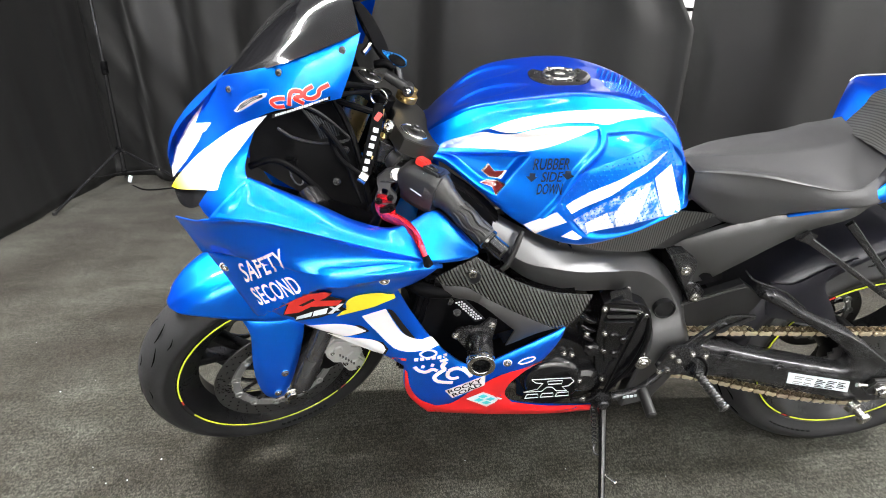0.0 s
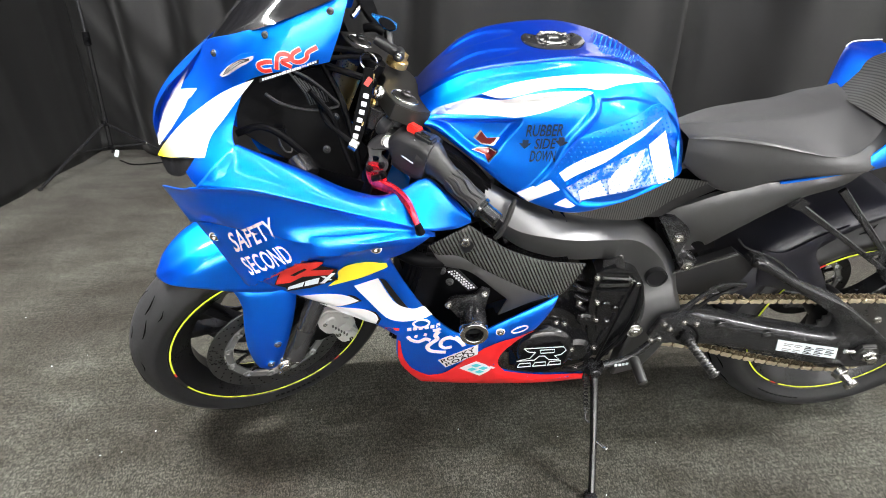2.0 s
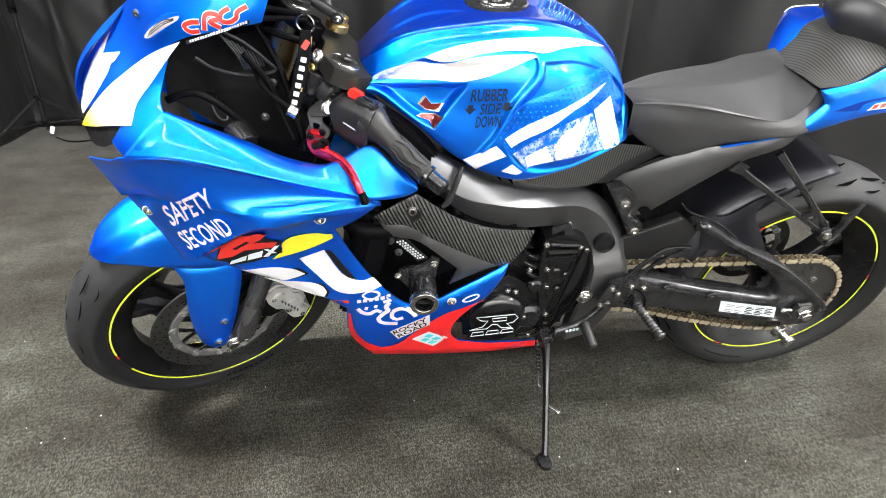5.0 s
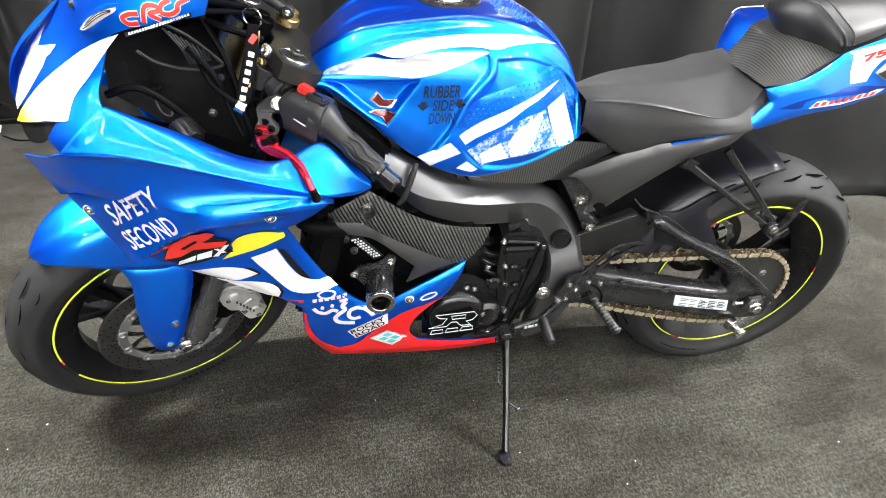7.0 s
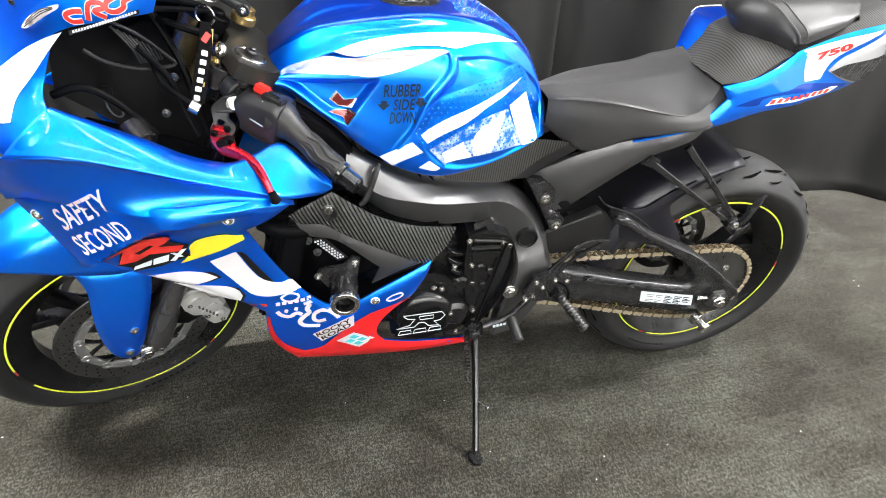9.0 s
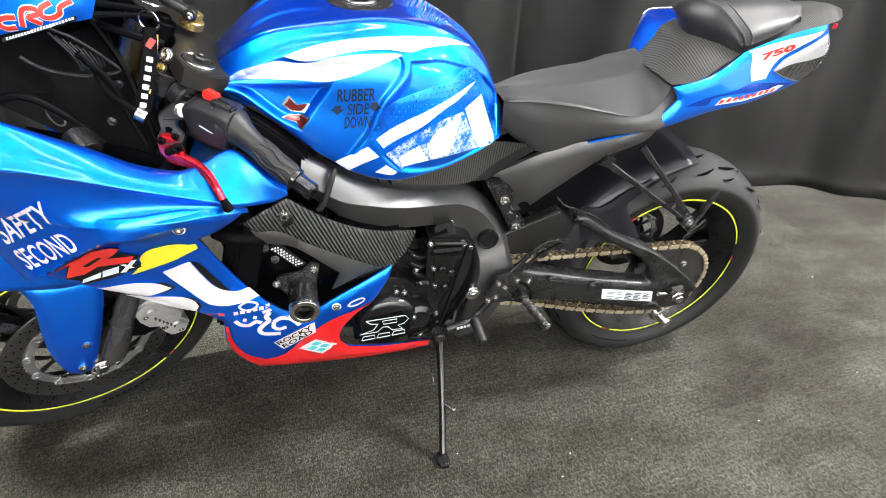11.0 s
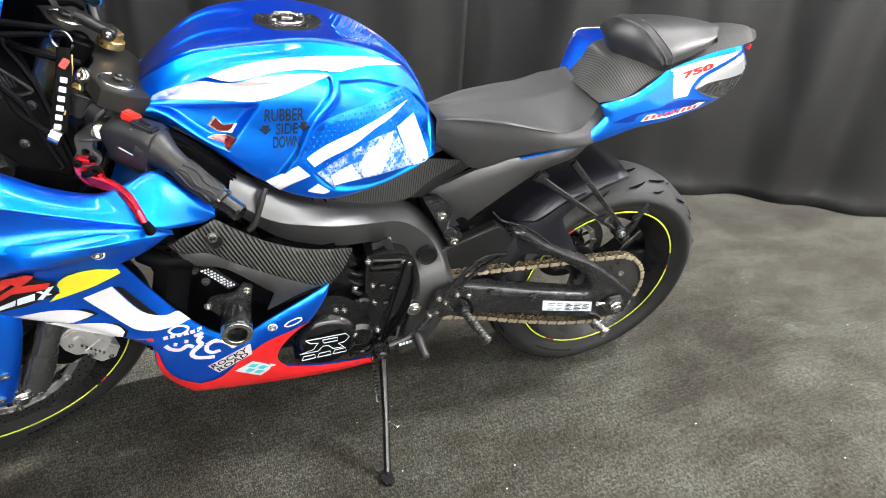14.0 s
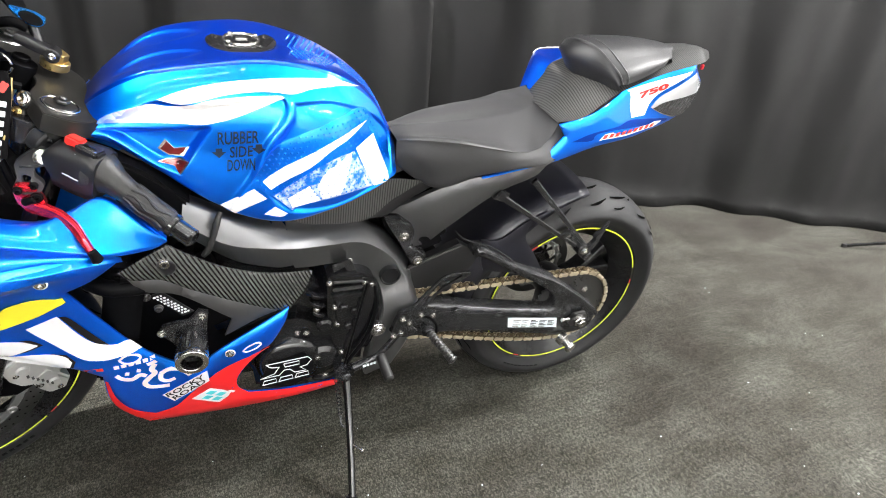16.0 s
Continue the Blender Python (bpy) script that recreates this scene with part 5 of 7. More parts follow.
HM = Matrix((HD, HY, HU)).transposed().to_4x4()
part("red_switch", block((-.331, -.137, .851), (.024, .018, .014), .0025, HM), ORANGE, bars, "red engine switch")
dip = part("dip_switch", block((-.3135, -.152, .842), (.034, .024, .012), .003, HM), PLASTIC, bars)
part("rocker", block((-.3140, -.1595, .8455), (.024, .007, .006), .002, HM), STEEL, dip, "chrome-edged rocker")
part("rocker_face", block((-.3125, -.1550, .8485), (.018, .008, .006), .002, HM), GLOSS, dip)
part("signal_mark", block((-.331, -.1605, .839), (.006, .003, .006), .0008, HM), WHITE, bars)
horn = part("horn_button", block((-.345, -.1620, .809), (.026, .005, .013), .002, HM), GLOSS, bars)
for k in range(3):
    part("horn_mark", block((-.349 + .005 * k, -.1625 - .0028 * k, .812 - .0025 * k), (.011, .003, .0016), .0004, HM), PALE, horn)
part("housing_seam", bar([tuple(Vector((-.362, -.1495, .831)) + HD * k) for k in (0, .027, .054)], .0016, .0016), INK, bars)
lever = empty("clutch_lever", bike)
part("lever_head", slab([(-.411, .803), (-.406, .808), (-.392, .806), (-.384, .800), (-.381, .786), (-.379, .772), (-.390, .763), (-.402, .766), (-.412, .784)], -.182, -.168, .003, 2, 60), REDANO, lever, "red anodised lever head")
blade = part("blade", bar([(-.400, -.177, .776), (-.391, -.181, .772), (-.378, -.187, .769), (-.363, -.196, .765), (-.346, -.213, .757), (-.336, -.227, .743), (-.3285, -.236, .727)], .011, (.022, .021, .019, .016, .014, .012, .010), 5), REDANO, lever, "red anodised clutch lever blade")
part("edge_rib", tube([(-.399, -.184, .785), (-.390, -.187, .780), (-.377, -.193, .776), (-.362, -.202, .771), (-.344, -.219, .7615), (-.334, -.232, .746)], .0017, 6, 4), REDANO, blade)
part("lever_tip", rod((-.3285, -.2355, .728), (-.322, -.237, .706), .0062, 16, .003, .0082), BLACK, lever, "black lever tip")
PERCHY = lambda x, z: -.135 + 1.42 * (z - .827)
part("perch", slab([(-.411, .823), (-.405, .828), (-.381, .839), (-.368, .836), (-.366, .824), (-.374, .820), (-.386, .819), (-.387, .812), (-.378, .806), (-.376, .801), (-.384, .796), (-.409, .797), (-.413, .802), (-.408, .809), (-.408, .814)], -.006, .006, .0015, 2, 100, PERCHY, [[(-.402, .812), (-.398, .8135), (-.391, .811), (-.393, .806), (-.401, .805)]]), PLASTIC, lever, "black machined lever perch")
part("perch_edge", tube([(-.404, -.1495, .8215), (-.395, -.1500, .8215), (-.382, -.1500, .8215), (-.370, -.148, .823)], .0016, 6, 3), SATIN, lever)
part("bar_clamp", rod((-.385, -.098, .845), (-.370, -.112, .836), .021, 22, .003), PLASTIC, lever)
for x, y, z, r in ((-.406, -.1825, .802, .0046), (-.3865, -.1790, .806, .0044), (-.386, -.1830, .790, .0064)):
    part("pivot_bolt", bolt((x, y, z), r), BLACK, lever)
part("perch_bolt", bolt((-.376, -.141, .829), .0098, (-.1, -.85, .5)), STEEL, lever)
part("adjuster", rod((-.404, -.184, .783), (-.388, -.186, .789), .0055, 16), BLACK, lever)
part("clutch_cable", tube([(-.432, -.143, .828), (-.45, -.14, .84), (-.48, -.12, .86), (-.50, -.08, .90)], .004, 8), BLACK, lever)
part("cable_boot", tube([(-.440, -.142, .829), (-.428, -.144, .822)], .011, 12, 0), STEEL, lever)

# key with its lanyard
fob = empty("key_lanyard", bike)
part("key_ring", tube([(-.405 + .0140 * math.cos(a), -.085 - .006 * math.cos(a), .946 + .0140 * math.sin(a)) for a in [k * math.pi / 10 for k in range(20)]], .0017, 8, 2, caps=False), STEEL, fob, "steel key ring")
part("strap", bar([(-.405, -.092, .938), (-.409, -.100, .910), (-.420, -.114, .870), (-.433, -.126, .826)], 0.004, (.016, .020, .022, .022)), BLACK, fob, "black printed lanyard strap")
SM = Matrix.Rotation(radians(15), 4, "Y") @ Matrix.Rotation(radians(-14), 4, "X")
part("strap_tip", block((-.4065, -.1005, .918), (.009, .002, .015), .0008, Matrix.Rotation(radians(40), 4, "Y") @ Matrix.Rotation(radians(-14), 4, "X")), ORANGE, fob, "red strap mark")
for k in range(6):
    c = Vector((-.4112, -.1085, .897)).lerp(Vector((-.4312, -.1290, .835)), k / 5)
    part("strap_mark", block(c, (.0090, .0015, .0080), 0.0006, SM), WHITE, fob)
part("strap_end", block((-.436, -.131, .825), (.016, .006, .009), .002, Matrix.Rotation(radians(16), 4, "Y")), STEEL, fob)
part("brass_wire", tube([(-.398, -.083, .925), (-.402, -.092, .905), (-.411, -.108, .872), (-.420, -.122, .850)], .0014, 8), GOLD, bike, "thin brass-coloured wire")

# frame fittings
for x, z, r in ((.203, .592, .0088), (.241, .520, .0088)):
    part("frame_bolt", bolt((x, -.098, z), r), STEEL, spar, "bright frame bolt")
part("upper_lug", slab([(.165, .625), (.195, .632), (.222, .612), (.228, .588), (.222, .560), (.240, .548), (.262, .530), (.258, .508), (.235, .500), (.215, .54)], -.096, -.045, .006), SATIN, spar)
part("pivot_nut", merged(rod((.147, -.130, .372), (.147, -.143, .372), .0185, 24), rod((.147, -.141, .372), (.147, -.147, .372), .013, 6), rod((.147, -.146, .372), (.147, -.149, .372), .0065, 16)), STEEL, spar, "bright pivot nut")
part("frame_strap", tube([(-.150, -.142, .716), (-.158, -.152, .700), (-.166, -.160, .678), (-.176, -.164, .656), (-.186, -.165, .645)], [.004, .006, .005, .006, .004], 10), GRIPRUB, spar, "scuffed grey strap on the spar")
SUBY = field([(.177, .621, -.062), (.209, .653, -.078), (.265, .693, -.098), (.341, .728, -.118), (.45, .748, -.127), (.498, .752, -.125), (.41, .703, -.122), (.353, .663, -.118), (.297, .611, -.112), (.256, .556, -.09), (.222, .555, -.08)])
SUB = [(.170, .628), (.209, .655), (.265, .695), (.341, .730), (.450, .750), (.500, .754), (.475, .727), (.410, .700), (.353, .660), (.297, .609), (.262, .562), (.240, .548), (.222, .560), (.205, .60)]
part("subframe_cover", sheet(SUB, SUBY, 0.016, 0.012, 0.0, holes=[[(.256 + .013 * math.cos(a), .566 + .012 * math.sin(a)) for a in [k * math.pi / 4 for k in range(8)]]], lip=0.006), FRAMEPAINT, bike, "satin dark grey subframe cover")
# added black block, no real part: keeps the gap behind the frame dark
part("dark_gap_filler", block((.245, 0, .585), (.13, .13, .16), .02, Matrix.Rotation(radians(-20), 4, "Y")), BLACK, bike)
part("subframe_core", merged(block((.34, 0, .66), (.26, .17, .07), .02, Matrix.Rotation(radians(-22), 4, "Y")), block((.52, 0, .745), (.30, .16, .05), .02, Matrix.Rotation(radians(-18), 4, "Y"))), BLACK, bike)
CSY = field([(-.037, .690, -.128), (.087, .707, -.098), (.151, .707, -.080), (.222, .698, -.085), (.177, .621, -.073), (.103, .633, -.088), (-.013, .665, -.118)])
part("tank_side_cover", sheet([(-.040, .688), (.04, .704), (.100, .714), (.160, .720), (.238, .716), (.177, .668), (.126, .630), (.05, .640), (-.013, .660)], CSY, 0.012, 0.004, 0.004, n=4), CARBON_B, bike, "carbon weave cover under the tank")
part("side_cover_edge", sheet([(.132, .628), (.185, .668), (.246, .716), (.275, .712), (.220, .668), (.172, .628)], lambda x, z: CSY(x, z) + .006, 0.016, 0.004, lip=.003), PLASTIC, bike, "black plastic edge trim")

# carbon air scoop cover
CBY = field([(-.308, .656, -.205), (-.236, .688, -.190), (-.149, .619, -.176), (.002, .570, -.152), (-.045, .496, -.165), (-.147, .552, -.186), (-.111, .491, -.180), (-.166, .471, -.190), (-.279, .608, -.200), (-.2, .64, -.190)])
scoop = empty("frame_cover", bike)
part("carbon_panel", sheet([(-.310, .656), (-.27, .676), (-.236, .690), (-.202, .661), (-.149, .620), (-.080, .588), (.002, .570), (-.016, .530), (-.045, .496), (-.066, .499), (-.147, .552), (-.212, .597), (-.253, .628), (-.292, .636)], CBY, 0.012, 0.004, -0.002, lip=0.003), CARBON, scoop, "grey carbon weave panel")
part("lower_lip", sheet([(-.308, .652), (-.292, .634), (-.253, .626), (-.212, .595), (-.147, .550), (-.063, .497), (-.111, .489), (-.168, .469), (-.152, .508), (-.229, .585), (-.281, .606)], CBY, 0.012, 0.004, 0.003, lip=0.003), FRAMEPAINT, scoop, "satin black lower lip")
part("cover_bolt", bolt((-.243, CBY(-.243, .660) - .002, .660), .008), STEEL, scoop)
part("bolt_recess", ring((-.243, CBY(-.243, .655), .652), .0, .016, -.0035, -.001, 24), INK, scoop)

# dark inner structure: radiator, ducts and inner panels
core = empty("radiator", bike)
part("radiator_core", block((-.345, 0, .52), (.035, .36, .26), .006, Matrix.Rotation(radians(14), 4, "Y")), BLACK, core)
for k in range(14):
    part("radiator_fin", block((-.325, 0, .41 + k * .017), (.006, .35, .003), 0, Matrix.Rotation(radians(14), 4, "Y")), SATIN, core)
part("side_tank", block((-.325, -.182, .52), (.045, .025, .24), .008, Matrix.Rotation(radians(14), 4, "Y")), BLACK, core)
part("coolant_hose", tube([(-.36, -.17, .62), (-.33, -.19, .618), (-.29, -.185, .61), (-.24, -.15, .59)], .014, 14), BLACK, core)
inner = empty("inner_fairing", bike)
# added black sheet stands in for the shade inside the fairing opening
part("dark_fill_sheet", sheet([(-.40, .66), (-.16, .64), (-.02, .52), (-.03, .30), (-.30, .31), (-.345, .40), (-.36, .52)], lambda x, z: -.105, 0.03, 0.004), BLACK, inner, "black sheet standing in for the dark hollow behind the panel")
INY = field([(-.61, .93, -.15), (-.50, .955, -.10), (-.45, .90, -.07), (-.62, .85, -.17), (-.55, .80, -.15), (-.45, .74, -.13), (-.40, .72, -.14), (-.52, .87, -.09)])
part("inner_panel", sheet([(-.625, .915), (-.58, .945), (-.52, .955), (-.490, .93), (-.475, .86), (-.450, .80), (-.40, .74), (-.40, .70), (-.47, .71), (-.56, .78), (-.63, .84)], lambda x, z: INY(x, z) + .065, 0.02, 0.004), BLACK, inner, "matt black inner fairing panel")
part("lower_fill", sheet([(-.70, .70), (-.60, .80), (-.50, .77), (-.40, .73), (-.34, .70), (-.36, .62), (-.46, .60), (-.60, .62)], lambda x, z: -.12, 0.03, 0.004), BLACK, inner)
for k in range(9):
    t = k / 8
    part("grille_rib", tube([(-.530 + t * .052, -.112 + t * .016, .936 - t * .040), (-.512 + t * .034, -.109 + t * .014, .905 - t * .018), (-.505 + t * .028, -.106 + t * .012, .880 + t * .002)], .0018, 6), PLASTIC, inner)
part("grille_frame", tube([(-.572, -.120, .905), (-.548, -.116, .886), (-.505, -.106, .872), (-.462, -.090, .872), (-.470, -.092, .888), (-.500, -.106, .924), (-.528, -.112, .942)], .0026, 8), PLASTIC, inner)

for q in ((-.470, -.086, .848), (-.486, -.102, .800), (-.498, -.105, .752)):
    part("panel_bolt", bolt((q[0], INY(q[0], q[2]) - .002, q[2]), .0055), DISC, inner)
part("duct", rod((-.535, -.13, .79), (-.515, -.155, .772), .022, 20), SATIN, inner)
part("cable_loop", tube([(-.56, -.13, .845), (-.555, -.145, .83), (-.548, -.145, .815), (-.54, -.14, .812), (-.538, -.135, .822)], .0014, 8), PEG, inner)
part("connector", block((-.556, -.135, .85), (.022, .014, .014), .003), BLACK, inner)
part("wiring", tube([(-.62, -.15, .85), (-.58, -.15, .862), (-.55, -.14, .84), (-.52, -.13, .80), (-.50, -.13, .775)], .006, 10), BLACK, inner)
part("bar_hose", tube([(-.56, -.02, .90), (-.50, -.05, .93), (-.45, -.07, .925), (-.40, -.05, .90)], .006, 8), BLACK, inner)
part("bar_hose", tube([(-.50, -.12, .91), (-.47, -.11, .86), (-.455, -.12, .81), (-.44, -.13, .77)], .005, 8), BLACK, inner)
part("bar_hose", tube([(-.49, -.06, .945), (-.46, -.07, .88), (-.44, -.10, .82), (-.43, -.11, .76)], .006, 8), BLACK, inner)
part("fairing_stay", tube([(-.46, -.14, .985), (-.45, -.08, .965), (-.42, -.03, .945)], .005, 8), BLACK, inner)
part("fairing_stay", tube([(-.46, -.15, .972), (-.44, -.09, .955), (-.41, -.03, .935)], .004, 8), BLACK, inner)
part("inner_shell", loft([[(-.70, 0, .93), (-.58, 0, .97), (-.47, 0, .99)], [(-.70, .10, .90), (-.58, .14, .93), (-.47, .13, .96)], [(-.69, .15, .84), (-.58, .18, .86), (-.44, .17, .84)], [(-.66, .17, .76), (-.55, .20, .74), (-.40, .18, .70)]], 6, 6, False), BLACK, inner)
part("mirror_shell", merged(slab([(-.012, -.050), (-.002, -.058), (.010, -.030), (.013, .020), (.006, .058), (-.006, .066), (-.013, .020)], -.008, .008, .005)), BLACK, bike, "folded black mirror").matrix_basis = Matrix.Translation((-.425, .10, 1.005)) @ Matrix.Rotation(radians(-28), 4, "Y") @ Matrix.Rotation(radians(30), 4, "Z")
part("mirror_stay", tube([(-.445, .08, .975), (-.435, .09, .985), (-.428, .10, .995)], .006, 8), STEEL, bike)

# engine
engine = empty("engine", bike)
part("crankcase", block((-.02, 0, .36), (.36, .20, .26), .03, Matrix.Rotation(radians(4), 4, "Y")), ENGINE, engine, "black painted crankcase")
part("cylinder_block", block((-.11, 0, .53), (.22, .26, .20), .02, Matrix.Rotation(radians(-22), 4, "Y")), ENGINE, engine)
# added black filler, so that the gap by the slider stays dark
part("dark_engine_filler", block((-.225, 0, .535), (.15, .30, .19), .02, Matrix.Rotation(radians(-22), 4, "Y")), BLACK, engine)
part("gearbox", block((.10, 0, .43), (.12, .18, .22), .02), ENGINE, engine)
part("generator_cover", merged(lathe([(0.0, -.052), (.050, -.052), (.060, -.048), (.068, -.038), (.072, -.02), (.080, -.018), (.080, 0.0), (.0, 0.0)], (-.048, -.105, .322), 48, close=False)), ENGINE, engine, "round black generator cover")
part("starter_cover", merged(lathe([(0.0, -.045), (.024, -.045), (.034, -.038), (.040, -.02), (.047, -.018), (.047, 0.0), (.0, 0.0)], (.024, -.105, .318), 40, close=False)), ENGINE, engine)
part("cover_web", slab([(-.13, .375), (-.09, .415), (-.03, .43), (.02, .40), (.06, .36), (.075, .29), (.05, .255), (-.03, .235), (-.12, .25)], -.125, -.10, .006), ENGINE, engine)
part("cover_rib", bar([(.0, -.155, .270), (.03, -.152, .262), (.055, -.148, .272), (.068, -.145, .29)], .01, .008), ENGINE, engine)
part("sprocket_cover", slab([(.035, .535), (.07, .545), (.118, .53), (.140, .50), (.152, .44), (.147, .37), (.128, .318), (.055, .318), (.042, .38), (.034, .45)], -.135, -.09, .010), ENGINE, engine, "black sprocket cover")
part("cover_inset", slab([(.048, .515), (.105, .512), (.112, .46), (.10, .38), (.062, .37), (.05, .44)], -.139, -.134, .003), ENGINE, engine)
part("cover_plate", block((.078, -.142, .488), (.070, .008, .016), .003), ENGINE, engine)
for q in ((.068, .452), (.092, .440), (.080, .400)):
    part("cover_boss", lathe([(0, -.006), (.007, -.006), (.010, -.003), (.010, .002), (0, .002)], (q[0], -.140, q[1]), 20, close=False), ENGINE, engine)
part("clutch_arm", block((.075, -.142, .507), (.062, .008, .006), .002), PEG, engine)
part("linkage_rod", rod((.045, -.145, .530), (.108, -.145, .524), .0025, 10), PEG, engine)
part("linkage_arm", slab([(.045, .560), (.075, .572), (.085, .565), (.10, .52), (.088, .515), (.07, .556), (.048, .545)], -.132, -.126, .002), SATIN, engine)
part("shift_link", rod((.115, -.147, .520), (.072, -.150, .290), .003, 10), BLACK, engine)
part("oil_hose", tube([(.135, -.13, .50), (.14, -.14, .44), (.12, -.145, .36), (.085, -.145, .30), (.075, -.14, .26)], .005, 8), BLACK, engine)
part("plug", lathe([(0, -.03), (.012, -.03), (.017, -.025), (.018, 0), (0, 0)], (.028, -.118, .412), 24, close=False), ENGINE, engine)
for k in range(4):
    part("case_rib", bar([(-.005 + .006 * k, -.128 - .003 * k, .50 - .026 * k), (.012 + .004 * k, -.140, .495 - .026 * k), (.030, -.128, .485 - .026 * k)], .012, .009), ENGINE, engine)
for x, z, y in ((.012, .455, -.135), (-.024, .512, -.13), (.038, .522, -.136), (.112, .513, -.139), (.100, .488, -.139), (.128, .503, -.132), (-.028, .392, -.13), (-.010, .388, -.13), (.010, .330, -.152), (-.012, .333, -.13), (.048, .318, -.138), (.066, .320, -.138), (.028, .268, -.15), (.056, .405, -.136), (.050, .455, -.136), (.082, .562, -.12)):
    part("case_bolt", bolt((x, y, z), .0055), STEEL, engine)
part("hex_plate", slab([(-.115, .278), (-.095, .345), (-.02, .362), (.0, .330), (-.005, .285), (-.05, .262)], -.159, -.156, .001), BLACK, engine)
def outlined(pts, r=.0010):
    line = rounded(pts, 3, 40)
    line = [*line, line[0]]
    return tube([(q[0], -.1602, q[1]) for q in line], r, 6, 0, caps=False)


# outlined badge mark: an angular letter shape with bars under it
for o in ([(-.098, .342), (-.012, .347), (-.004, .336), (-.014, .322), (-.028, .319), (-.016, .306), (-.040, .306), (-.050, .318), (-.062, .318), (-.072, .305), (-.112, .302), (-.082, .312), (-.072, .330), (-.088, .332)],
          [(-.062, .337), (-.030, .339), (-.030, .329), (-.060, .327)]):
    part("cover_mark", outlined(o), WHITE, engine, "white outlined mark")
for k in range(3):
    x, z = -.108 + k * .034, .282 + k * .003
    part("cover_mark", outlined([(x, z), (x + .030, z + .003), (x + .028, z + .014), (x + .004, z + .012)]), WHITE, engine, "white outlined mark")

# crash bobbin and its bracket
slider = empty("frame_slider", bike)
part("puck", lathe([(.017, -.074), (.024, -.074), (.027, -.070), (.0275, -.06), (.0275, 0.0), (.012, 0.0), (.012, -.05), (.017, -.05)], (-.224, -.185, .489), 40), GLOSS, slider, "gloss black slider puck", 50)
part("end_ring", ring((-.224, -.259, .489), .018, .0268, -.0018, .004, 36), STEEL, slider)
part("socket_bolt", rod((-.224, -.205, .489), (-.224, -.225, .489), .0165, 20), BLACK, slider)
part("bracket", slab([(-.275, .505), (-.262, .520), (-.225, .525), (-.205, .545), (-.190, .538), (-.195, .510), (-.20, .47), (-.25, .47)], -.192, -.182, .003), SATIN, slider)
for x, z in ((-.270, .506), (-.200, .533)):
    part("bracket_bolt", bolt((x, -.193, z), .006), STEEL, slider)
for x, z in ((-.283, .580), (-.268, .552)):
    part("bracket_bolt", bolt((x, -.178, z), .006), DISC, slider)
plate = part("warning_plate", slab([(-.274, .588), (-.257, .592), (-.213, .540), (-.232, .532)], -.184, -.182, .0), INK, slider)
for k in range(9):
    for j in range(3):
        t = k / 8
        part("plate_mark", block((-.265 + t * .038 + (j - 1) * .0052, -.1845, .583 - t * .041 + (j - 1) * .0012), (.0042 - .0008 * ((k + j) % 3), .001, .0032), 0, Matrix.Rotation(radians(-12), 4, "Y")), WHITE, plate)

# rearset, levers, stand
rearset = empty("rearset", bike)
part("bracket", slab([(.172, .372), (.19, .425), (.225, .432), (.272, .420), (.283, .402), (.262, .388), (.285, .352), (.272, .338), (.235, .350), (.20, .352)], -.158, -.144, .003, holes=[[(.225, .380), (.248, .392), (.262, .370), (.24, .358)]]), SATIN, rearset)
for x, z in ((.197, .410), (.214, .395), (.240, .414), (.269, .408), (.196, .367), (.180, .362)):
    part("rearset_bolt", bolt((x, -.159, z), .0056), STEEL, rearset)
part("footpeg", merged(*[rod(Vector((.262, -.160, .362)).lerp(Vector((.300, -.240, .332)), k / 12), Vector((.262, -.160, .362)).lerp(Vector((.300, -.240, .332)), (k + .72) / 12), .0105 if k < 11 else .0125, 14) for k in range(12)], rod((.262, -.160, .362), (.300, -.240, .332), .0085, 12)), PEG, rearset, "knurled dark alloy footpeg")
part("peg_mount", rod((.262, -.140, .366), (.264, -.168, .360), .014, 18), SATIN, rearset)
part("heel_guard", slab([(.200, .412), (.222, .428), (.262, .478), (.290, .505), (.318, .512), (.352, .510), (.354, .501), (.330, .488), (.300, .474), (.268, .440), (.245, .408), (.222, .400)], -.146, -.141, .0015, 3, 60, holes=[[(.246, .434), (.268, .470), (.292, .496), (.318, .504), (.338, .503), (.312, .488), (.290, .474), (.262, .444), (.248, .426)]]), SATIN, rearset, "cut black heel guard plate")
# the guard's bright edge line is put in as a paler tube
part("guard_edge_highlight", tube([(.226, -.1465, .430), (.264, -.1465, .478), (.291, -.1465, .504), (.318, -.1465, .511), (.350, -.1465, .509)], .0014, 6), PEG, rearset)
part("brake_line", tube([(.235, -.155, .41), (.262, -.158, .40), (.282, -.158, .375), (.285, -.160, .35)], .003, 8), BLACK, rearset)
shifter = empty("shift_lever", bike)
part("arm", tube([(.195, -.155, .368), (.165, -.158, .33), (.14, -.160, .305), (.09, -.160, .285)], [.007, .008, .009, .010], 12), SATIN, shifter)
part("label_bar", merged(*[block((.112 + k * .008, -.172, .296 + k * .0015), (.006, .002, .007), .0004) for k in range(4)]), PALE, shifter)
part("toe_peg", rod((.150, -.165, .314), (.156, -.225, .296), .0115, 16, .003), GRIPRUB, shifter, "black rubber toe peg")
stand = empty("side_stand", bike)
part("leg", tube([(.076, -.130, .265), (.074, -.175, .228), (.064, -.26, .150), (.051, -.345, .076)], [.0115, .0095, .0080, .0080], 16), ENGINE, stand, "black side stand leg")
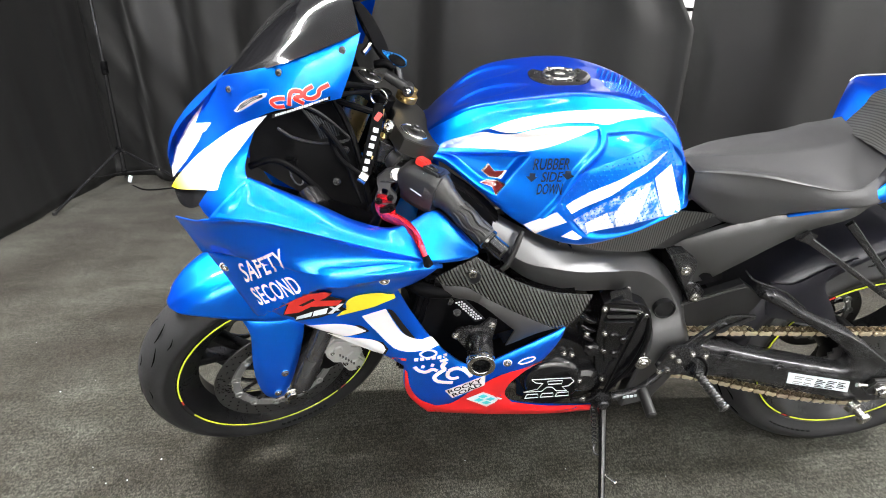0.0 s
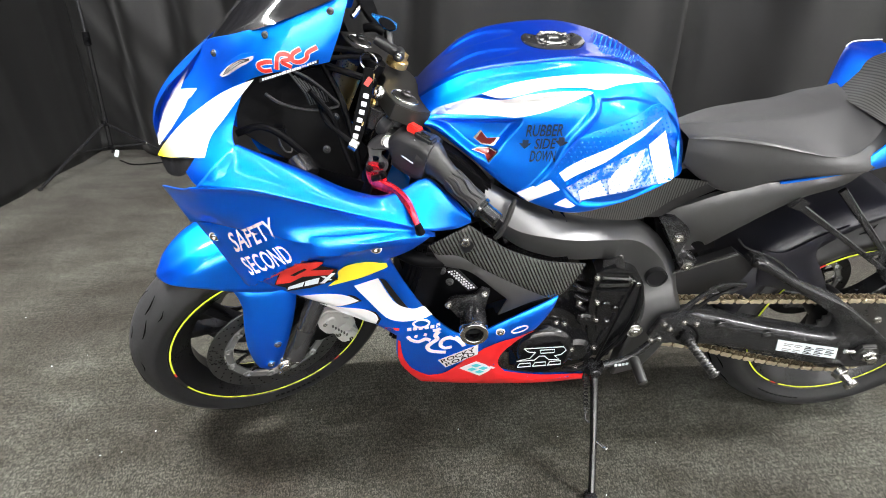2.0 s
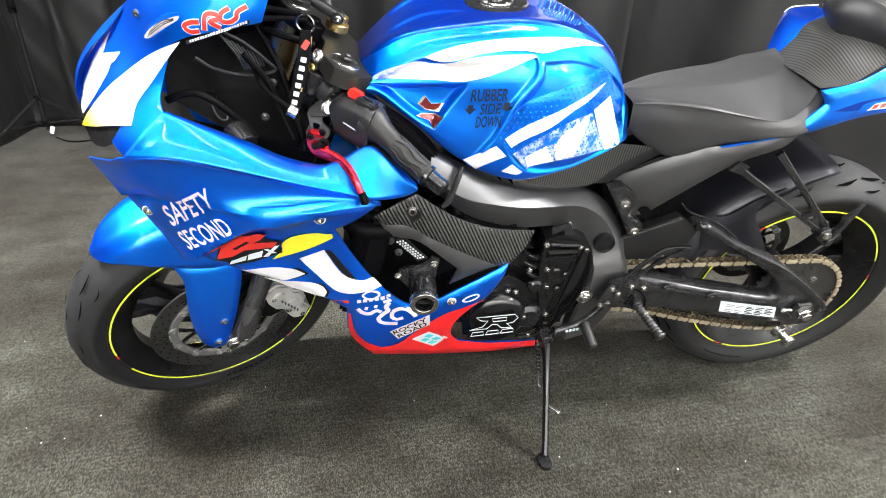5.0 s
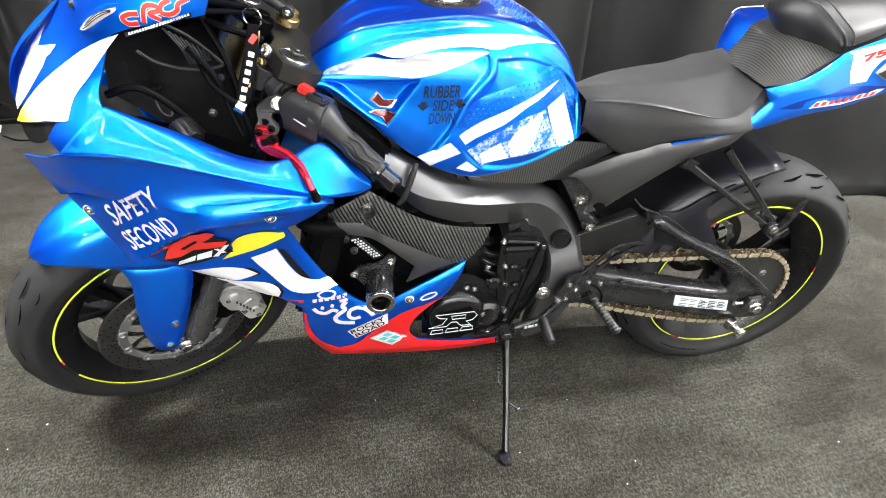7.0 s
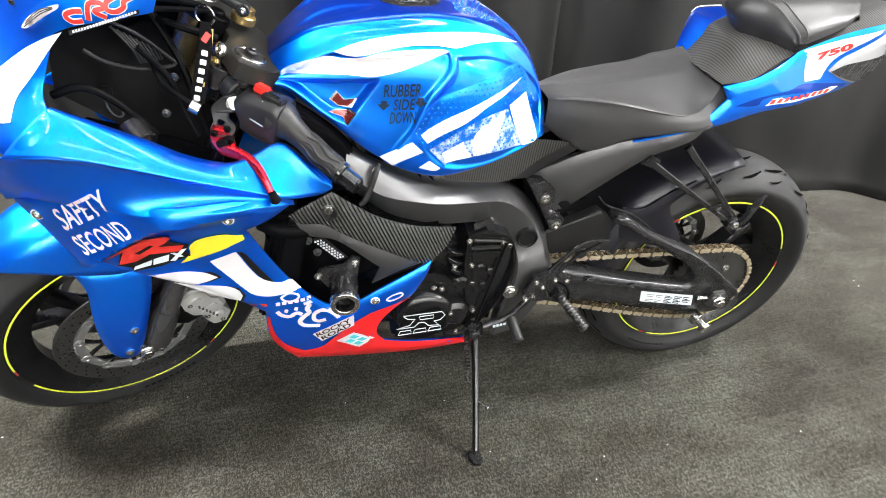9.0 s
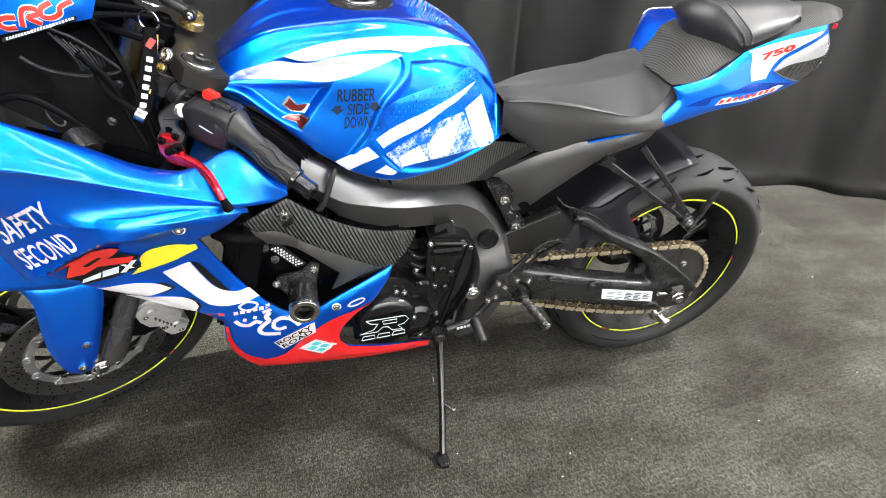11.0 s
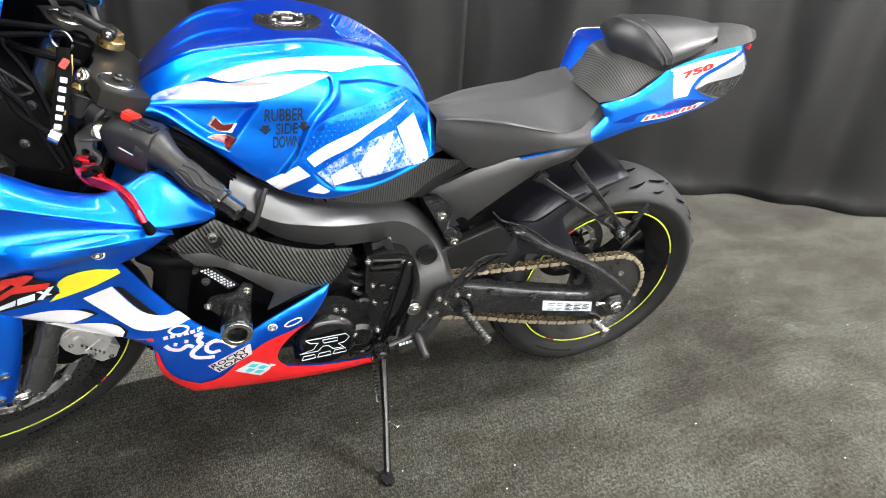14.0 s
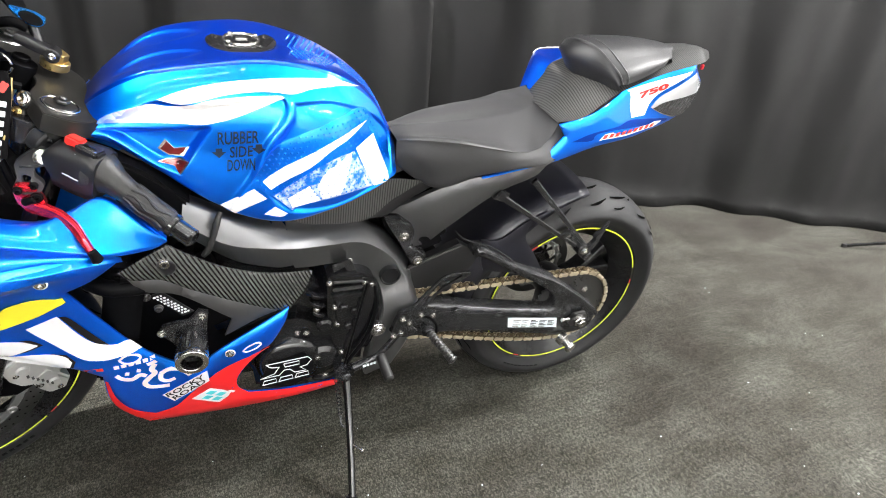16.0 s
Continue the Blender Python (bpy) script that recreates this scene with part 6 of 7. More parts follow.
part("foot", slab([(-.011, -.020), (.0, -.024), (.012, -.018), (.014, .010), (.008, .022), (-.008, .020), (-.014, .005)], -.004, .004, .002), SATIN, stand, "flat stand foot").matrix_basis = BIKE.inverted() @ Matrix.Translation((.049, -.362, .0055)) @ Matrix.Rotation(radians(90), 4, "X")
part("pivot", merged(block((.072, -.145, .262), (.045, .03, .045), .008), rod((.072, -.13, .265), (.072, -.172, .265), .012, 18)), SATIN, stand)
part("spring", tube([(.052 + .005 * math.cos(k * 1.05), -.160 - k * .0009 + .005 * math.sin(k * 1.05), .255 - k * .0011) for k in range(60)], .0014, 6, 1), SATIN, stand)
part("spring_hook", tube([(.052, -.210, .188), (.050, -.222, .176), (.056, -.228, .170), (.066, -.232, .172)], .002, 6), SATIN, stand)
part("tang", merged(rod((.066, -.262, .148), (.084, -.285, .150), .004, 10), rod((.082, -.283, .150), (.087, -.290, .1505), .0065, 14)), STEEL, stand, "bright stand tang")

# passenger footrest
rest = empty("passenger_footrest", bike)
for a, b in (((.400, -.118, .688), (.608, -.156, .556)), ((.478, -.118, .716), (.626, -.158, .562))):
    part("hanger_bar", bar([a, tuple(np.array(a) * .5 + np.array(b) * .5), b], .010, (.016, .0105, .0105)), SATIN, rest)
    # thin paler tube gives the bar its bright edge highlight
    part("bar_edge_highlight", tube([tuple(np.array(a) + (.004, -.005, .004)), tuple(np.array(b) + (.003, -.005, .003))], .0014, 6, 0), PEG, rest)
part("hanger_foot", slab([(.385, .682), (.400, .702), (.425, .690), (.412, .672)], -.126, -.112, .003), SATIN, rest)
part("hanger_web", slab([(.556, .590), (.585, .598), (.606, .582), (.622, .556), (.604, .552)], -.156, -.150, .002, holes=[[(.580, .584), (.588, .588), (.592, .580), (.585, .577)]]), SATIN, rest)
part("boss", merged(rod((.624, -.145, .550), (.624, -.174, .550), .0155, 24), rod((.632, -.150, .536), (.640, -.176, .532), .012, 18)), SATIN, rest)
part("boss_bolt", bolt((.624, -.175, .551), .008), STEEL, rest)
part("folding_peg", slab([(.636, .540), (.652, .566), (.669, .628), (.655, .606), (.640, .592), (.643, .580), (.630, .562)], -.178, -.166, .002, 0), SATIN, rest, "folded black passenger peg")

# rear hugger and axle
hug = empty("rear_hugger", bike)
rows = []
for a in range(97, 168, 5):
    k = min(1.0, (a - 97) / 32)
    rows.append([polar(r, a, y, RC) for r, y in ((.366, 0.0), (.365, -.035), (.362, -.064), (.357 - .006 * k, -.086), (.352 - .024 * k, -.098), (.347 - .034 * k, -.102))])
cols = [[np.array((p[0], -p[1], p[2])) for p in reversed(r[1:])] + [np.array(p) for p in r] for r in rows]
hs = part("shell", grid_mesh(cols), HUGGER, hug, "satin black tyre hugger, its bluish sheen put into the colour", 50)
hs.modifiers.new("shell", "SOLIDIFY").thickness = 0.003
part("side_wing", sheet([(.548, .622), (.497, .596), (.44, .556), (.39, .560), (.40, .50), (.41, .47), (.50, .45), (.574, .451), (.544, .498), (.514, .538), (.506, .565), (.514, .592)], lambda x, z: -.106 - .012 * max(0, .56 - z), 0.016, 0.004, lip=.005), HUGGER, hug, "satin black chain guard")
part("wing_edge", tube([(.307, -.128, .612), (.327, -.130, .592), (.357, -.132, .580), (.403, -.132, .560), (.466, -.126, .512)], [.0015, .002, .0025, .0025, .002], 8), SATIN, hug)
axle = empty("rear_axle", bike)
part("axle_block", slab([(.662, .302), (.678, .328), (.710, .330), (.722, .312), (.712, .288), (.676, .286)], -.164, -.150, .003), PEG, axle, "grey axle adjuster block")
part("axle_nut", merged(rod((.693, -.160, .308), (.693, -.174, .308), .0165, 6), rod((.693, -.17, .308), (.693, -.184, .308), .011, 20)), STEEL, axle)
part("adjuster_bolt", merged(rod((.646, -.156, .311), (.668, -.158, .310), .0045, 10), rod((.644, -.156, .311), (.650, -.156, .311), .0075, 6)), STEEL, axle)
part("stand_spool", merged(rod((.662, -.150, .240), (.668, -.165, .238), .018, 20), rod((.668, -.165, .238), (.674, -.185, .234), .010, 16), rod((.673, -.183, .234), (.676, -.193, .232), .016, 20)), STEEL, axle, "bright paddock stand spool")
lab = part("warning_label", slab([(.488, .336), (.634, .312), (.641, .279), (.493, .304)], 0, .0015, 0, 0, surf=lambda x, z: SWY(x, z) - .0022), PALE, swing, "silver-white warning label with dense small print")
for r in range(6):
    for k in range(5):
        if (k < 2 and r % 3 == 2) or (k == 4 and r > 3):
            continue
        x, z = .505 + k * .026, .327 - r * .0050 - k * .0042
        part("print_bar", slab([(x, z), (x + .022 - .004 * ((r + k) % 3), z - .0036), (x + .022 - .004 * ((r + k) % 3), z - .0062), (x, z - .0026)], 0, .0004, 0, 0, surf=lambda x, z: SWY(x, z) - .0027), CARRIER if k < 2 else INK, lab)

# ---- graphics, tank fittings and small parts ----
on_upper, on_flank, on_lower, on_cowl, on_white, on_tail = (on_mesh(o, 1.0) for o in (upper, flank, lower, cowl, wp, tp))
on_side = lambda x, z: (lambda v: v if v < 0.5 else SHELF(x, z) + .006)(min(on_upper(x, z), on_flank(x, z), on_lower(x, z)))
on_nose = lambda x, z: (lambda v: v if v < 0.5 else FAIR(x, z))(min(on_cowl(x, z), on_white(x, z)))
on_tailp = lambda x, z: (lambda v: v if v < 0.5 else TAILY(x, z))(on_tail(x, z))


def ribbon(path, w, surf, off=-0.0014, steps=5):
    """A painted stroke of even width along a path on a surface."""
    line = cat([np.array(p, float) for p in path], steps)
    rows = []
    for i, p in enumerate(line):
        d = line[min(i + 1, len(line) - 1)] - line[max(i - 1, 0)]
        d = d / (np.linalg.norm(d) + 1e-9)
        nrm = np.array((-d[1], d[0])) * w / 2
        rows.append([(q[0], surf(q[0], q[1]) + o, q[1]) for q, o in ((p - nrm, off), (p, off), (p + nrm, off), (p + nrm, off + 0.0005), (p - nrm, off + 0.0005))])
    return grid_mesh(rows, close_v=True, caps=True)


BAND_A = [(-.306, .8645), (-.298, .873), (-.276, .883), (-.242, .894), (-.230, .896), (-.206, .893), (-.177, .897), (-.142, .905), (-.091, .910), (-.045, .909), (-.034, .906), (-.042, .901), (-.075, .891), (-.111, .878), (-.137, .871), (-.163, .867), (-.196, .869), (-.245, .869), (-.285, .867)]
BAND_B = [(-.219, .903), (-.191, .914), (-.157, .923), (-.105, .930), (-.051, .931), (.007, .926), (.061, .916), (.106, .899), (.071, .906), (.037, .909), (.010, .910), (-.019, .908), (-.054, .914), (-.090, .915), (-.125, .911), (-.151, .905), (-.177, .899), (-.197, .898)]
for o in (BAND_A, BAND_B, [(-.149, .727), (-.0935, .760), (-.0735, .740), (-.127, .712)], [(-.080, .7095), (-.0612, .7228), (-.040, .7055), (-.052, .701)]):
    part("white_band", decal([o], on_tank, -.0042 if o is BAND_A else -.0028, .006, .0005, 4), WHITEFADE if o is BAND_A else WHITE, tank, "white tank graphic")
PAD = [(-.097, .771), (-.079, .797), (-.059, .826), (-.021, .843), (.042, .858), (.092, .864), (.115, .862), (.138, .834), (.168, .772), (.172, .735), (.160, .714), (.080, .714), (-.001, .714), (-.033, .706), (-.063, .738)]
pad = part("knee_pad", sheet(PAD, on_tank, 0.010, 0.003, -.0032, n=4, lip=.0015), BLUE, tank, "dimpled blue knee grip pad")
on_pad = (lambda f: lambda x, z: f(x, z) if f(x, z) < .5 else on_tank(x, z))(on_mesh(pad, 1.0))
part("scuffed_film", decal([[(-.062, .742), (.002, .779), (.050, .797), (.088, .797), (.112, .752), (.132, .717), (.020, .718), (-.032, .710)]], on_pad, -.0011, .008, .0003, 3), SCUFFED, pad, "scuffed silvery film showing blue")
for o in ([(-.079, .772), (-.040, .795), (.0094, .8146), (.0415, .8264), (.078, .8345), (.119, .839), (.081, .8246), (.0426, .813), (.0017, .7876), (-.038, .770), (-.066, .7546)], [(-.038, .734), (.000, .7535), (.0208, .7201), (-.0313, .714)],
          [(.024, .7208), (.014, .7496), (.0326, .777), (.0836, .798), (.0733, .760), (.060, .7215)], [(.0918, .801), (.1333, .812), (.1645, .7355), (.159, .717), (.1325, .716), (.111, .7566)]):
    part("pad_graphic", decal([o], on_pad, -.0019, .006, .0005, 3), WHITE, pad, "white pad graphic")
part("pad_graphic", decal([[(-.0104, .803), (.0094, .8140), (.0415, .8255), (.072, .8322), (.0425, .815), (.006, .7960)]], on_pad, -.0027, .010, .0004, 3), PALE, pad, "pale pad graphic")


def dimples(surf, poly, du, dv, slant, r, parent, name):
    bms = []
    P = np.array(poly)
    (x0, z0), (x1, z1) = P.min(0), P.max(0)
    z, row = z0, 0
    while z < z1:
        x = x0 + (row % 2) * du / 2
        while x < x1:
            if inside(poly, x, z) and edge_dist(poly, x, z) > r * 1.4:
                y = surf(x, z) - .0006
                bms.append(grid_mesh([[(x + q * math.cos(a), y - h, z + q * math.sin(a)) for a in [k * math.pi / 4 for k in range(8)]] for q, h in ((r, 0.0), (r * .8, r * .45), (r * .35, r * .7), (.00005, r * .72))], close_v=True))
            x += du
        z += dv
        row += 1
    ob = part(name, merged(*bms), BLUE, parent, "raised round studs", 70)
    ob["kind"] = "stuff"
    return ob


dimples(on_pad, PAD, .0105, .0085, 0, .0019, pad, "grip_studs")
cuts = [("RUBBER", (-.142, .834), (-.080, .837), (-.140, .855)), ("SIDE", (-.126, .812), (-.091, .814), (-.124, .831)), ("DOWN", (-.132, .789), (-.089, .791), (-.130, .809))]
for t, a, b, c in cuts:
    part("lettering", words(t, on_tank, a, b, c), GREYINK, tank, "dark cut-film words " + t, smooth=False)
for dx, dz in ((.001, -.006), (.062, .0005)):
    part("arrow", decal([[(-.147 + dx, .833 + dz), (-.137 + dx, .833 + dz), (-.137 + dx, .827 + dz), (-.132 + dx, .827 + dz), (-.143 + dx, .817 + dz), (-.153 + dx, .827 + dz), (-.147 + dx, .827 + dz)]], on_tank, -.0014, .01, .0005, 0), GREYINK, tank, "dark arrow pointing down")
for o, i in (([(-.230, .824), (-.218, .838), (-.206, .824), (-.184, .826), (-.194, .811), (-.216, .813)], [(-.226, .824), (-.218, .833), (-.207, .820), (-.190, .822), (-.196, .814), (-.214, .816)]), ([(-.233, .806), (-.220, .808), (-.200, .808), (-.187, .806), (-.203, .785), (-.209, .796)], [(-.227, .804), (-.218, .805), (-.200, .805), (-.193, .803), (-.203, .790), (-.207, .799)])):
    m = np.mean(o, 0)
    i = [tuple(m + (np.array(q) - m) * .80) for q in o]
    part("badge", decal([o], on_tank, -.004, .01, .0035, 0), STEEL, tank, "raised steel badge")
    part("badge_inlay", decal([i], on_tank, -.0055, .01, .0016, 0), DARKRED, tank, "dark red badge inlay")


def on_top(ob):
    from mathutils.bvhtree import BVHTree
    me = ob.data
    tree = BVHTree.FromPolygons([v.co[:] for v in me.vertices], [p.vertices[:] for p in me.polygons])
    return lambda x, y: (lambda h: h[0].z if h[0] is not None else .9)(tree.ray_cast((x, y, 2.0), (0, 0, -1)))


top = on_top(shell)
cap = empty("fuel_cap", bike)
CAPM = Matrix.Translation((-.086, .002, .9575)) @ Matrix.Rotation(radians(3), 4, "X") @ Matrix.Rotation(radians(-90), 4, "X") @ Matrix.Diagonal((1, .6, 1, 1))
for nm, prof, mt in (("ring", [(.030, -.0045), (.052, -.0040), (.056, -.002), (.056, .012), (.030, .012)], GLOSS), ("lid", [(.0, -.0075), (.022, -.0075), (.027, -.0065), (.030, -.003), (.030, .003), (.0, .003)], GLOSS), ("lid_rim", [(.0265, -.010), (.0295, -.010), (.0305, -.006), (.0255, -.006)], STEEL)):
    part(nm, lathe([(r, y) for r, y in prof], (0, 0, 0), 48, close=nm != "lid"), mt, cap).matrix_basis = CAPM
part("keyhole_flap", block((0, -.0095, 0), (.020, .004, .012), .002), STEEL, cap).matrix_basis = CAPM
for k in range(5):
    a = 2 * math.pi * k / 5 + .4
    part("cap_bolt", bolt((.042 * math.cos(a), -.005, .042 * math.sin(a)), .0032, (0, -1, 0), .003), GLOSS, cap).matrix_basis = CAPM
for k in range(4):
    a = math.pi * k / 2 + .6
    part("lid_lug", block((.028 * math.cos(a), -.0105, .028 * math.sin(a)), (.010, .004, .007), .0015, Matrix.Rotation(-a, 4, "Y")), STEEL, cap).matrix_basis = CAPM
# studded pads on the crown and along the spine
bms = []
for i in range(11):
    for j in range(-8, 9):
        x, y = -.020 + i * .0095 + (abs(j) * .0022), j * .0058
        if x < -.012 + abs(y) * .1 or (x > .075 - abs(y) * .6):
            continue
        z = top(x, y)
        bms.append(grid_mesh([[(x + q * math.cos(a), y + q * math.sin(a), z + h) for a in [k * math.pi / 4 for k in range(8)]] for q, h in ((.0021, -.0004), (.0017, .0012), (.0008, .0018), (.00005, .0019))], close_v=True))
for i in range(20):
    for j in range(-3, 4):
        x, y = .080 + i * .0052, j * .0070
        z = top(x, y)
        bms.append(grid_mesh([[(x + q * math.cos(a) + h * .7, y + q * math.sin(a), z + h) for a in [k * math.pi / 4 for k in range(8)]] for q, h in ((.0024, -.0006), (.0019, .0014), (.0009, .0022), (.00005, .0023))], close_v=True))
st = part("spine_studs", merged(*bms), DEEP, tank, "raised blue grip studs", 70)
st["kind"] = "stuff"

# side fairing graphics
RED_P = [(-.088, .420), (-.110, .407), (-.148, .371), (-.158, .321), (-.138, .280), (-.054, .245), (.061, .218), (.064, .192), (-.035, .204), (-.161, .229), (-.327, .266), (-.362, .325), (-.373, .368), (-.372, .424), (-.367, .422), (-.362, .373), (-.344, .330), (-.310, .300), (-.272, .310), (-.232, .354), (-.174, .400)]
part("red_zone", decal([RED_P], on_side, -.0022, .014, .0005, 4), RED, fairing, "red belly zone")
for o in ([(-.462,.556), (-.448,.553), (-.435,.539), (-.458,.529), (-.487,.523), (-.457,.534), (-.443,.540)], [(-.431,.516), (-.411,.507), (-.402,.488), (-.409,.472), (-.414,.473), (-.408,.487), (-.415,.502)], [(-.399,.600), (-.383,.555), (-.367,.526), (-.348,.515), (-.356,.528), (-.372,.559), (-.388,.594)]):
    part("black_edge", decal([o], on_side, -.0016, .006, .0004, 4), INK, fairing)
for o in ([(-.554,.549), (-.527,.555), (-.492,.559), (-.462,.554), (-.441,.540), (-.458,.532), (-.486,.524), (-.510,.529), (-.533,.537)], [(-.517,.527), (-.497,.522), (-.466,.521), (-.431,.515), (-.413,.503), (-.407,.488), (-.413,.475), (-.428,.475), (-.452,.488), (-.472,.499), (-.495,.514)], [(-.446,.582), (-.401,.602), (-.386,.558), (-.370,.529), (-.346,.515), (-.317,.514), (-.302,.491), (-.333,.484), (-.362,.481), (-.387,.489), (-.403,.508), (-.422,.539), (-.437,.564)]):
    part("white_shape", decal([o], on_side, -.0024, .006, .0005, 5), WHITE, fairing, "large white graphic")

part("yellow_shape", decal([[(-.4703, .6214), (-.4506, .641), (-.4156, .649), (-.384, .641), (-.3818, .6315), (-.3972, .6233), (-.4235, .6087), (-.4604, .5934), (-.4933, .5801), (-.4725, .6042)]], on_side, -.0024, .006, .0005, 4), YELLOW, fairing, "yellow graphic")
MARK = [(-.606, .600), (-.570, .618), (-.535, .640), (-.505, .648), (-.493, .645), (-.506, .631), (-.520, .6208), (-.4764, .6284), (-.4865, .6129), (-.5367, .6031), (-.5622, .5856), (-.5912, .5776), (-.5776, .606)]
part("black_shape", decal([[(-.608, .598), (-.574, .6195), (-.537, .642), (-.492, .649), (-.4985, .636), (-.4690, .6290), (-.4785, .6090), (-.4715, .6010), (-.5265, .5745), (-.5708, .5625), (-.5735, .5715), (-.5935, .5755), (-.582, .603)]], on_side, -.0032, .006, .0004, 0), INK, fairing, "black backing of the red mark")
part("red_shape", decal([MARK], on_side, -.0042, .006, .0005, 0), ORANGE, fairing, "red angular mark")
part("mark_counter", decal([[(-.5593, .6041), (-.530, .6252), (-.526, .6225), (-.5521, .6030)]], on_side, -.0050, .006, .0004, 0), INK, fairing)
for o in ([(-.5673, .5743), (-.5354, .5902), (-.5403, .5781), (-.5708, .5664)], [(-.5331, .5919), (-.5054, .6037), (-.5106, .588), (-.5371, .5784)], [(-.503, .607), (-.496, .6085), (-.4832, .5996), (-.490, .598)], [(-.4746, .6194), (-.483, .6175), (-.5075, .5883), (-.499, .589)]):
    part("silver_bar", decal([o], on_side, -.0042, .006, .0005, 0), PALE, fairing)
for t, a, b, c in (("SAFETY", (-.643, .6595), (-.556, .7110), (-.652, .6980)), ("SECOND", (-.6185, .6250), (-.5332, .6700), (-.6392, .6500))):
    part("lettering", words(t, on_side, a, b, c, off=-.0060), WHITE, fairing, "white cut-film word " + t, smooth=False)
part("oval_ring", ribbon([(-.341, .473), (-.333, .480), (-.324, .483), (-.313, .480), (-.308, .473), (-.315, .465), (-.325, .462), (-.335, .465), (-.341, .473)], .004, on_side), WHITE, fairing)
for k in range(6):
    x, z = -.352 + k * .0115, .453 + k * .0014
    part("print_bar", decal([[(x, z), (x + .008, z + .001), (x + .008, z + .009), (x, z + .008)]], on_side, -.0014, .01, .0004, 0), WHITE, fairing)
for pth, w in (([(-.352, .437), (-.344, .426), (-.330, .421), (-.316, .429), (-.306, .424)], .008), ([(-.289, .450), (-.296, .438), (-.292, .428), (-.304, .416), (-.312, .404), (-.306, .392), (-.290, .387), (-.274, .385)], .009), ([(-.283, .423), (-.270, .430), (-.254, .426), (-.243, .414), (-.236, .402)], .009),
               ([(-.283, .423), (-.285, .408), (-.276, .399), (-.262, .402)], .008), ([(-.338, .438), (-.332, .436)], .008), ([(-.319, .442), (-.313, .440)], .008), ([(-.301, .452), (-.285, .456)], .007)):
    part("white_stroke", ribbon(pth, w, on_side), WHITE, fairing, "white brush-stroke graphic")
part("sign_border", decal([[(-.290, .360), (-.207, .405), (-.206, .372), (-.273, .331)]], on_side, -.0032, .012, .0004, 0), WHITE, fairing)
part("sign_plate", decal([[(-.286, .358), (-.210, .399), (-.209, .374), (-.272, .335)]], on_side, -.0038, .012, .0003, 0), WHITE, fairing)
part("lettering", words("ROCKY", on_side, (-.281, .350), (-.212, .387), (-.285, .363), off=-.0048, bold=0.02), INK, fairing, "black word ROCKY", smooth=False)
part("lettering", words("ROAD", on_side, (-.271, .337), (-.211, .373), (-.276, .349), off=-.0048, bold=0.02), INK, fairing, "black word ROAD", smooth=False)
part("diamond", decal([[(-.208, .346), (-.163, .309), (-.196, .283), (-.244, .324)]], on_side, -.0034, .012, .0004, 0), WHITE, fairing)
for x, z in ((-.207, .330), (-.190, .316), (-.215, .316), (-.198, .302)):
    part("teal_square", decal([[(x - .011, z + .001), (x, z + .008), (x + .011, z - .001), (x, z - .008)]], on_side, -.0042, .012, .0004, 0), TEAL, fairing)
part("oval_mark", ribbon([(-.140, .432), (-.130, .440), (-.112, .444), (-.106, .438), (-.116, .430), (-.132, .427), (-.140, .432)], .003, on_side), WHITE, fairing)
part("pink_bar", decal([[(-.397, .462), (-.368, .461), (-.368, .454), (-.395, .456)]], on_side, -.0014, .01, .0004, 0), ORANGE, fairing)
for x, z in ((-.681, .680), (-.398, .686), (-.163, .434)):
    q = (x, on_side(x, z), z)
    part("fairing_bolt", bolt(q, .0062), STEEL, fairing, "bright fairing bolt")
    part("bolt_washer", ring(q, .0, .0098, -.0012, .001, 24), PALE, fairing)
part("edge_trim", ribbon([(-.383, .642), (-.357, .576), (-.317, .498), (-.268, .440), (-.220, .406)], .003, on_side), BLUE, fairing)

# nose graphics
part("white_plate", decal([[(-.710, .925), (-.725, .896), (-.683, .910), (-.696, .896), (-.703, .892), (-.709, .880), (-.736, .847), (-.776, .806), (-.786, .815), (-.774, .847), (-.746, .888)]], on_nose, -.0024, .006, .0005, 0), WHITE, nose, "white number plate shape")
for pth in ([(-.538, .974), (-.550, .973), (-.560, .968), (-.553, .961), (-.540, .962)], [(-.533, .963), (-.528, .983), (-.514, .985), (-.511, .979), (-.523, .975), (-.510, .967)], [(-.494, .993), (-.506, .986), (-.507, .977), (-.497, .975), (-.487, .980), (-.484, .988), (-.470, .995)]):
    part("red_stroke", ribbon(pth, .0056, on_nose, -.0024), ORANGE, nose, "red rounded mark")
    part("stroke_rim", ribbon(pth, .0082, on_nose, -.0014), PALE, nose)
part("print_strip", decal([[(-.561, .949), (-.470, .977), (-.471, .971), (-.561, .944)]], on_nose, -.0012, .012, .0004, 0), INK, nose)
for k in range(22):
    x, z = -.556 + k * .0038, .9470 + k * .00118
    part("print_bar", decal([[(x, z), (x + .0028, z + .0008), (x + .0028, z + .0040), (x, z + .0032)]], on_nose, -.0018, .01, .0003, 0), PALE, nose)
part("lamp_surround", sheet([(-.643, .936), (-.623, .956), (-.588, .979), (-.563, .984), (-.567, .975), (-.590, .962), (-.616, .945), (-.635, .935)], on_nose, .008, .004, -.003, n=4, lip=.002), BLUE, nose, "blue rim round the flush indicator")
part("lamp_lens", sheet([(-.630, .943), (-.610, .961), (-.585, .974), (-.566, .980), (-.568, .975), (-.589, .963), (-.618, .945)], on_nose, .008, .004, -.0060, n=4, lip=.0015), CHROME, nose, "bright mirrored indicator lens")
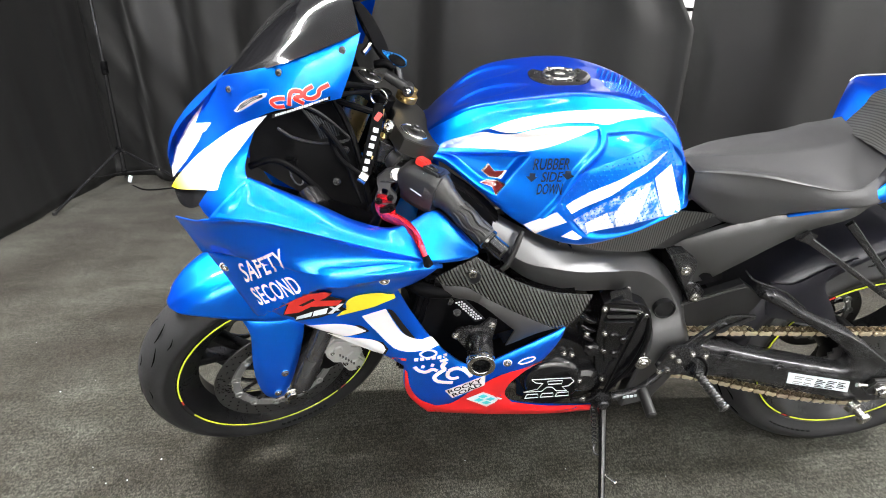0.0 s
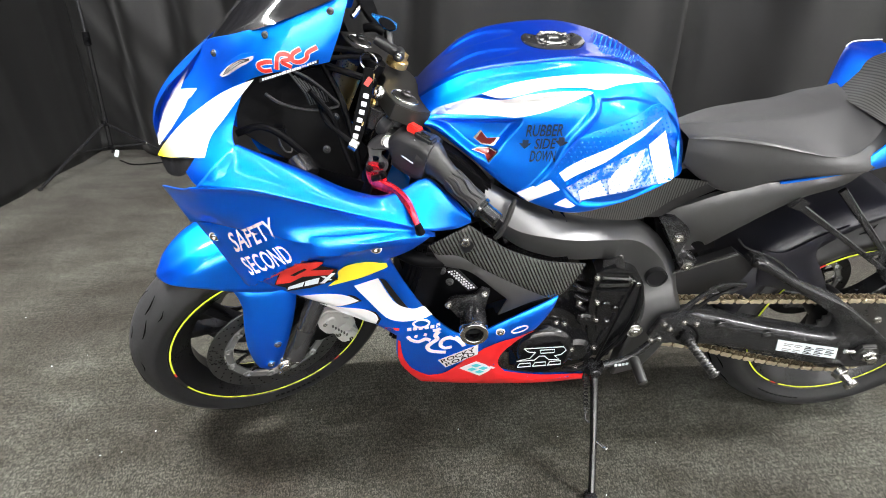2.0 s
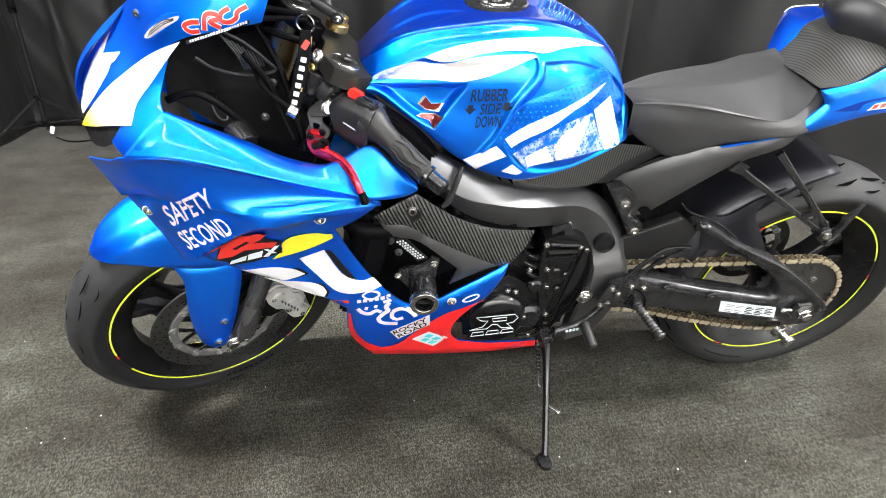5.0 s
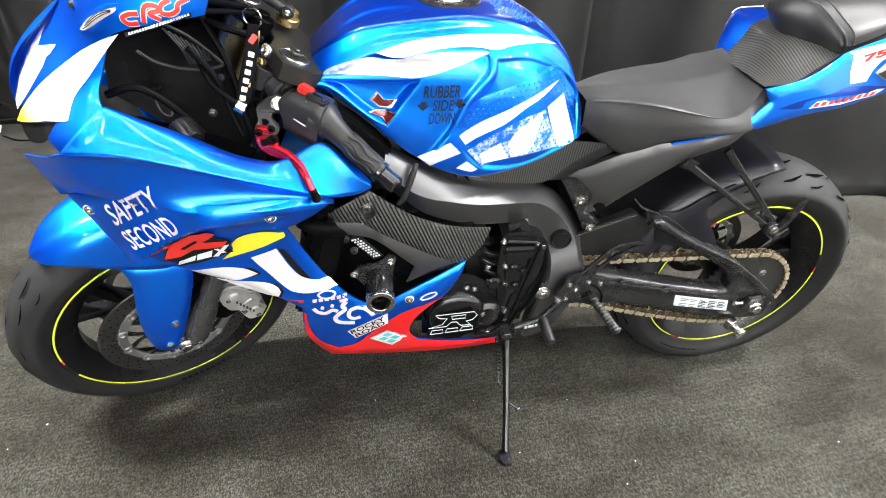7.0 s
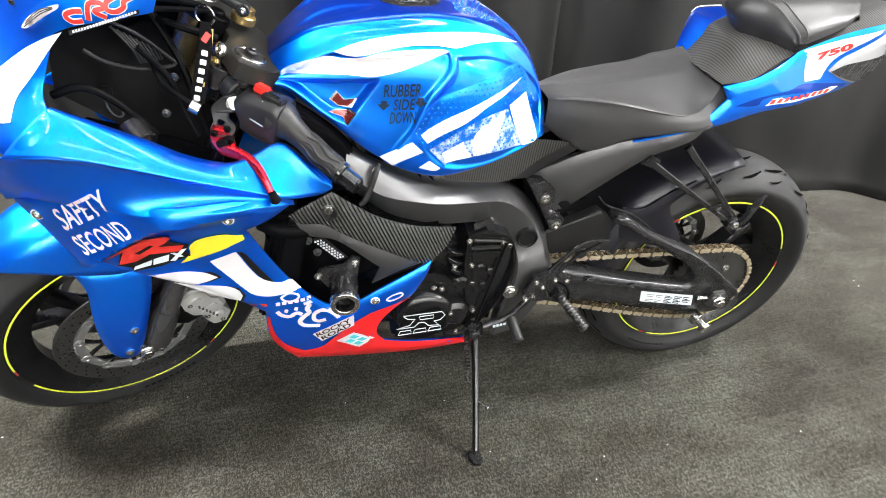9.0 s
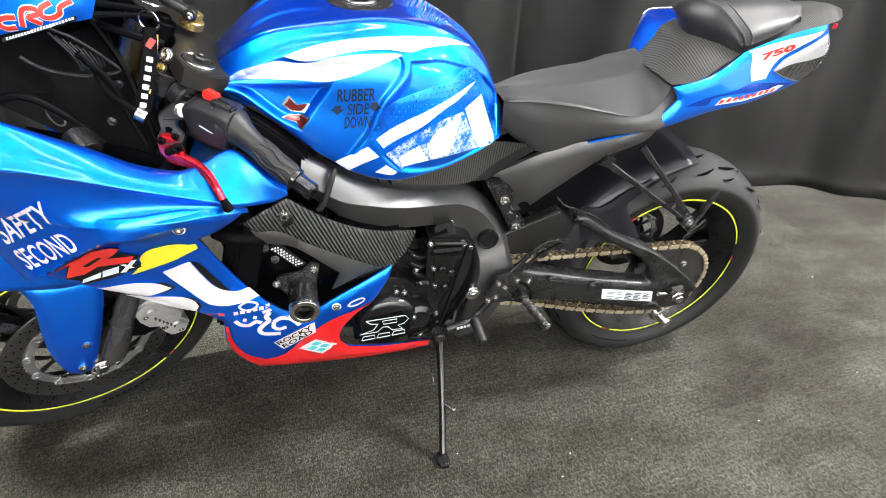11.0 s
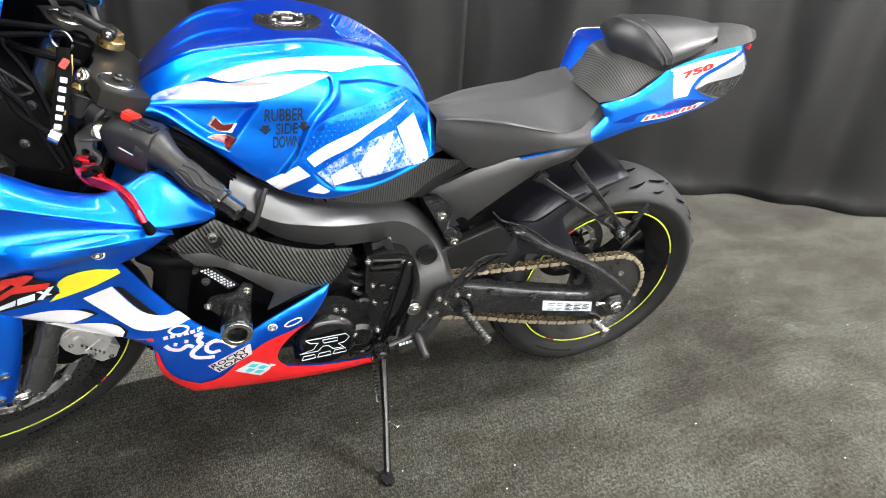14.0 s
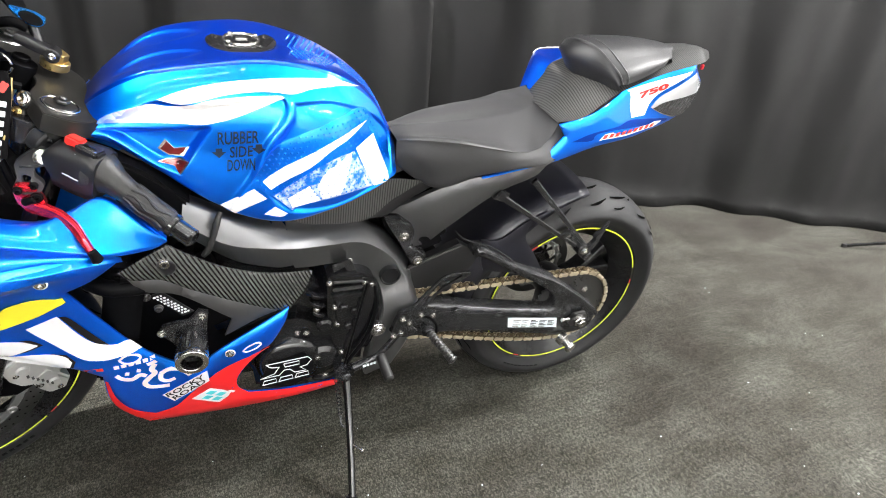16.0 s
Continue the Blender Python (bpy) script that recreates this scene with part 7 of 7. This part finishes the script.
for k in range(3):
    part("lens_rib", ribbon([(-.622 + k * .003, .946 + k * .004), (-.592, .9665 + k * .0025), (-.572, .9755 + k * .001)], .0012, on_nose, -.0075), FORKGREY, nose)
for x, z in ((-.640, .968), (-.545, 1.008), (-.448, 1.041)):
    part("screen_bolt", bolt((x, on_nose(x, z), z), .0044), DISC, nose, "dark screen bolt")
part("intake_mouth", sheet([(-.781, .787), (-.720, .816), (-.666, .833), (-.684, .815), (-.714, .793), (-.753, .778)], lambda x, z: FAIR(x, z) + .006, .012, .004), GLOSS, nose, "dark air intake")

# tail graphics
part("white_zone", decal([[(.684, .899), (.786, .924), (.880, .940), (.787, .895), (.760, .872), (.750, .843), (.708, .841)]], on_tailp, -.0012, .012, .0005, 4), WHITE, tail, "white tail graphic")
part("tail_lens", sheet([(.766, .858), (.785, .880), (.813, .895), (.884, .930), (.940, .896), (.932, .858), (.880, .826), (.815, .838)], on_tailp, .012, .004, -.004, n=4, lip=.003), LENS, tail, "smoked tail lamp lens")
part("lens_shade", sheet([(.770, .857), (.815, .872), (.928, .880), (.925, .858), (.880, .830), (.815, .841)], on_tailp, .012, .001, -.0055, n=4), FORKGREY, tail, "dark lower lens")
for k in range(7):
    x = .800 + k * .017
    part("lens_rib", ribbon([(x, .846 + .003 * (k % 2)), (x + .012, .872)], .0012, on_tailp, -.0068), DISC, tail)
part("tail_lamp", block((.890, -.057, .944), (.008, .008, .012), .002), RED, tail, "red tail lamp edge")
part("number", words("750", on_tailp, (.720, .880), (.797, .901), (.716, .894), bold=0.045), ORANGE, tail, "red number 750", smooth=False)
part("script_bar", decal([[(.622, .800), (.636, .812), (.80, .824), (.818, .823), (.795, .811), (.70, .802)]], on_tailp, -.0012, .012, .0004, 0), WHITE, tail)
for k in range(9):
    x, z = .630 + k * .0185, .8025 + k * .0011
    part("script_mark", decal([[(x, z), (x + .011, z + .0006), (x + .016, z + .0085), (x + .005, z + .008)]], on_tailp, -.0018, .01, .0004, 0), ORANGE, tail)
part("deep_zone", decal([[(.545, .804), (.600, .818), (.672, .826), (.705, .836), (.76, .834), (.840, .826), (.815, .819), (.628, .817), (.60, .802)]], on_tailp, -.0010, .012, .0004, 4), DEEP, tail, "deep blue tail stripe")


# ---- stands and cable on the carpet ----
def light_stand(name, base, top_z, feet, collar, label):
    s = empty(name, m=pose(*base))
    tagged(s, label, "light stand")
    part("pole", rod((0, 0, .06), (.03, -.01, min(top_z, 1.0) * .7), .0125, 16), GLOSS, s)
    part("upper_pole", rod((.03, -.01, min(top_z, 1.0) * .7 - .03), (.075, -.02, top_z), .0095, 16), SATIN, s)
    part("clamp", merged(rod((.027, -.009, .65 * min(top_z, 1.0)), (.031, -.0103, .72 * min(top_z, 1.0)), .019, 16), block((.045, -.03, .685 * min(top_z, 1.0)), (.025, .02, .02), .004)), BLACK, s)
    part("collar", rod((.0, 0, collar - .015), (.0, 0, collar + .015), .020, 16), BLACK, s)
    part("foot_collar", rod((0, 0, .06), (0, 0, .085), .019, 16), BLACK, s)
    for x, y in feet:
        f = Vector((x, y, .008))
        a = Vector((0, 0, collar))
        part("leg", bar([a, a.lerp(f, .5), f], .008, .016, 0), GLOSS, s)
        part("brace", bar([Vector((0, 0, .07)), Vector((0, 0, .07)).lerp(a.lerp(f, .5), .5), a.lerp(f, .5)], .005, .010, 0), SATIN, s)
        part("foot_cap", rod(f + Vector((0, 0, -.006)), f + Vector((0, 0, .012)), .012, 12), GRIPRUB, s)
        part("rivet", rod(a.lerp(f, .5) + Vector((0, -.008, 0)), a.lerp(f, .5) + Vector((0, .008, 0)), .006, 10), STEEL, s)
    return s


left_stand = light_stand("light_stand", (-2.185, 2.12, 0), 2.45, ((-.105, -.55), (.50, -.14), (-.05, .10)), .215, "black folding light stand with thin legs against the curtain")
light_stand("light_stand", (3.12, .10, 0), 2.45, ((-.42, .22), (.25, .25), (.1, -.45)), .10, "black folding light stand standing low on the carpet")
part("tag", block((.040, -.030, .038), (.022, .006, .044), .002, Matrix.Rotation(radians(24), 4, "Y")), PALE, left_stand, "small white tag at the foot")
board = empty("backdrop_board", m=pose(.82, 1.632, 0, 0, 0, -14))
tagged(board, "white upright board standing behind the parted curtain edges", "board")
part("panel", block((0, 0, 1.22), (.20, .012, 2.42), .002), WALLPAINT, board)
part("foot", block((0, 0, .008), (.22, .06, .016), .003), BLACK, board)
part("bracket", block((.075, -.012, 1.03), (.05, .014, .016), .003), BLACK, board, "black bracket")
cable = finish("cable", tube([(-2.12, 2.06, .006), (-2.0, 1.98, .005), (-1.86, 2.02, .005), (-1.72, 2.08, .005), (-1.6, 2.06, .006)], .004, 8), BLACK)
tagged(cable, "thin black cable lying loose on the carpet by the curtain", "cable")

# lint and crumbs on the carpet
rnd = random.Random(21)
bm = bmesh.new()
for k in range(90):
    x, y, r = rnd.uniform(-1.8, 1.9), rnd.uniform(-1.0, 1.2), rnd.uniform(.0011, .0026)
    a0, n = rnd.uniform(0, 6.28), rnd.randint(4, 6)
    ring_v = [bm.verts.new((x + r * rnd.uniform(.6, 1.3) * math.cos(a0 + 6.283 * i / n), y + r * rnd.uniform(.5, 1.0) * math.sin(a0 + 6.283 * i / n), .0012)) for i in range(n)]
    tip = bm.verts.new((x, y, .0012 + r * .8))
    for i in range(n):
        bm.faces.new((ring_v[i], ring_v[(i + 1) % n], tip))
lint = finish("lint", bm, PALE)
tagged(lint, "tiny pale lint flecks scattered on the carpet", "lint", kind="stuff")
